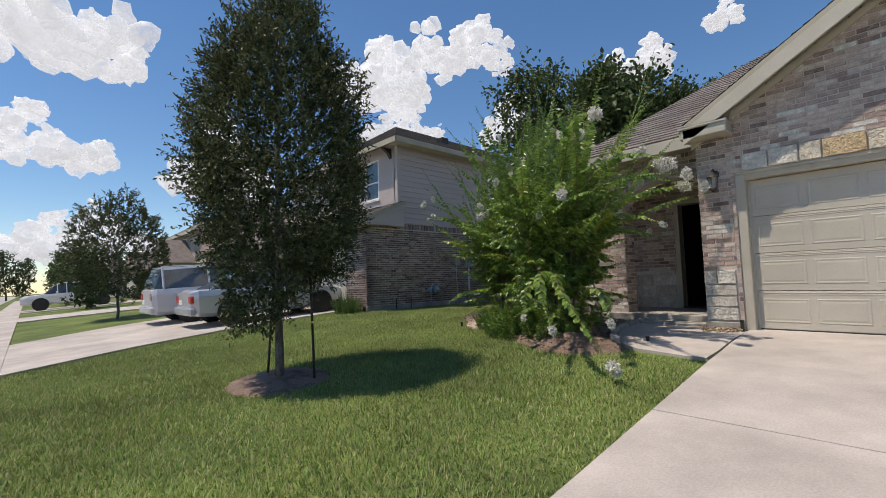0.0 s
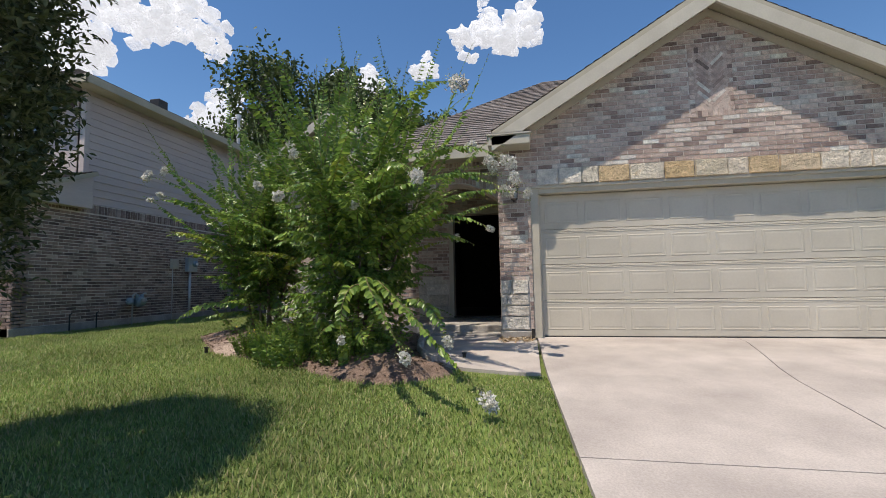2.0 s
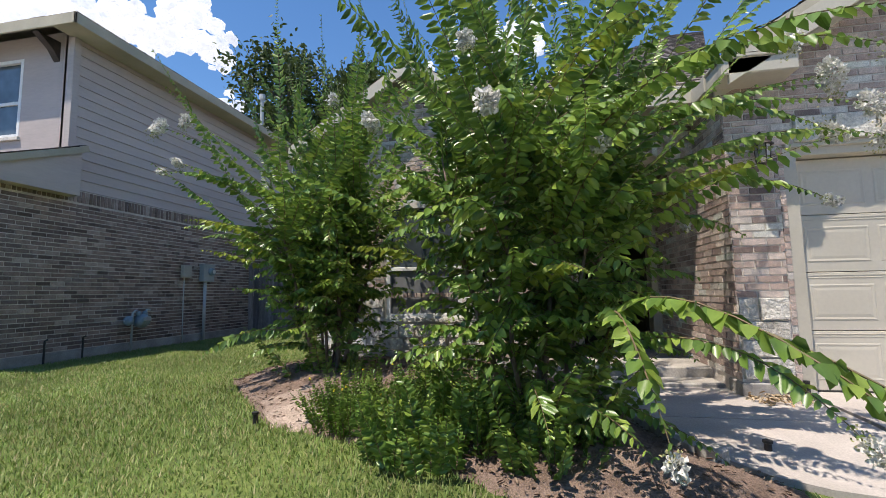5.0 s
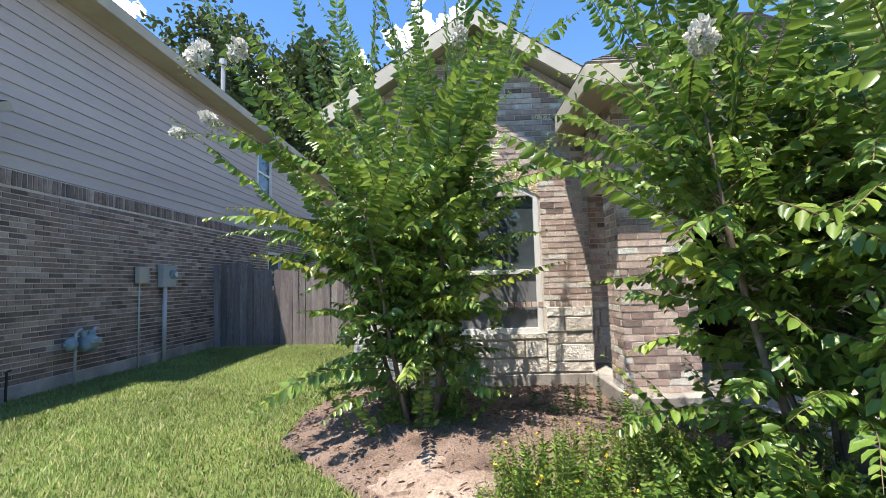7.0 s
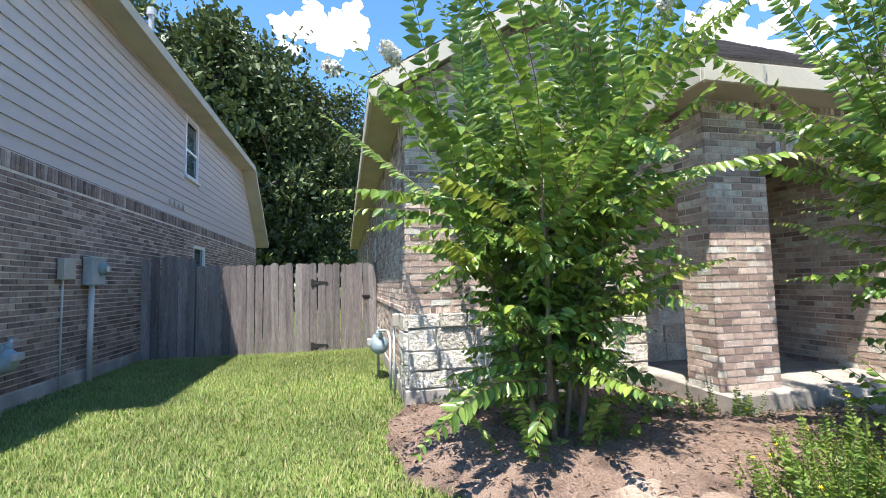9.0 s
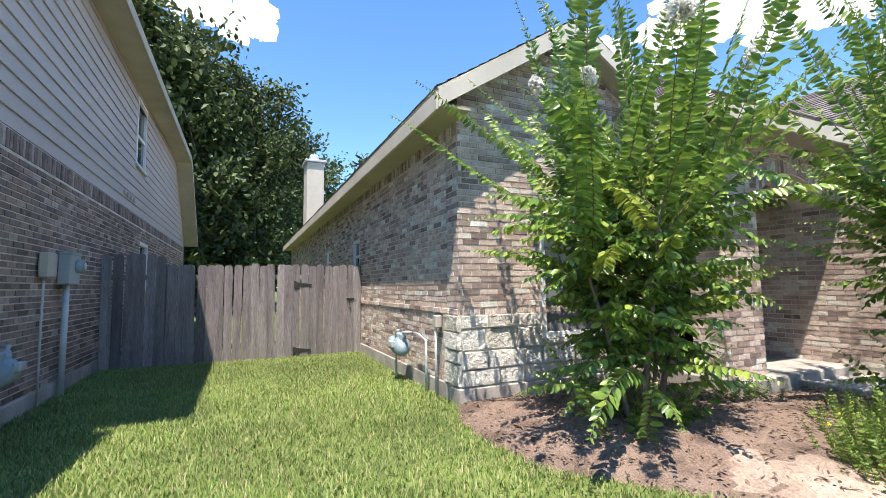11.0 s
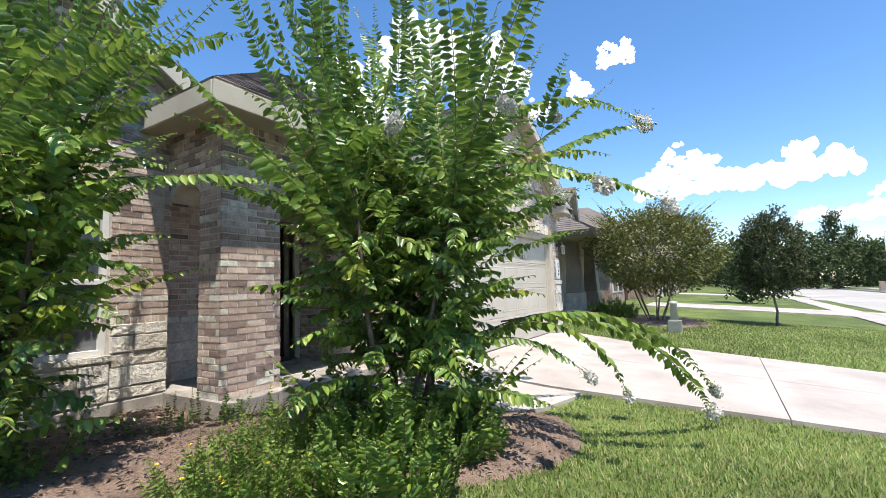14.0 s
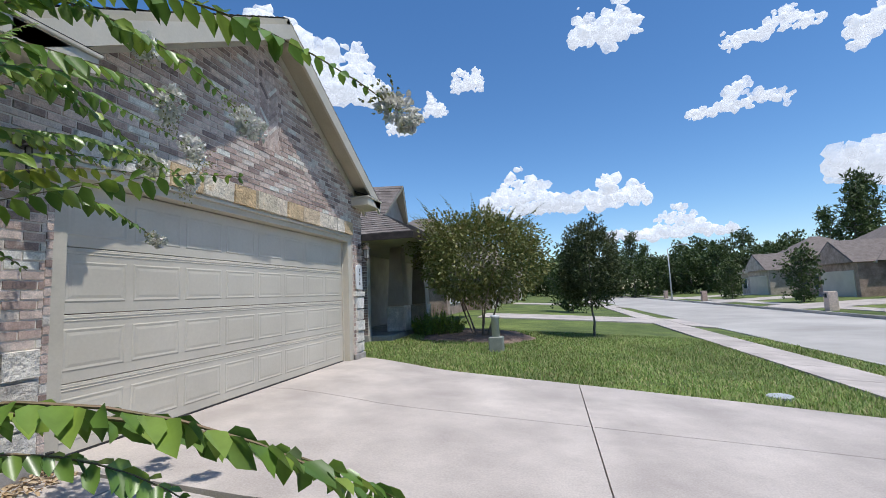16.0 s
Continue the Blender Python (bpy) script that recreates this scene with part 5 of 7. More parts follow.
        shoot(s, (math.cos(a), math.sin(a), 0.3), radius * rs.uniform(0.45, 0.8), rs.uniform(0.6, 1.1), 0.095, 0.15, 0.048, 0)
    for i in range(young):
        s = stem_point(0.45, 1.0)
        a = rs.uniform(0, 6.283)
        shoot(s, (math.cos(a), math.sin(a), 0.6), radius * rs.uniform(0.5, 0.85), 0.7, 0.095, 0.35, 0.048, 0, ybag)
    for start, way, ln, droop, fl in arms:
        pts = shoot(np.array(start), way, ln, droop, 0.125, 0.08, 0.05, 0, bag, 0.006)
        if fl:
            panicle(pts[-1] + unit(pts[-1] - pts[-2]) * fl * 0.4, fl, t, rs, pts[-1] - pts[-2])
    # long single boughs: start, crest, end, flower size
    for p0, p1, p2, fl in boughs:
        k = np.linspace(0, 1, 14)[:, None]
        pts = (1 - k) ** 2 * np.array(p0) + 2 * k * (1 - k) * np.array(p1) + k * k * np.array(p2)
        twigs.tube(pts, np.linspace(0.008, 0.002, 14), 5, caps=False)
        dress(bag, pts, rs, 0.047, 0.105, 0.12)
        if fl:
            panicle(pts[-1], fl, t, rs, pts[-1] - pts[-2])
    # every blossom ends a leafy wand of its own
    for c, size in flowers:
        c = np.array(c)
        p0 = stem_point(0.6, 0.95)
        p1 = (p0 + c) / 2 + np.array([0, 0, 0.25 * np.linalg.norm(c - p0)])
        k = np.linspace(0, 1, 12)[:, None]
        pts = (1 - k) ** 2 * p0 + 2 * k * (1 - k) * p1 + k * k * c
        twigs.tube(pts, np.linspace(0.006, 0.002, 12), 5, caps=False)
        dress(bag, pts, rs, 0.048, 0.1, 0.15, 0.55, 0.25)
    part("twig_mass", twigs, M_TWIG, t, "thin arching twigs", kind="stuff")
    bag.ob("crown", M_MYRTLE, t, "glossy green paired leaves", "stuff")
    ybag.ob("young_leaves", M_MYRTLE_Y, t, "yellow-green young leaves", "stuff")
    for c, size in flowers:
        panicle(c, size, t, rs, (rs.uniform(-0.5, 0.5), rs.uniform(-0.5, 0.5), 0.6))
    return t


BX, BY = -1.25, 2.47
AX, AY = 0.15, 4.77
BZ, AZ = gz(BX) - 0.03, gz(AX) - 0.03


def rel(p, b):
    return tuple(np.array(p) - np.array(b))


B0, A0 = (-0.85, 2.6, gz(-0.85) - 0.03), (0.62, 4.82, gz(0.62) - 0.03)
myrtle("white crape myrtle with arching sprays beside the walk", (BX, BY, BZ), 11, 4.65, 1.6, 2.25, n_core=280, n_out=135, n_side=22, n_wand=62, low=12, n_foot=34,
       flowers=[(rel(p, B0), s) for p, s in (((-1.25, 0.72, 2.28), 0.2), ((-1.15, 0.45, 2.12), 0.17), ((-1.3, 0.95, 2.5), 0.16), ((-1.0, 0.3, 1.95), 0.13),
                                            ((-1.9, 1.5, 2.75), 0.14), ((-2.0, 2.9, 2.35), 0.12), ((-1.6, 3.6, 2.1), 0.12), ((-1.9, 2.2, 1.75), 0.1), ((-0.3, 1.3, 1.5), 0.08))],
       boughs=[tuple(rel(p, B0) for p in row[:3]) + (row[3],) for row in (
           ((-0.95, 2.1, 0.55), (-2.45, 2.2, 1.45), (-3.02, 1.32, 0.26), 0.1),
           ((-1.5, 2.05, 0.85), (-2.6, 1.85, 1.1), (-2.97, 0.66, -0.08), 0.16),
           ((-1.3, 2.1, 0.75), (-2.3, 2.25, 1.1), (-2.5, 2.1, 0.33), 0.07),
           ((-0.95, 2.2, 0.5), (-1.4, 1.5, 0.95), (-2.0, 1.15, 0.25), 0.12),
           ((-1.0, 2.35, 2.1), (-1.9, 1.7, 3.3), (-2.6, 0.9, 2.7), 0.2),
           ((-1.0, 2.3, 1.85), (-2.0, 1.8, 2.45), (-2.8, 1.26, 1.8), 0.15),
           ((-1.0, 2.5, 1.7), (-1.9, 2.7, 2.3), (-2.55, 2.75, 1.75), 0.12),
           ((-0.9, 2.2, 2.0), (-1.3, 1.3, 2.9), (-1.6, 0.5, 2.2), 0.2),
           ((-0.85, 2.2, 1.9), (-0.9, 1.3, 2.6), (-0.95, 0.55, 2.0), 0.17),
           ((-0.9, 2.1, 1.6), (-1.1, 1.3, 1.9), (-1.2, 0.75, 1.5), 0.08),
           ((-0.8, 2.2, 1.4), (-0.7, 1.5, 1.7), (-0.65, 1.0, 1.35), 0.0))])
myrtle("white crape myrtle in front of the bay window", (AX, AY, AZ), 23, 4.45, 1.4, 2.15, n_core=210, n_out=95, n_side=16, n_wand=58, low=9, n_foot=8,
       flowers=[(rel(p, A0), s) for p, s in (((-0.75, 5.9, 2.55), 0.15), ((-0.6, 5.75, 2.65), 0.12), ((-0.3, 6.1, 2.35), 0.1), ((-0.2, 4.4, 2.9), 0.12))],
       arms=[(rel((0.5, 5.0, 1.9), A0), (-0.35, 0.9, 0.55), 1.6, 0.7, 0.07),
             (rel((0.5, 5.0, 1.6), A0), (-0.2, 1.0, 0.2), 1.5, 0.5, 0.0),
             (rel((0.4, 4.6, 1.8), A0), (-0.5, -0.9, 0.35), 1.5, 0.6, 0.0),
             (rel((0.45, 4.95, 0.5), A0), (-0.5, 0.9, 0.3), 1.2, 1.2, 0.0)])


def young_oak(label, base, seed, height, radius, n_twig=4600, leaf=0.055, mat=None, stakes=True, clear=0.72, bark=None, group=""):
    rs = np.random.RandomState(seed)
    t = thing("oak_tree" if stakes else "street_tree", label, "tree", base, group=group)
    g = Geo()
    trunk = np.array([(rs.normal(0, 0.012), rs.normal(0, 0.012), z) for z in np.linspace(-0.1, height * 0.9, 12)])
    g.tube(trunk, np.linspace(0.055, 0.008, 12) * height / 4.6, 9)
    limbs = []
    for i in range(34):
        z = clear + (height * 0.85 - clear) * (i / 34) ** 0.9
        a = i * 2.39996 + rs.uniform(-0.3, 0.3)
        q = (z - clear) / (height - clear)
        ln = radius * (0.75 + 0.4 * math.sin(q * 3.14)) * (1 - 0.65 * q) * rs.uniform(0.8, 1.15)
        pts = arc((0, 0, z), (math.cos(a), math.sin(a), 0.55 + 0.5 * q), ln, 0.1, 6, rs)
        g.tube(pts, np.linspace(0.016, 0.004, 7) * height / 4.6, 5)
        limbs.append(pts)
    part("trunk", g, bark or M_OAKBARK, t, "slender grey trunk with limbs", smooth=True)
    bag = Leaves()
    C, D, S = [], [], []
    cz = (clear + height) / 2
    for i in range(n_twig):
        while True:
            p = rs.uniform(-1, 1, 3)
            if np.linalg.norm(p) < 1:
                break
        rr = np.linalg.norm(p)
        p = p / max(rr, 1e-3) * rr ** 0.45
        zq = p[2]
        wide = 1.1 - 0.1 * zq - 0.1 * max(0, -zq)
        lump = 1 + 0.3 * noise.noise((p[0] * 1.9 + seed, p[1] * 1.9, p[2] * 2.4)) + 0.16 * noise.noise((p[0] * 4.6 + seed, p[1] * 4.6, p[2] * 5.0))
        c = np.array([p[0] * radius * wide * lump, p[1] * radius * wide * lump, cz + p[2] * (height - clear) / 2 * lump])
        d = unit(np.array([p[0], p[1], 0.5 + p[2] * 0.6]) + rs.normal(0, 0.45, 3))
        C.append(c)
        D.append(d)
        S.append(rs.uniform(0.14, 0.36))
    C, D, S = np.array(C), np.array(D), np.array(S)
    m = 14
    for k in range(m):
        s = (k + 0.5) / m
        pos = C + D * (S * s)[:, None]
        d = D * 0.6 + rs.normal(0, 0.6, C.shape)
        L = leaf * rs.uniform(0.7, 1.25, len(C))
        bag.put(*leaf_arrays(pos, d, rs.normal(0, 0.6, C.shape) + [0, 0, 1], L, L * 0.42))
    bag.ob("crown", mat or M_OAK, t, "small narrow grey-green leaves", "stuff")
    return t


OX, OY = -5.32, 4.02
young_oak("young evergreen oak held by two black stakes", (OX, OY, gz(OX)), 3, 4.9, 0.94, n_twig=5400, clear=0.9)
for dx, dy, lean in ((0.28, -0.42, -2), (-0.02, 0.34, 4)):
    s = thing("tree_stake", "black steel tree stake with a yellow mark", "stake", (OX + dx, OY + dy, gz(OX + dx) - 0.15), group="stakes of the oak")
    part("post", Geo().tube([(0, 0, 0), (math.sin(radians(lean)) * 1.5, 0, 1.5)], 0.016, 6), M_IRON, s)
    part("band", Geo().tube([(math.sin(radians(lean)) * 0.85, 0, 0.85), (math.sin(radians(lean)) * 0.88, 0, 0.88)], 0.019, 6), M_YELLOW, s, "yellow paint mark")
young_oak("small dark street oak on a lawn", (-4.9, 21.4, gz(-4.9)), 5, 5.0, 1.5, 1700, 0.1, stakes=False, group="street trees")
young_oak("small dark street oak on a lawn", (-4.9, -11.5, gz(-4.9)), 6, 3.35, 0.68, 1300, 0.08, stakes=False, clear=0.95, group="street trees")
# neighbour's shaggy myrtle clump
rs = np.random.RandomState(9)
t = thing("crape_myrtle", "tawny green crape myrtle clump by the neighbour porch", "tree", (-1.7, -10.2, gz(-1.7)))
g = Geo()
for i in range(7):
    a = i * 0.95
    pts = arc((math.cos(a) * 0.15, math.sin(a) * 0.15, -0.1), (math.cos(a) * 0.4, math.sin(a) * 0.4, 1), 2.3, -0.1, 7, rs)
    g.tube(pts, np.linspace(0.03, 0.01, 8), 6)
part("trunk", g, M_BARK, t, "several smooth tan stems", smooth=True, kind="stuff")
bag = Leaves()
n = 13500
p = unit(rs.normal(0, 1, (n, 3))) * rs.uniform(0.3, 1, (n, 1)) ** 0.5
lump = np.array([1 + 0.28 * noise.noise((q[0] * 2, q[1] * 2, q[2] * 2)) for q in p])[:, None]
pos = p * lump * [1.95, 2.2, 1.4] + [0, 0, 2.3]
bag.put(*leaf_arrays(pos, p + rs.normal(0, 0.7, p.shape), rs.normal(0, 0.6, p.shape) + [0, 0, 1], rs.uniform(0.08, 0.13, n), rs.uniform(0.05, 0.07, n)))
for i in range(56):
    a = i * 2.4
    q = arc((math.cos(a) * 0.8, math.sin(a) * 0.8, 2.4), (math.cos(a) * 0.6, math.sin(a) * 0.6, 1), rs.uniform(1.1, 2.0), 0.75, 7, rs)
    dress(bag, q, rs, 0.05, 0.08)
bag.ob("crown", M_TAWNY, t, "tawny green leaves", "stuff")


def bush(name, label, base, size, n, mat, seed, leaf=0.03, flowers=0):
    """A low loose plant of leafy shoots."""
    rs = np.random.RandomState(seed)
    t = thing(name, label, "shrub", base)
    bag = Leaves()
    g = Geo()
    pos = []
    for i in range(n):
        a = rs.uniform(0, 6.283)
        r = math.sqrt(rs.uniform(0, 1))
        s = np.array([math.cos(a) * r * size[0], math.sin(a) * r * size[1], -0.02])
        h = size[2] * rs.uniform(0.45, 1.05) * (1.05 - 0.45 * r)
        pts = arc(s, (math.cos(a) * 0.35 * r, math.sin(a) * 0.35 * r, 1), h, 0.4, 6, rs)
        g.tube(pts, np.linspace(0.003, 0.001, 7), 3, caps=False)
        dress(bag, pts, rs, 0.022, leaf * rs.uniform(0.8, 1.3), 0.1, 0.55)
        pos.append(pts[-1])
    part("twig_mass", g, M_TWIG, t, kind="stuff")
    bag.ob("leaves", mat, t, "fresh green leaves", "stuff")
    for i in range(flowers):
        c = pos[rs.randint(len(pos))]
        bg = Leaves()
        m = 9
        d = unit(rs.normal(0, 1, (m, 3)) + [0, 0, 0.4])
        bg.put(*leaf_arrays(np.repeat(c[None], m, 0), d, rs.normal(0, 1, (m, 3)), np.full(m, 0.014), np.full(m, 0.009)))
        bg.ob("flower", M_YELLOW, t, "small yellow flower", "stuff")
    return t


bush("weed_clump", "bright green weeds with yellow flowers between the myrtles", (-1.12, 3.88, gz(-1.12)), (0.36, 0.4, 0.6), 210, M_WEED, 31, 0.034, 12)
bush("weed_clump", "green weeds under the crape myrtle", (-0.85, 3.4, gz(-0.85)), (0.42, 0.4, 0.6), 150, M_WEED, 32, 0.034, 5)
bush("shrub", "dark green low shrub under the crape myrtle", (-1.6, 3.15, gz(-1.6)), (0.45, 0.45, 0.75), 120, M_MYRTLE, 33, 0.06)
bush("shrub", "dark green low shrub under the crape myrtle", (-1.6, 2.4, gz(-1.6)), (0.42, 0.42, 0.65), 100, M_MYRTLE, 34, 0.06)
bush("weed_clump", "loose green weeds along the brick column", (0.35, 3.3, gz(0.35)), (0.3, 0.5, 0.5), 60, M_SHRUB, 35, 0.03, 2)
bush("shrub", "leafy suckers at the foot of the myrtle", (0.12, 4.72, gz(0.12)), (0.28, 0.28, 0.55), 40, M_MYRTLE, 36, 0.065)
bush("shrub", "shrub beside the neighbour garage", (-0.55, 10.3, gz(-0.5)), (0.35, 0.45, 0.8), 120, M_SHRUB, 37, 0.04)
bush("shrub", "dark round shrub by the neighbour porch", (-0.3, -10.6, gz(-0.3)), (0.7, 0.7, 0.9), 170, M_MYRTLE, 38, 0.06)

# ---- planting beds ----
BED = [(1.68, 5.7), (1.2, 5.92), (0.62, 5.96), (0.0, 5.88), (-0.48, 5.42), (-0.9, 4.98), (-1.25, 4.62), (-1.4, 4.1), (-1.62, 3.5), (-1.98, 2.85), (-2.38, 2.25), (-2.5, 1.75),
       (-2.36, 1.38), (-2.08, 1.06), (-1.95, 1.02), (-1.73, 1.19), (-1.38, 1.46), (-0.9, 1.66), (-0.3, 1.76), (0.48, 1.8), (0.5, 2.9), (1.68, 2.9)]


def inside(poly, x, y):
    c = np.zeros(np.shape(x), bool)
    for (x0, y0), (x1, y1) in zip(poly, poly[1:] + poly[:1]):
        hit = ((y0 > y) != (y1 > y)) & (x < (x1 - x0) * (y - y0) / (y1 - y0 + 1e-12) + x0)
        c ^= hit
    return c


def edge_distance(poly, x, y):
    d = np.full(np.shape(x), 9.0)
    for (x0, y0), (x1, y1) in zip(poly, poly[1:] + poly[:1]):
        ex, ey = x1 - x0, y1 - y0
        t = np.clip(((x - x0) * ex + (y - y0) * ey) / (ex * ex + ey * ey), 0, 1)
        d = np.minimum(d, np.hypot(x - x0 - t * ex, y - y0 - t * ey))
    return d


def bed_height(x, y):
    return ground_z(x) + 0.015 + 0.14 * np.clip(edge_distance(BED, x, y) / 0.7, 0, 1)


def mound(name, label, poly, mat, height, step=0.06, seed=1, edge=0.02, base=None):
    """Loose ground heaped inside an outline."""
    xs = np.arange(min(p[0] for p in poly), max(p[0] for p in poly) + step, step)
    ys = np.arange(min(p[1] for p in poly), max(p[1] for p in poly) + step, step)
    X, Y = np.meshgrid(xs, ys, indexing="ij")
    ins = inside(poly, X, Y)
    D = edge_distance(poly, X, Y)
    N = np.array([[noise.noise((x * 5, y * 5, seed)) * 0.014 + noise.noise((x * 14, y * 14, seed)) * 0.01 for y in ys] for x in xs])
    Z = (ground_z(X) if base is None else base(X, Y)) + np.where(ins, 0.012 + height * np.clip(D / 0.6, 0, 1) + N, -0.05)
    k = len(ys)
    ok = ins[:-1, :-1] | ins[1:, :-1] | ins[:-1, 1:] | ins[1:, 1:]
    I, J = np.nonzero(ok)
    f = np.stack([I * k + J, (I + 1) * k + J, (I + 1) * k + J + 1, I * k + J + 1], 1)
    v = np.stack([X, Y, Z], -1).reshape(-1, 3)
    return tagged(new(name, raw_mesh(name, v, f, mat, True)), label, "garden bed", kind="structure")


mound("garden_bed", "brown mulch planting bed in front of the house", BED, M_MULCH, 0.14)
SANDY = [(-0.45, 4.5), (-0.55, 4.85), (-0.75, 5.05), (-1.0, 4.85), (-1.28, 4.55), (-1.36, 4.15), (-1.1, 4.05), (-0.85, 4.2)]
mound("sandy_patch", "bare pale sandy soil at the edge of the bed", SANDY, M_SAND, 0.012, seed=4, base=lambda x, y: bed_height(x, y) + 0.0)
ring = [(OX + 0.62 * math.cos(a), OY + 0.7 * math.sin(a)) for a in np.linspace(0, 6.283, 15)[:-1]]
mound("tree_ring", "ring of brown mulch around the oak trunk", ring, M_MULCH, 0.06, seed=5)
mound("neighbour_bed", "dark mulch bed under the neighbour myrtle", [(-0.2, -8.9), (-2.6, -8.7), (-3.3, -10.2), (-2.6, -12.2), (0.1, -13)], M_MULCH, 0.06, 0.15, seed=6)
# bark chips and twigs on the beds
rs = np.random.RandomState(12)
n = 5200
x, y = rs.uniform(-2.4, 1.75, n), rs.uniform(1.1, 6.0, n)
k = inside(BED, x, y)
x, y = x[k], y[k]
a = rs.uniform(0, 6.283, len(x))
d = np.stack([np.cos(a), np.sin(a), rs.normal(0, 0.25, len(x))], 1)
pos = np.stack([x, y, bed_height(x, y) + 0.008 + rs.uniform(-0.004, 0.012, len(x))], 1)
bag = Leaves()
bag.put(*leaf_arrays(pos, d, rs.normal(0, 0.4, d.shape) + [0, 0, 1], rs.uniform(0.02, 0.07, len(x)), rs.uniform(0.008, 0.022, len(x)), 0.3))
tagged(bag.ob("bark_chips", M_CHIP, None), "brown bark chips and dry leaves on the bed", "mulch", kind="stuff")
n = 160
x, y = rs.uniform(-0.5, -0.2, n), rs.uniform(0.12, 0.62, n)
a = rs.uniform(0, 6.283, n)
d = np.stack([np.cos(a), np.sin(a), rs.normal(0.1, 0.3, n)], 1)
bag = Leaves()
bag.put(*leaf_arrays(np.stack([x, y, np.array([drive_z(min(q, -0.4)) for q in x]) + rs.uniform(-0.005, 0.03, n)], 1), d, rs.normal(0, 0.5, d.shape) + [0, 0, 1], rs.uniform(0.03, 0.07, n), rs.uniform(0.015, 0.03, n), 0.4))
tagged(bag.ob("dry_leaves", surface("dry_leaf", [(0.3, 0.2, 0.1), (0.42, 0.32, 0.2), (0.5, 0.42, 0.32)], 0.8, 30, 0.2, 4, 0.2, 0.0, pick="island"), None), "small heap of dry tan leaves against the pier", "leaves", kind="stuff")
# edging stones along the walk
rnd = random.Random(4)
edging = thing("bed_edging", "rough grey edging stones along the entry walk", "edging", kind="structure")
xx = -1.62
while xx < 0.66:
    ln = rnd.uniform(0.13, 0.22)
    yy = WALK_L(xx + ln / 2) + 0.07
    slope = math.degrees(math.atan2(WALK_L(xx + ln) - WALK_L(xx), ln))
    ob = part("stone", Geo().cbox(-ln / 2, ln / 2, -0.05, 0.05, -0.05, 0.085, 0.018, 0.01, rnd), M_EDGING, edging)
    ob.matrix_basis = pose(xx + ln / 2, yy, gz(xx) + 0.02, rnd.uniform(-4, 4), rnd.uniform(-4, 4), slope)
    xx += (ln + 0.012) * math.cos(radians(slope))


# ---- grass ----
def lawn(name, x0, x1, y0, y1, per_m2, seed, skip, tall=(0.028, 0.058), width=0.0038):
    rs = np.random.RandomState(seed)
    n = int((x1 - x0) * (y1 - y0) * per_m2)
    x, y = rs.uniform(x0, x1, n), rs.uniform(y0, y1, n)
    k = ~skip(x, y)
    x, y = x[k], y[k]
    n = len(x)
    patch = np.array([noise.noise((a * 0.9, b * 0.9, 3.3)) for a, b in zip(np.round(x, 1), np.round(y, 1))])
    h = rs.uniform(*tall, n) * (1 + 0.35 * patch)
    a = rs.uniform(0, 6.283, n)
    lean = rs.uniform(0.1, 0.75, n)
    w = width * rs.uniform(0.7, 1.4, n)
    base = np.stack([x, y, ground_z(x) - 0.016], 1)
    side = np.stack([-np.sin(a), np.cos(a), np.zeros(n)], 1) * w[:, None]
    way = np.stack([np.cos(a) * lean, np.sin(a) * lean, np.ones(n)], 1)
    mid_ = base + way * (h * 0.55)[:, None]
    tip = base + way * h[:, None] + np.stack([np.cos(a), np.sin(a), -0.3 * np.ones(n)], 1) * (h * lean * 0.45)[:, None]
    v = np.stack([base - side, base + side, mid_ + side * 0.8, tip, mid_ - side * 0.8], 1).reshape(-1, 3)
    k = np.arange(n)[:, None] * 5
    f = np.concatenate([k + [[0, 1, 2]], k + [[0, 2, 4]], k + [[4, 2, 3]]], 1).reshape(-1, 3)
    return tagged(new(name, raw_mesh(name, v, f, M_GRASS)), "mown green lawn grass", "grass", kind="stuff")


DL, DR = np.vectorize(DRIVE_L), np.vectorize(DRIVE_R)
WL = np.vectorize(WALK_L)


def no_grass(x, y):
    s = inside([(p[0], p[1]) for p in BED], x, y) & (edge_distance(BED, x, y) > 0.03)
    s |= (y < DL(x)) & (y > DR(x)) & (x < 0.2)
    s |= (x > -2.07) & (x < 0.8) & (y < WL(x) + 0.12) & (y > -1)
    s |= (np.hypot((x - OX) / 0.6, (y - OY) / 0.68) < 1)
    s |= (x > 1.66) & (y < 5.69) & (y > -5.46)
    s |= (x > -0.2) & (y < 5.6) & (y > -5.46)
    s |= (x > -0.22) & (y > 9.8)
    near = np.vectorize(lerp([(-9, 8.4), (-7.7, 9.0), (-5, 10.4), (-0.2, 11.0)]))(x)
    s |= (y > near) & (x < -0.2)
    return s


lawn("lawn_grass", -7.98, -0.9, -0.4, 8.2, 2800, 1, no_grass)
lawn("lawn_grass", -0.9, 5.98, 5.5, 9.82, 2800, 2, no_grass)
lawn("lawn_grass", -0.9, 0.6, 4.9, 5.5, 3400, 8, no_grass)
lawn("lawn_grass", -7.98, -0.2, 8.2, 11.0, 1500, 3, no_grass)
lawn("lawn_grass", -7.98, 1.0, -12.5, -3.3, 900, 4, lambda x, y: no_grass(x, y) | ((x > 0.4) & (y < -8.5)) | inside([(-0.2, -8.9), (-2.6, -8.7), (-3.3, -10.2), (-2.6, -12.2), (0.1, -13)], x, y), (0.04, 0.08), 0.007)
lawn("lawn_grass", -10.3, -9.27, -14, 10, 450, 5, lambda x, y: ((y < 1.0) & (y > -4.3)) | (y > 7.4), (0.04, 0.08), 0.009)


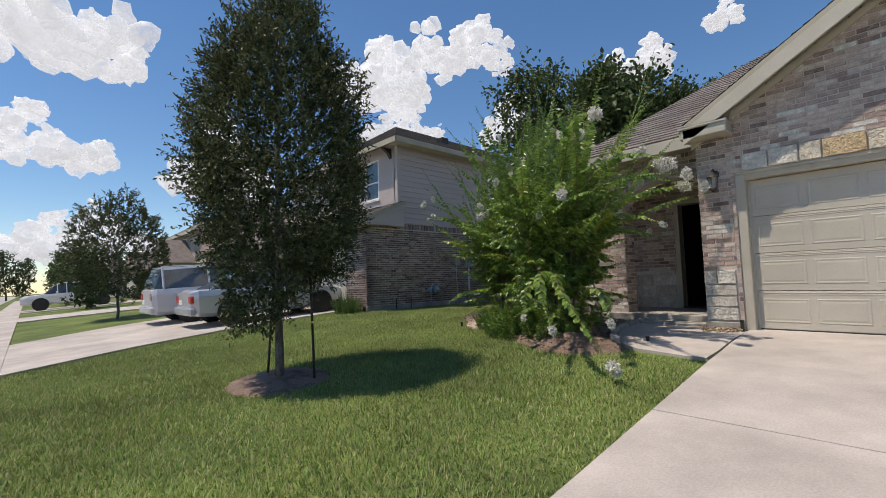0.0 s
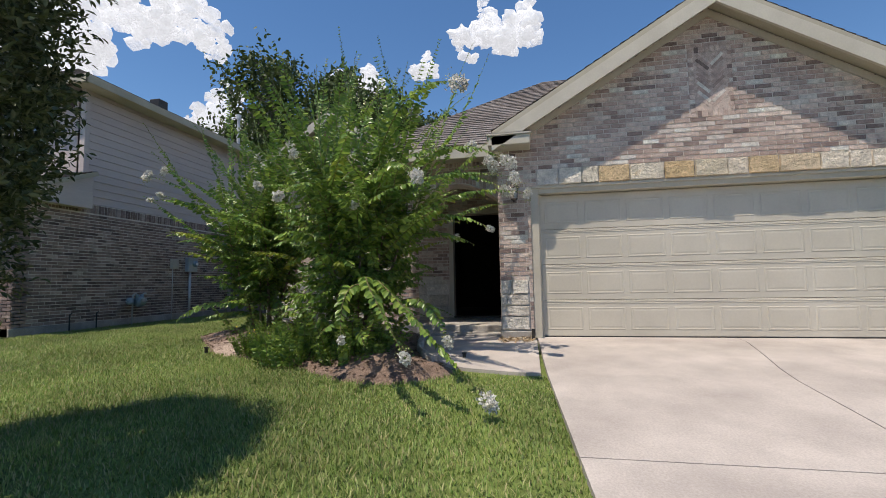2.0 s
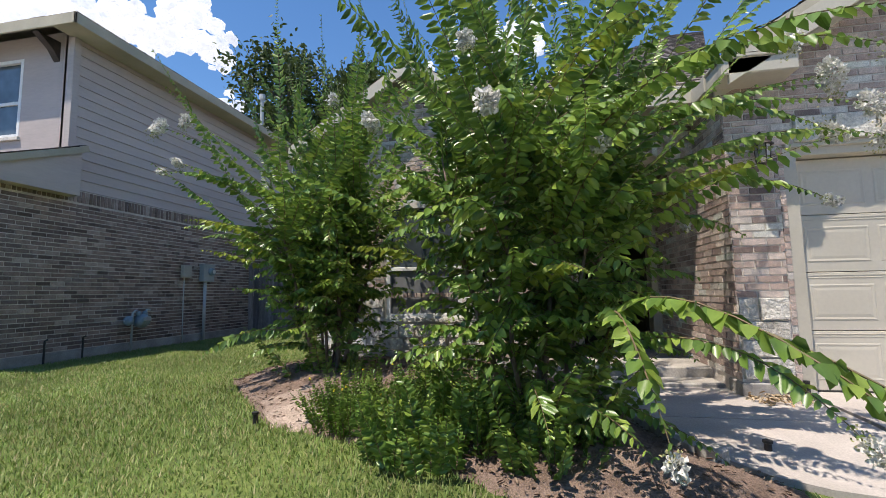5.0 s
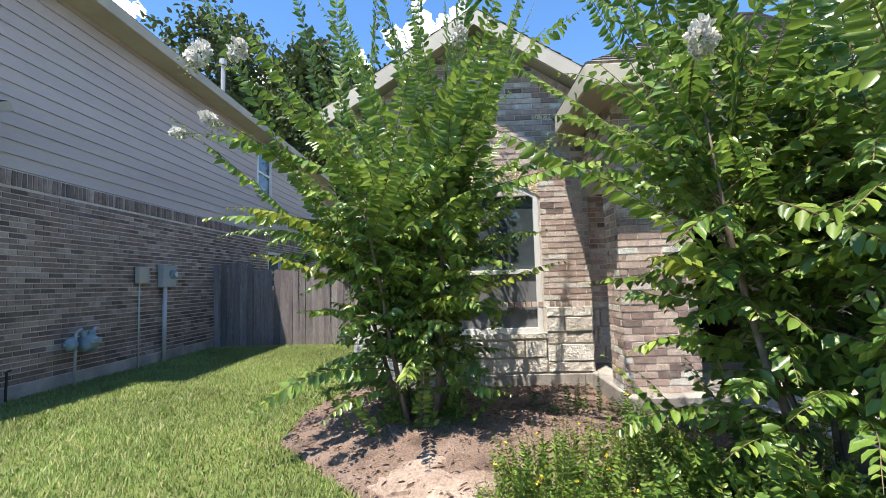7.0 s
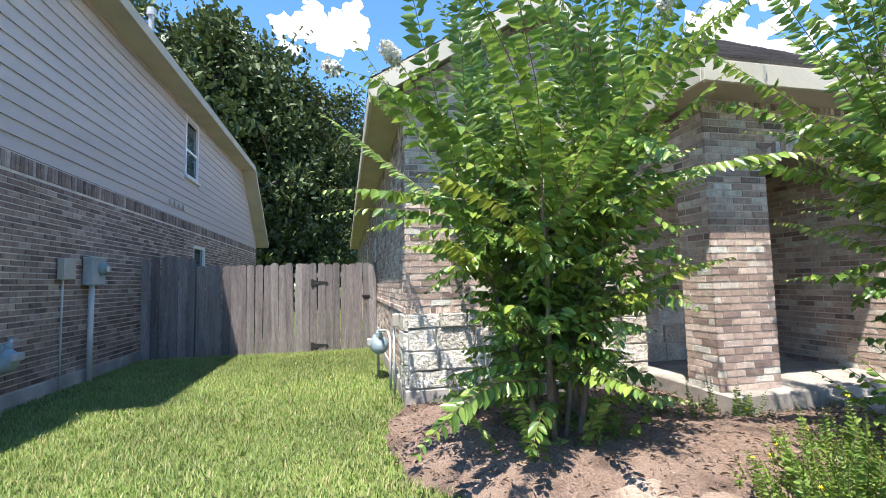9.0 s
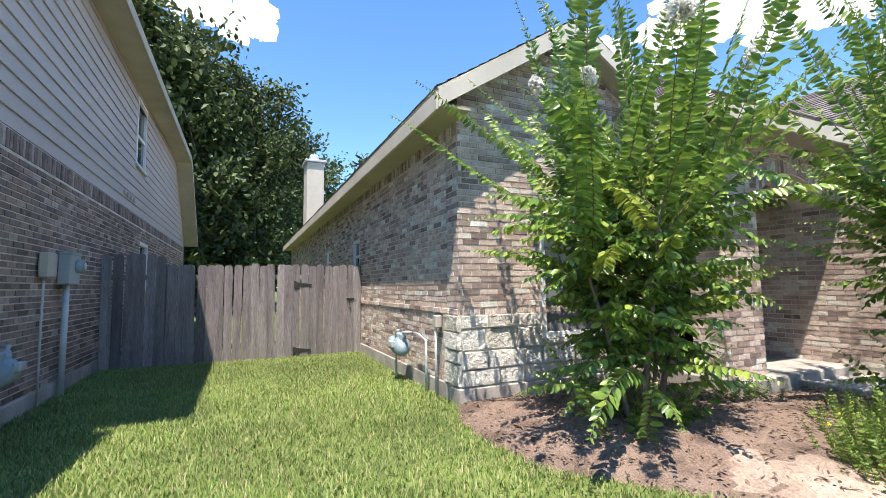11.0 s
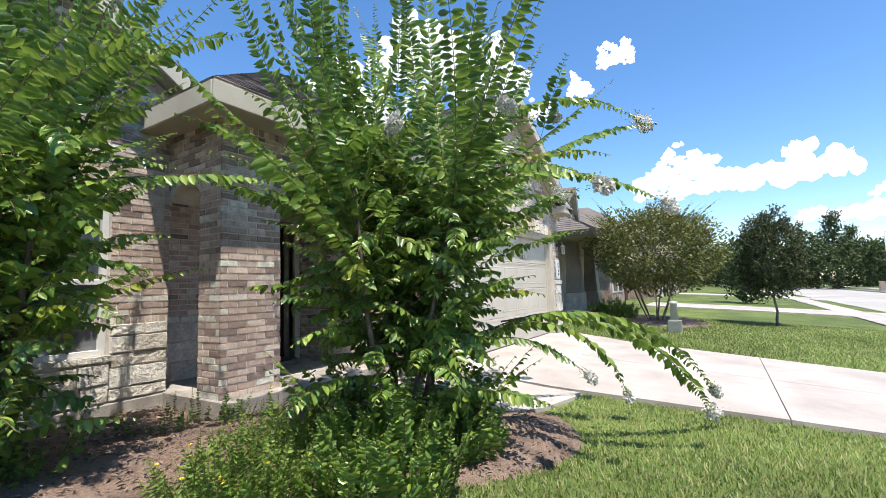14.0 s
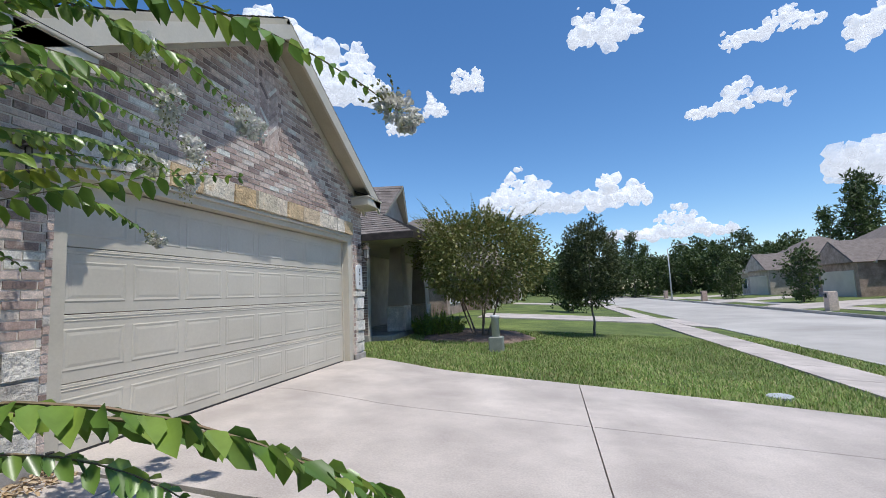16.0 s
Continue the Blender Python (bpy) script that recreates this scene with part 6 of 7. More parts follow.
# ---- woods and far trees ----
def big_tree(name, label, seed, height, radius, clear, clumps=208, leaf=0.62, pine=False, mat=None, per=8):
    rs = np.random.RandomState(seed)
    t = thing(name, label, "tree", (0, 0, 0), group="far trees")
    g = Geo()
    trunk = arc((0, 0, -0.3), (0.03, 0.02, 1), height * 0.93, 0, 9, rs)
    g.tube(trunk, np.linspace(height * 0.017, 0.03, 10), 8)
    C = []
    nl = 26
    for i in range(nl):
        q = i / nl
        z = clear + (height * 0.92 - clear) * q
        a = i * 2.39996
        wide = (1 - 0.75 * q) if pine else (0.65 + 0.6 * math.sin(min(1, q * 1.15) * 2.7)) * (1 - 0.35 * q)
        ln = radius * wide * rs.uniform(0.75, 1.15)
        k = z / (height * 0.93) * 9
        j = min(int(k), 8)
        s = trunk[j] + (trunk[j + 1] - trunk[j]) * (k - j)
        pts = arc(s, (math.cos(a), math.sin(a), 0.15 if pine else 0.6), ln, 0.0 if pine else 0.15, 5, rs)
        g.tube(pts, np.linspace(0.09, 0.02, 6) * height / 14, 5)
        for c in range(clumps // nl):
            u = rs.uniform(0.3, 1.05) * 5
            b = min(int(u), 4)
            C.append(pts[b] + (pts[b + 1] - pts[b]) * (u - b) + rs.normal(0, 0.32 * radius / 3, 3))
    part("trunk", g, M_OAKBARK, t, "tall grey trunk with limbs", smooth=True)
    C = np.array(C)
    m = per
    pos = np.repeat(C, m, 0) + rs.normal(0, 0.3 * radius / 3, (len(C) * m, 3))
    d = rs.normal(0, 1, pos.shape) + [0, 0, 0.3]
    bag = Leaves()
    L = leaf * rs.uniform(0.6, 1.3, len(pos))
    bag.put(*leaf_arrays(pos, d, rs.normal(0, 0.7, pos.shape) + [0, 0, 1], L, L * (0.3 if pine else 0.6)))
    bag.ob("crown", mat or M_FOREST, t, "clumps of green leaves", "stuff")
    return t


kinds = [big_tree("forest_tree", "tall broadleaf tree of the woods behind the houses", 41, 13.5, 3.6, 1.2),
         big_tree("forest_tree", "tall broadleaf tree of the woods behind the houses", 42, 15.0, 4.0, 2.5),
         big_tree("pine_tree", "tall dark pine of the woods behind the houses", 43, 16.5, 3.2, 5.0, 208, 0.75, True),
         big_tree("forest_tree", "tall broadleaf tree of the woods behind the houses", 44, 10.5, 3.6, 0.4),
         big_tree("forest_tree", "dark leafy tree of the woods behind the fence", 45, 15.0, 3.9, 1.0, 520, 0.34, per=14),
         big_tree("forest_tree", "dark leafy tree of the woods behind the fence", 46, 17.5, 4.0, 2.0, 520, 0.34, per=14)]
rnd = random.Random(21)
spots = [(23, 11.5, 0, 1.0), (25, 8.2, 1, 0.92), (24, 14.8, 3, 1.1), (28, 5.2, 0, 0.85), (29, 12, 1, 1.0), (22.5, 17.5, 3, 1.0), (31, 9, 3, 1.2), (27, 16.5, 0, 0.95),
         (21.5, 9.6, 3, 0.8), (26, 20.5, 1, 0.95), (33, 2.5, 3, 0.9), (36, 7.0, 1, 0.95), (37, 3.5, 0, 1.05), (45, -3.5, 2, 1.05), (44, -28, 2, 1.0), (40, -36, 1, 1.0), (23.5, 7.2, 3, 0.7)]
for i in range(30):
    a = radians(-84 - i * 1.6 + rnd.uniform(-0.6, 0.6))
    r = rnd.uniform(95, 125)
    spots.append((math.cos(a) * r, math.sin(a) * r, rnd.choice((0, 1, 3, 3, 3, 2)), rnd.uniform(0.75, 1.05)))
for i in range(26):
    a = radians(-88 - i * 1.3 + rnd.uniform(-0.3, 0.3))
    r = rnd.uniform(84, 94)
    spots.append((math.cos(a) * r, math.sin(a) * r, 3, rnd.uniform(0.55, 0.8)))
spots += [(-44, -66, 2, 1.05), (-41, -63, 2, 0.9), (-62, -60, 2, 0.9), (-66, -56, 1, 0.95), (-70, -48, 2, 1.05), (-58, -64, 0, 0.8), (-52, -66, 1, 0.8)]
for i in range(22):
    a = radians(80 + i * 1.45 + rnd.uniform(-0.5, 0.5))
    r = rnd.uniform(125, 150)
    spots.append((math.cos(a) * r, math.sin(a) * r, rnd.choice((0, 1, 3, 2)), rnd.uniform(0.6, 0.85)))
for j, (x, y, k, s) in enumerate(spots):
    if j < 17 and k != 2:
        k, s = 4 + j % 2, s * (0.9 if y < 9.3 else 1.08)
    m = pose(x, y, gz(x) - 0.1, 0, 0, rnd.uniform(0, 360)) @ Matrix.Scale(s, 4)
    o = copy_thing(kinds[k], m)
    o.scale = (s, s, s)
for o, p in zip(kinds, ((30, 24, 0), (34, 18, 0), (48, 12, 0), (42, 13, 0), (20.5, 13, 0), (33, 13.5, 0))):
    o.location = p


# ---- clouds ----
def cloud(az, el, w, h, seed, far=1500.0):
    rs = np.random.RandomState(seed)
    az, el = radians(az), radians(el)
    c = np.array([math.cos(az) * math.cos(el), math.sin(az) * math.cos(el), math.sin(el)]) * far
    right = np.array([math.sin(az), -math.cos(az), 0])
    back = np.array([math.cos(az), math.sin(az), 0])
    W, H = far * math.tan(radians(w)) / 2, far * math.tan(radians(h))
    bm = bmesh.new()
    n = int(60 + w * 7)
    for i in range(n):
        u = rs.uniform(-1, 1)
        prof = (1 - u * u) ** 0.6 * (0.6 + 0.4 * math.sin(u * 5 + seed)) 
        z = rs.uniform(0, 1) ** 1.2 * max(0.12, prof)
        r = H * rs.uniform(0.03, 0.15) * (1.15 - 0.45 * abs(u)) * (1.1 - 0.4 * z)
        p = c + right * u * W + np.array([0, 0, 1.0]) * (z - 0.4) * H + back * rs.normal(0, 0.25 * H)
        m = Matrix.Translation(p) @ Matrix.Diagonal((r * 1.25, r * 1.25, r * 0.9, 1))
        bmesh.ops.create_icosphere(bm, subdivisions=2, radius=1.0, matrix=m)
    s1, s2 = 1 / (H * 0.16), 1 / (H * 0.05)
    for v in bm.verts:
        q = v.co
        k = noise.noise(q * s1) * 0.11 * H + noise.noise(q * s2) * 0.045 * H
        d = noise.noise_vector(q * s1 * 1.7)
        v.co = q + Vector((d.x, d.y, d.z)) * H * 0.06 + v.normal * k if v.normal.length > 0 else q
    g = bpy.data.meshes.new("cloud")
    bm.to_mesh(g)
    bm.free()
    g.materials.append(M_CLOUD)
    g.shade_smooth()
    return tagged(new("cloud", g), "white cumulus cloud in a blue sky", "cloud", kind="structure")


for i, (az, el, w, h) in enumerate([(44, 29, 11, 6), (55, 26, 11, 8), (52, 20, 10, 5), (90, 15, 11, 6), (91, 26, 17, 9), (93, 6.5, 24, 7), (22, 25, 7, 4.5), (13, 27, 3, 3),
                                    (74, 15, 9, 9), (-46, 23, 15, 9), (36, 20, 10, 6), (-92, 12.5, 19, 5.5), (-99, 30.5, 7, 4.5), (-115.5, 25.5, 8, 2.5), (-112, 19.5, 9, 2.8),
                                    (-128, 13.5, 16, 9), (-76.5, 24, 2.6, 2.6), (-81, 27, 3.6, 3), (-72, 22, 3.4, 2.6), (-65, 27, 9, 6), (-104, 7, 13, 3.5), (-126, 23.5, 8, 4),
                                    (-57, 30, 12, 8), (3, 31, 9, 6), (84, 33, 8, 4), (100, 14, 8, 5)]):
    cloud(az, el, w, h, 100 + i)


# ---- meters, lamps and small fixtures ----
def wall_lamp(place, facing_x=-1):
    t = thing("wall_lamp", "dark bronze coach lantern on the brick pier", "lamp", place, group="garage lanterns")
    part("back_plate", Geo().lathe([(0.0, 0.0), (0.055, 0.0), (0.055, 0.012), (0.03, 0.025), (0.0, 0.025)], (0, 0, 0), 14, "x").move(Matrix.Scale(-1, 4, (1, 0, 0))), M_BRONZE, t, smooth=True)
    part("arm", Geo().tube([(-0.01, 0, 0.0), (-0.06, 0, 0.05), (-0.12, 0, 0.06), (-0.15, 0, 0.03), (-0.15, 0, 0.0)], 0.009, 7), M_BRONZE, t, smooth=True)
    part("cap", Geo().lathe([(0.012, 0.01), (0.03, -0.01), (0.085, -0.06), (0.09, -0.07), (0.0, -0.07)], (-0.15, 0, 0), 12), M_BRONZE, t)
    part("glass", Geo().lathe([(0.062, -0.07), (0.05, -0.23), (0.0, -0.23)], (-0.15, 0, 0), 6), surface("lantern_glass", [(0.32, 0.31, 0.28), (0.38, 0.37, 0.33)], 0.1, 20, 0.1, 3, 0.1, 0.0, spec=0.8), t)
    for k in range(6):
        a = k * math.pi / 3
        part("bar", Geo().tube([(-0.15 + 0.064 * math.cos(a), 0.064 * math.sin(a), -0.07), (-0.15 + 0.052 * math.cos(a), 0.052 * math.sin(a), -0.235)], 0.005, 5), M_BRONZE, t)
    part("base", Geo().lathe([(0.0, -0.23), (0.056, -0.23), (0.05, -0.25), (0.015, -0.265), (0.02, -0.28), (0.0, -0.29)], (-0.15, 0, 0), 10), M_BRONZE, t, smooth=True)
    return t


wall_lamp((-0.165, 0.36, 2.3))
wall_lamp((-0.165, -5.28, 2.1))

s = thing("house_number", "white arched plaque with black house numbers", "sign", (-0.19, -5.19, 1.28))
g = Geo()
n = 10
prof = [(-0.13, 0.0), (0.13, 0.0)] + [(0.13 * math.cos(math.pi * i / n), 0.4 + 0.07 * math.sin(math.pi * i / n)) for i in range(n + 1)]
g.prism(prof, "x", -0.012, 0.012)
part("plate", g, M_SIGNWHITE, s)
for i, ch in enumerate("2430"):
    cu = bpy.data.curves.new("numeral", "FONT")
    cu.body, cu.size, cu.extrude, cu.align_x = ch, 0.085, 0.003, "CENTER"
    o = new("numeral", cu)
    cu.materials.append(M_IRON)
    o.parent = s
    o.matrix_basis = Matrix.Translation((-0.0165, 0.0, 0.33 - i * 0.085)) @ Matrix(((0, 0, -1, 0), (-1, 0, 0, 0), (0, 1, 0, 0), (0, 0, 0, 1)))

m = thing("electric_meter", "grey electric meter box with round dial and conduit", "meter", (4.28, NY - 0.02, 0))
part("box", Geo().cbox(-0.15, 0.2, -0.13, 0.0, 1.27, 1.65, 0.012), M_GREYMETAL, m)
part("lid_lip", Geo().cbox(-0.16, 0.21, -0.14, 0.0, 1.63, 1.665, 0.008), M_GREYMETAL, m)
part("dial", Geo().lathe([(0.0, 0.0), (0.085, 0.0), (0.085, -0.03), (0.075, -0.07), (0.0, -0.08)], (0.07, -0.13, 1.5), 18, "y"), M_BLUEGREY, m, "round glass meter dial", smooth=True)
part("dial_face", Geo().lathe([(0.0, 0.0), (0.045, 0.0), (0.045, -0.004), (0.0, -0.004)], (0.07, -0.212, 1.5), 14, "y"), M_WHITE, m)
part("conduit", Geo().tube([(-0.02, -0.06, 1.27), (-0.02, -0.06, -0.1)], 0.035, 10), M_PVC, m, "pale grey conduit", smooth=True)
m = thing("utility_box", "tan utility box with a thin cable", "box", (3.69, NY - 0.02, 0))
part("box", Geo().cbox(-0.12, 0.12, -0.1, 0.0, 1.34, 1.62, 0.015), M_TANBOX, m)
part("cable", Geo().tube([(-0.03, -0.03, 1.34), (-0.035, -0.03, 0.8), (-0.02, -0.03, -0.08)], 0.012, 7), M_PVC, m, smooth=True)


def gas_meter(label, place, turn, size=1.0):
    m = thing("gas_meter", label, "meter", place, turn)
    part("body", Geo().lathe([(0.0, -0.11), (0.1, -0.1), (0.125, -0.05), (0.125, 0.05), (0.1, 0.1), (0.0, 0.11)], (0.1, 0, 0.5), 16, "x"), M_BLUEGREY, m, "blue-grey meter body", smooth=True)
    part("index", Geo().cbox(0.03, 0.17, -0.155, -0.1, 0.5, 0.58, 0.01), M_GREYMETAL, m)
    part("regulator", Geo().lathe([(0.0, -0.05), (0.075, -0.045), (0.09, -0.01), (0.09, 0.01), (0.075, 0.045), (0.0, 0.05)], (-0.2, -0.02, 0.52), 16, "y"), M_BLUEGREY, m, smooth=True)
    part("pipe", Geo().tube([(-0.1, 0, -0.15), (-0.1, 0, 0.66), (-0.04, 0, 0.7), (0.0, 0, 0.7)], 0.018, 8), M_GREYMETAL, m, smooth=True)
    part("pipe", Geo().tube([(0.2, 0, 0.6), (0.2, 0, 0.7), (0.3, 0.02, 0.7), (0.3, 0.08, 0.7)], 0.018, 8), M_GREYMETAL, m, smooth=True)
    part("pipe", Geo().tube([(-0.3, -0.02, 0.52), (-0.1, -0.01, 0.52)], 0.016, 8), M_GREYMETAL, m, smooth=True)
    for cx in (0.03, 0.17):
        part("collar", Geo().lathe([(0.045, 0.6), (0.045, 0.66), (0.03, 0.68)], (cx, 0, 0), 10), M_BLUEGREY, m)
    return m


gas_meter("blue-grey gas meter with pipes at the neighbour wall", (2.42, NY - 0.16, 0.0), 0)
gas_meter("blue-grey gas meter with pipes at the house corner", (3.2, 5.84, -0.1), 180)
v = thing("backflow_valve", "grey irrigation valve pipes with a plastic cover", "valve", (2.4, 5.74, 0))
part("pipe", Geo().tube([(0, 0.02, -0.1), (0, 0.02, 0.55), (0.25, 0.02, 0.6), (0.4, 0.02, 0.6)], 0.016, 8), M_GREYMETAL, v, smooth=True)
part("pipe", Geo().tube([(-0.25, 0.0, -0.1), (-0.25, 0.0, 0.72)], 0.014, 8), M_GREYMETAL, v, smooth=True)
part("outlet_box", Geo().cbox(-0.3, -0.2, -0.06, 0.02, 0.72, 0.86, 0.01), M_TANBOX, v)
g = thing("brick_vents", "row of small dark vents in the siding", "vent", (7.15, NY - 0.01, 2.95))
for i in range(4):
    part("vent", Geo().cbox(i * 0.26, i * 0.26 + 0.13, -0.03, 0.0, 0, 0.1, 0.008), M_SIDING, g)
d = thing("downspout_stub", "short black drain pipe at the pier", "pipe", (-0.24, 0.14, -0.06))
part("pipe", Geo().tube([(0, 0, 0), (0, 0, 0.2)], 0.025, 8), M_IRON, d)
for p in ((-1.4, 1.0), (-1.25, 4.75)):
    k = thing("sprinkler_head", "small black sprinkler head in the bed", "sprinkler", (p[0], p[1], gz(p[0])), group="sprinklers")
    part("body", Geo().lathe([(0.0, -0.05), (0.022, -0.05), (0.022, 0.08), (0.03, 0.085), (0.03, 0.1), (0.0, 0.105)], (0, 0, 0), 10), M_IRON, k)
for x, y in ((1.5, NY - 0.06), (0.9, NY - 0.06)):
    k = thing("hose_bib", "black hose spigot stub by the neighbour wall", "spigot", (x, y, 0), group="neighbour wall stubs")
    part("pipe", Geo().tube([(0, 0, -0.1), (0, 0, 0.3), (0, -0.05, 0.32)], 0.015, 6), M_IRON, k)
k = thing("pipe_stack", "black utility pipes against a brick wall", "pipe", (2.2, RY + 0.1, -0.1))
part("pipe", Geo().tube([(0, 0, 0), (0, 0, 0.95), (0.12, 0, 1.0)], 0.05, 8).tube([(0.15, 0, 0), (0.15, 0, 0.9)], 0.04, 8), M_IRON, k)

# cleanout post, ground box, street lamp, mailbox row
c = thing("marker_post", "grey utility marker post on a green box", "post", (-2.45, -7.45, gz(-2.45)))
part("box", Geo().cbox(-0.16, 0.16, -0.16, 0.16, -0.05, 0.32, 0.02), surface("green_grey_box", [(0.2, 0.22, 0.19), (0.25, 0.27, 0.23)], 0.6, 30, 0.1, 4, 0.1, 0.1), c, "grey-green pedestal box")
part("post", Geo().lathe([(0.0, 0.3), (0.09, 0.3), (0.085, 0.72), (0.1, 0.73), (0.1, 0.79), (0.0, 0.8)], (0.0, 0.05, 0), 14), M_PVC, c, smooth=True)
c = thing("valve_cover", "grey valve box lid set in the lawn", "lid", (-6.6, -4.4, gz(-6.6)))
part("lid", Geo().lathe([(0.0, -0.05), (0.16, -0.05), (0.16, 0.02), (0.14, 0.03), (0.0, 0.03)], (0, 0, 0), 16), M_GREYMETAL, c)
for p, a in (((-18.9, -60, gz(-18.9)), 0), ((-18.9, 75, gz(-18.9)), 0)):
    l = thing("street_lamp", "grey street lamp with a long arm", "street lamp", p, group="street lamps")
    part("pole", Geo().tube([(0, 0, -0.1), (0, 0, 6.6)], [0.1, 0.06], 8), M_GREYMETAL, l, smooth=True)
    part("arm", Geo().tube([(0, 0, 6.5), (-0.8, 0, 7.0), (-1.8, 0, 7.1)], 0.04, 6), M_GREYMETAL, l, smooth=True)
    part("head", Geo().cbox(-2.4, -1.7, -0.15, 0.15, 7.0, 7.16, 0.04), M_GREYMETAL, l)
for y in (-28, -50, -66):
    b = thing("mailbox", "dark brick mailbox pillar by the curb", "mailbox", (-19.6, y, gz(-19.6)), group="mailboxes")
    part("pillar", Geo().cbox(-0.25, 0.25, -0.25, 0.25, -0.1, 1.1, 0.02), M_BRICK_OB, b)
    part("box", Geo().cbox(-0.05, 0.3, -0.12, 0.12, 0.75, 1.0, 0.03), M_IRON, b)


# ---- vehicles ----
def loft(rings):
    g = Geo()
    n = len(rings[0])
    g.add([p for r in rings for p in r], [(i * n + k, (i + 1) * n + k, (i + 1) * n + (k + 1) % n, i * n + (k + 1) % n) for i in range(len(rings) - 1) for k in range(n)]
          + [tuple(range(n)), tuple(range((len(rings) - 1) * n, len(rings) * n))[::-1]])
    return g


def wheel(parent, x, y, r, side):
    w = part("wheel", Geo().lathe([(r * 0.62, -0.1), (r * 0.95, -0.1), (r, -0.06), (r, 0.06), (r * 0.95, 0.1), (r * 0.62, 0.1)], (0, 0, 0), 24, "y"), M_TYRE, parent, "black tyre", smooth=True)
    w.location = (x, y, r)
    g = Geo().lathe([(r * 0.62, 0.085), (r * 0.6, 0.05), (r * 0.1, 0.06), (r * 0.1, 0.08), (0.0, 0.085)], (0, 0, 0), 24, "y")
    for k in range(7):
        a = k * 2 * math.pi / 7
        g.add([Vector((math.sin(a + q) * rr, d, math.cos(a + q) * rr)) for rr, q, d in ((r * 0.12, -0.35, 0.085), (r * 0.12, 0.35, 0.085), (r * 0.6, 0.1, 0.08), (r * 0.6, -0.1, 0.08))], [(0, 1, 2, 3)])
    g.move(Matrix.Scale(side, 4, (0, 1, 0)))
    part("rim", g, M_RIM, w, "silver alloy rim")


def vehicle(name, label, place, turn, tilt, paint, L, W, body, cabin, wr=0.33, axles=(-1.35, 1.35), rail=False, bed=None):
    """body rows: x, half width, low z, belt z; cabin rows: x, belt half width, roof half width, belt z, roof z."""
    t = thing(name, label, "car", place)
    t.matrix_world = pose(*place, 0, 0, turn) @ Matrix.Rotation(radians(-tilt), 4, "Y")

    def ring(x, w, zl, zb):
        return [(x, -w * 0.8, zl), (x, -w * 0.98, zl + 0.1), (x, -w, zb - 0.18), (x, -w * 0.95, zb - 0.03), (x, -w * 0.8, zb), (x, w * 0.8, zb), (x, w * 0.95, zb - 0.03), (x, w, zb - 0.18), (x, w * 0.98, zl + 0.1), (x, w * 0.8, zl)]

    part("body", loft([ring(*r) for r in body]), paint, t, smooth=False)
    part("cabin_glass", loft([[(x, -wb, zb), (x, -wt, zt), (x, wt, zt), (x, wb, zb)] for x, wb, wt, zb, zt in cabin]), M_GLASS, t, "dark car glass")
    top = [c for c in cabin if c[4] > max(q[4] for q in cabin) - 0.12]
    part("roof", loft([[(x, -wt - 0.03, zt - 0.05), (x, -wt, zt + 0.02), (x, wt, zt + 0.02), (x, wt + 0.03, zt - 0.05)] for x, wb, wt, zb, zt in top]), paint, t)
    for s in (1, -1):
        for c0 in cabin[1:-1]:
            x, wb, wt, zb, zt = c0
            part("pillar", Geo().tube([(x, s * (wb + 0.005), zb), (x, s * (wt + 0.005), zt)], 0.035, 5), paint, t)
        rear, front = body[0], body[-1]
        part("tail_light", Geo().cbox(rear[0] - 0.02, rear[0] + 0.28, s * W * 0.36 - 0.12, s * W * 0.36 + 0.14, rear[3] - 0.32, rear[3] - 0.1, 0.03), M_REDLENS, t, "red tail light")
        part("headlight", Geo().cbox(front[0] - 0.25, front[0] + 0.01, s * W * 0.34 - 0.15, s * W * 0.34 + 0.14, front[3] - 0.22, front[3] - 0.08, 0.03), M_WHITE, t, "clear headlight")
        part("mirror", Geo().cbox(cabin[-2][0] - 0.02, cabin[-2][0] + 0.12, s * (W / 2 + 0.08) - 0.08, s * (W / 2 + 0.08) + 0.08, cabin[-2][3] + 0.02, cabin[-2][3] + 0.16, 0.03), paint, t)
        if rail:
            part("roof_rail", Geo().tube([(cabin[1][0], s * cabin[1][2] * 0.9, cabin[1][4] + 0.07), (cabin[-2][0], s * cabin[-2][2] * 0.9, cabin[-2][4] + 0.06)], 0.02, 6), M_GREYMETAL, t)
        for x in axles:
            wheel(t, x, s * (W / 2 - 0.1), wr, s)
            part("wheel_arch", Geo().lathe([(wr * 1.12, -0.012), (wr * 1.17, 0.0), (wr * 1.12, 0.012)], (x, s * (W / 2 - 0.005), wr), 20, "y"), M_IRON, t)
    part("bumper", Geo().cbox(body[0][0] - 0.08, body[0][0] + 0.1, -W * 0.45, W * 0.45, 0.32, 0.55, 0.05), paint, t)
    part("plate", Geo().cbox(body[0][0] - 0.09, body[0][0] - 0.08, -0.16, 0.16, 0.62, 0.76, 0.003), M_WHITE, t, "white number plate")
    if bed:
        a, b, z = bed
        part("bed_floor", Geo().box(a, b, -W * 0.4, W * 0.4, z + 0.005, z + 0.02), M_IRON, t)
    return t


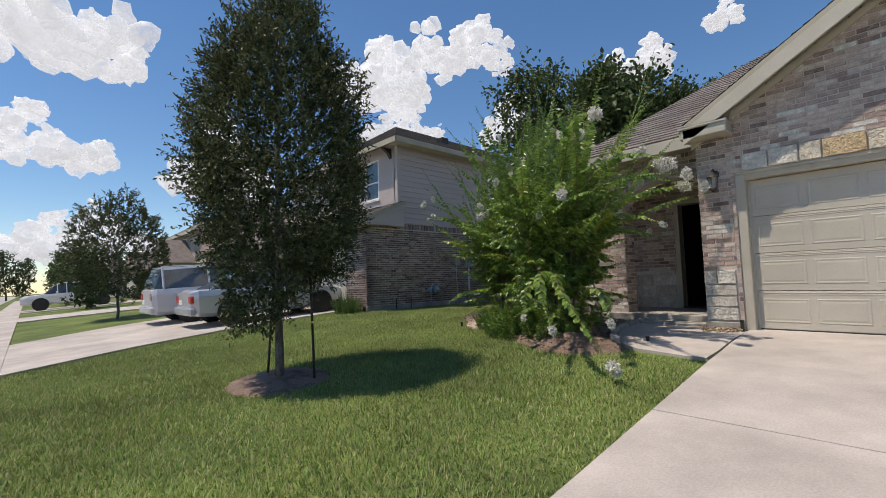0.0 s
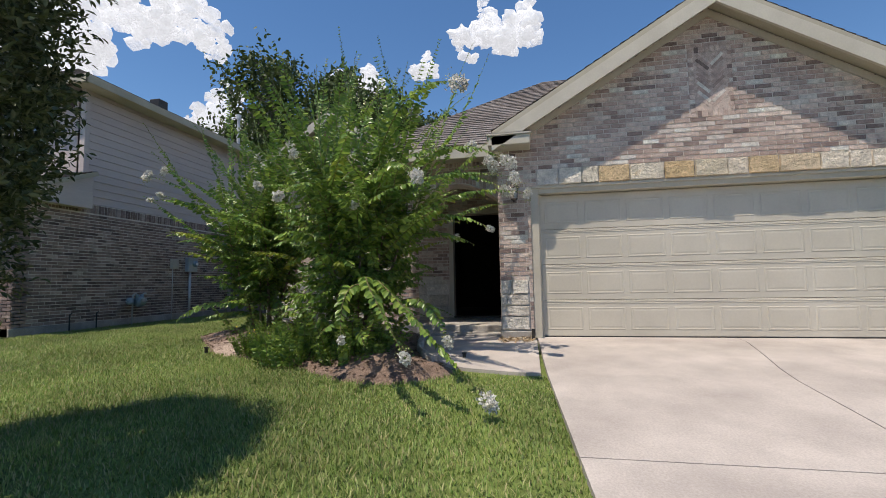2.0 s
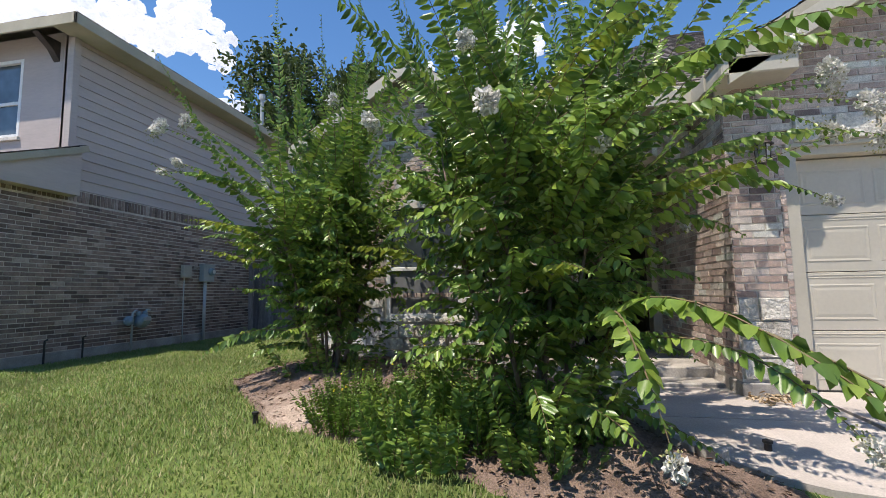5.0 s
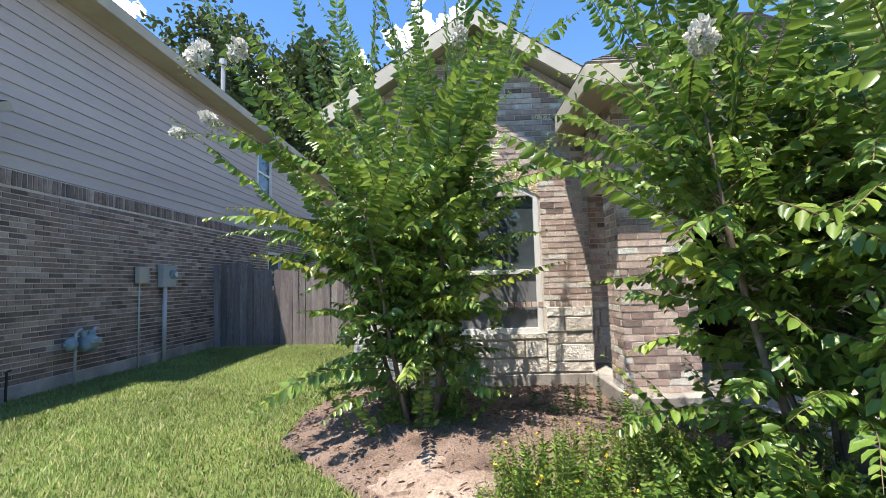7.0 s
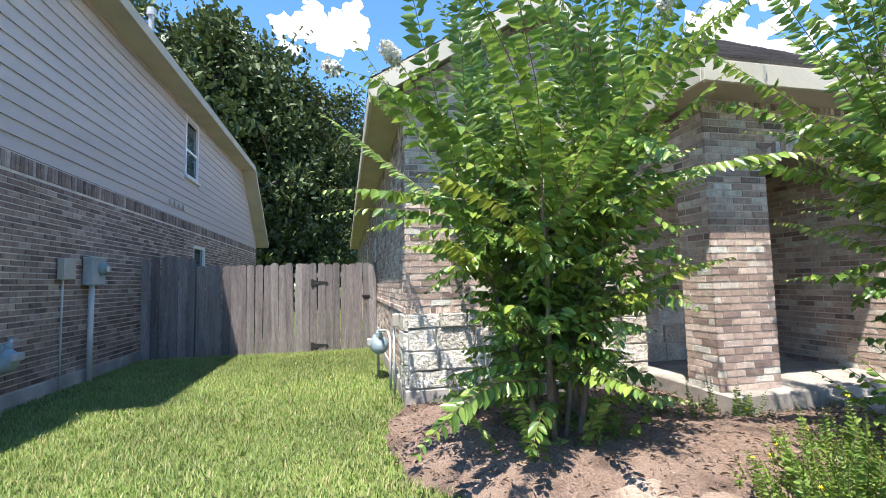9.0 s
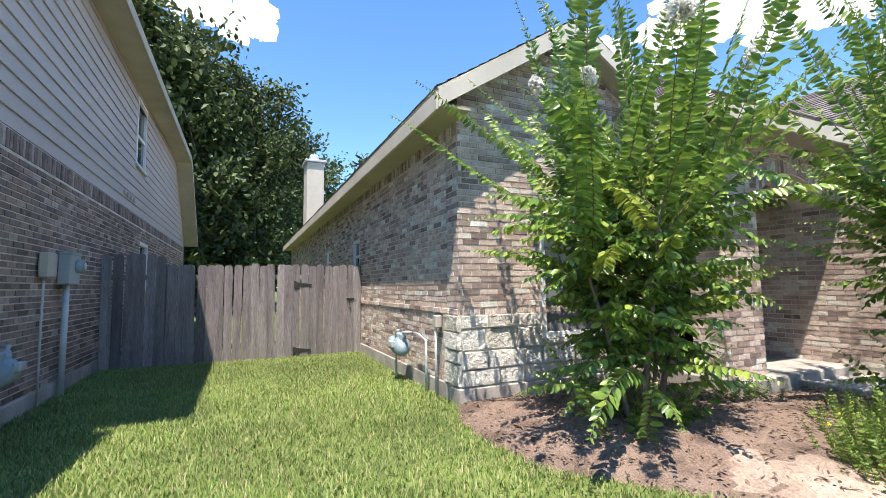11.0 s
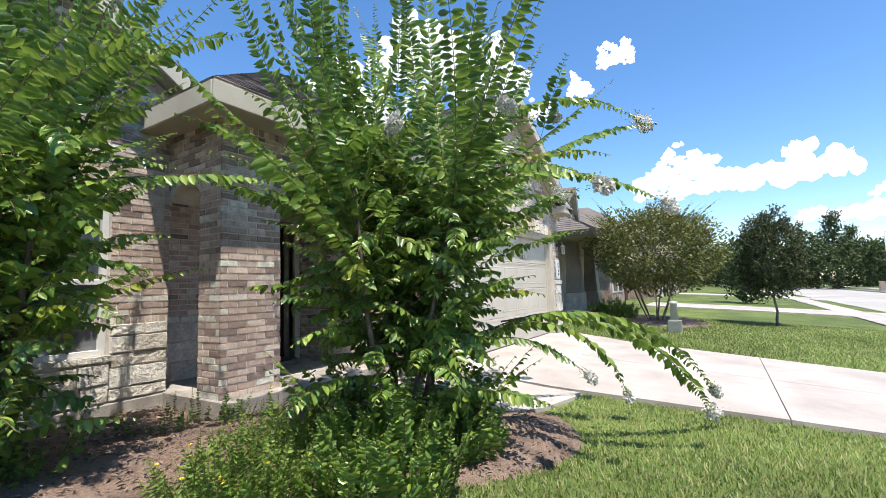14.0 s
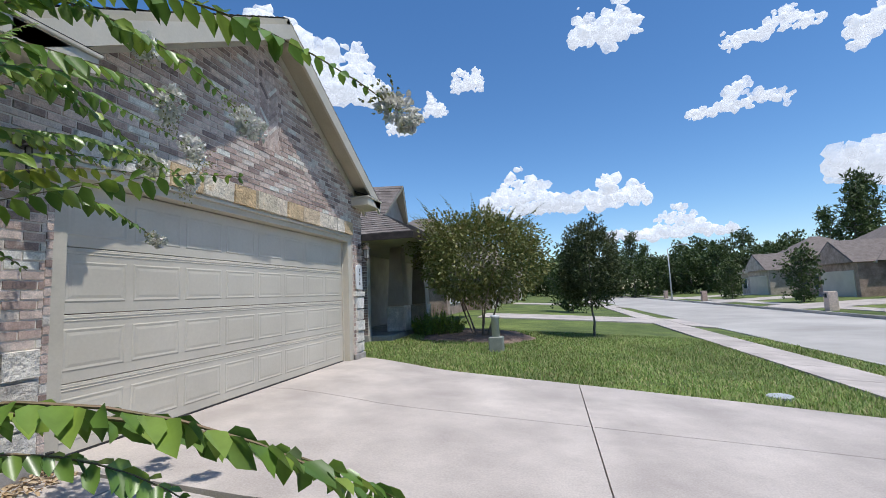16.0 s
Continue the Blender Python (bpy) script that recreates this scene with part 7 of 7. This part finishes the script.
SLOPE = 2.9
SEDAN = dict(L=4.7, W=1.82, body=[(-2.32, 0.72, 0.4, 0.95), (-2.15, 0.86, 0.28, 1.0), (-1.2, 0.91, 0.2, 1.0), (0.6, 0.91, 0.2, 0.96), (1.5, 0.9, 0.22, 0.86), (2.1, 0.84, 0.26, 0.74), (2.32, 0.7, 0.34, 0.62)],
             cabin=[(-1.85, 0.78, 0.62, 0.97, 1.0), (-1.05, 0.82, 0.6, 0.98, 1.4), (-0.2, 0.84, 0.62, 0.97, 1.46), (0.45, 0.84, 0.6, 0.96, 1.42), (1.3, 0.82, 0.62, 0.9, 0.93)])
vehicle("car", "silver sedan parked nose-in on the neighbour driveway", (-2.15, 12.35, gz(-2.15) + 0.04), 0, SLOPE, M_SILVER, **SEDAN)
vehicle("minivan", "pale silver minivan parked on the neighbour driveway", (-2.35, 15.2, gz(-2.35) + 0.04), 0, SLOPE, M_VAN, L=5.1, W=1.95, rail=True, wr=0.34, axles=(-1.5, 1.5),
        body=[(-2.52, 0.84, 0.38, 1.05), (-2.4, 0.95, 0.28, 1.1), (-1, 0.975, 0.22, 1.1), (1.2, 0.975, 0.22, 1.05), (2.0, 0.93, 0.24, 0.92), (2.52, 0.76, 0.34, 0.72)],
        cabin=[(-2.45, 0.84, 0.7, 1.08, 1.25), (-2.2, 0.88, 0.74, 1.08, 1.7), (-0.9, 0.9, 0.76, 1.08, 1.76), (0.5, 0.9, 0.74, 1.06, 1.7), (1.75, 0.86, 0.68, 1.0, 1.04)])
PICK = dict(L=5.6, W=1.98, wr=0.4, axles=(-1.75, 1.75), bed=(-2.7, -0.7, 1.1), body=[(-2.8, 0.92, 0.5, 1.1), (-2.7, 0.98, 0.42, 1.12), (0.2, 0.98, 0.38, 1.12), (1.6, 0.98, 0.38, 1.1), (2.5, 0.95, 0.4, 1.05), (2.8, 0.85, 0.46, 0.95)],
            cabin=[(-0.75, 0.88, 0.72, 1.1, 1.72), (-0.6, 0.9, 0.76, 1.1, 1.84), (0.3, 0.9, 0.76, 1.1, 1.86), (0.8, 0.9, 0.74, 1.1, 1.78), (1.55, 0.88, 0.7, 1.1, 1.14)])
vehicle("pickup_truck", "white pickup truck parked on a far driveway", (-5.2, 41.7, gz(-5.2) + 0.04), 180, -3.5, M_WHITECAR, **PICK)
vehicle("pickup_truck", "white pickup truck parked along the street", (-14.6, 56, gz(-14.6)), 90, 0, M_WHITECAR, **PICK)
vehicle("car", "dark red-brown sedan parked along the street", (-11.8, 42, gz(-11.8)), 90, 0, M_DARKCAR, **SEDAN)
vehicle("car", "dark sedan far down the street", (-11.8, 78, gz(-11.8)), 90, 0, M_DARKCAR, **SEDAN)
vehicle("car", "white sedan far down the street", (-4.6, 62, gz(-4.6)), 0, 3, M_WHITECAR, **SEDAN)


# ---- houses further along the street ----
def far_house(label, place, turn, w, d, wallm, seed, storeys=1):
    """A plain brick house that faces its own -x."""
    rnd = random.Random(seed)
    t = thing("house", label, "house", place, turn)
    h = 2.9 if storeys == 1 else 5.4
    part("wall", Geo().box(0, d, -w / 2, w / 2, -0.5, h).box(-1.6, 0, -w / 2, -w / 2 + 5.6, -0.5, 2.9), wallm, t, "tan brick walls")
    o = 0.45
    rz = h + (min(w, d) / 2 + o) * 0.62
    half = min(w, d) / 2
    g = Geo()
    if w >= d:
        r0, r1 = (d / 2, -w / 2 + half, rz), (d / 2, w / 2 - half, rz)
    else:
        r0, r1 = (half, 0, rz), (d - half, 0, rz)
    e = [(-o, -w / 2 - o, h), (d + o, -w / 2 - o, h), (d + o, w / 2 + o, h), (-o, w / 2 + o, h)]
    if w >= d:
        g.add(e + [r0, r1], [(0, 1, 4), (1, 2, 5, 4), (2, 3, 5), (3, 0, 4, 5), (3, 2, 1, 0)])
    else:
        g.add(e + [r0, r1], [(0, 1, 5, 4), (1, 2, 5), (2, 3, 4, 5), (3, 0, 4), (3, 2, 1, 0)])
    roof_ob = part("roof", g, M_SHINGLE, t, "brown-grey shingle roof")
    gy0, gy1 = -w / 2 - 0.3, -w / 2 + 5.9
    gm = (gy0 + gy1) / 2
    g = Geo().add([(-2.0, gy0, 2.85), (3.5, gy0, 2.85), (3.5, gy1, 2.85), (-2.0, gy1, 2.85), (-2.0, gm, 4.9), (4.5, gm, 4.9)], [(0, 1, 5, 4), (2, 3, 4, 5), (3, 0, 4), (3, 2, 1, 0)])
    part("roof", g, M_SHINGLE, t, "front gable roof")
    g = Geo().prism([(gy0 + 0.25, 2.85), (gy1 - 0.25, 2.85), (gm, 4.72)], "x", -2.04, -1.99)
    part("gable", g, wallm, t)
    part("garage_door", Geo().cbox(-1.66, -1.58, -w / 2 + 0.5, -w / 2 + 5.1, -0.1, 2.2, 0.02), M_DOORP, t)
    part("door", Geo().cbox(-0.06, 0.02, -w / 2 + 6.6, -w / 2 + 7.6, 0, 2.2, 0.02), M_DOORWOOD, t)
    spots = [(-w / 2 + 8.4, 0.6)] + ([(w / 2 - 1.9, 0.6)] if w > 11 else [])
    if storeys == 2:
        spots += [(-w / 2 + 2.5, 3.5), (-w / 2 + 6, 3.5), (w / 2 - 2.5, 3.5)]
    for y, z in spots:
        fr = part("window", Geo().cbox(-0.05, 0.02, y, y + 1.3, z, z + 1.5, 0.02), M_WHITE, t)
        part("pane", Geo().cbox(-0.06, -0.04, y + 0.08, y + 1.22, z + 0.08, z + 1.42, 0.01), M_GLASS, fr)
    part("fascia", Geo().cbox(-o - 0.03, -o, -w / 2 - o, w / 2 + o, h - 0.2, h, 0.01), M_TRIM, t)
    return t


M_FARBRICK = surface("far_brick", [(0.28, 0.21, 0.17), (0.4, 0.31, 0.26)], 0.9, 14, 0.25, 2, 0.2, 0.3)
M_FARBRICK2 = surface("far_brick_pale", [(0.38, 0.33, 0.28), (0.47, 0.41, 0.35)], 0.9, 14, 0.25, 2, 0.2, 0.3)
for i, (x, y, turn, w, d, st) in enumerate([(2, 29, 0, 12, 13, 1), (2, 43.5, 0, 12, 14, 2), (2, 59, 0, 12.5, 13, 1), (2, 75, 0, 12, 13, 1), (2, -28, 0, 12, 13, 1), (2, -43, 0, 12, 14, 2), (2, -58, 0, 12, 13, 1),
                                            (-30, -62, 180, 12, 13, 1), (-30, -47, 180, 12.5, 14, 1), (-30.5, -32, 180, 12, 15, 2), (-30, -17, 180, 12, 13, 1), (-30, -2, 180, 12, 13, 1), (-30, 14, 180, 12, 13, 2),
                                            (-30, 30, 180, 12, 13, 1), (-30, 46, 180, 12, 13, 1), (-30, 62, 180, 12, 13, 1), (-30, 78, 180, 12, 13, 1), (-30, 94, 180, 12, 13, 2), (-29, 110, 180, 12, 13, 1)]):
    far_house(("two-storey" if st == 2 else "single-storey") + " brick house with shingle roof along the street", (x, y, gz(x)), turn, w, d, (M_FARBRICK, M_FARBRICK2)[i % 2], 60 + i, st)
for i, (x, y) in enumerate([(-23, -52), (-23, -38), (-24, -26), (-23.5, 36), (-23.5, 52), (-24, 68), (-4.8, 36), (-5, 50), (-5, 66), (-5, -27), (-5, -48)]):
    o = copy_thing(kinds[3], pose(x, y, gz(x) - 0.05, 0, 0, i * 47))
    o.scale = (0.4, 0.4, 0.42)
    tagged(o, "small street tree on a front lawn", "tree", "street trees")
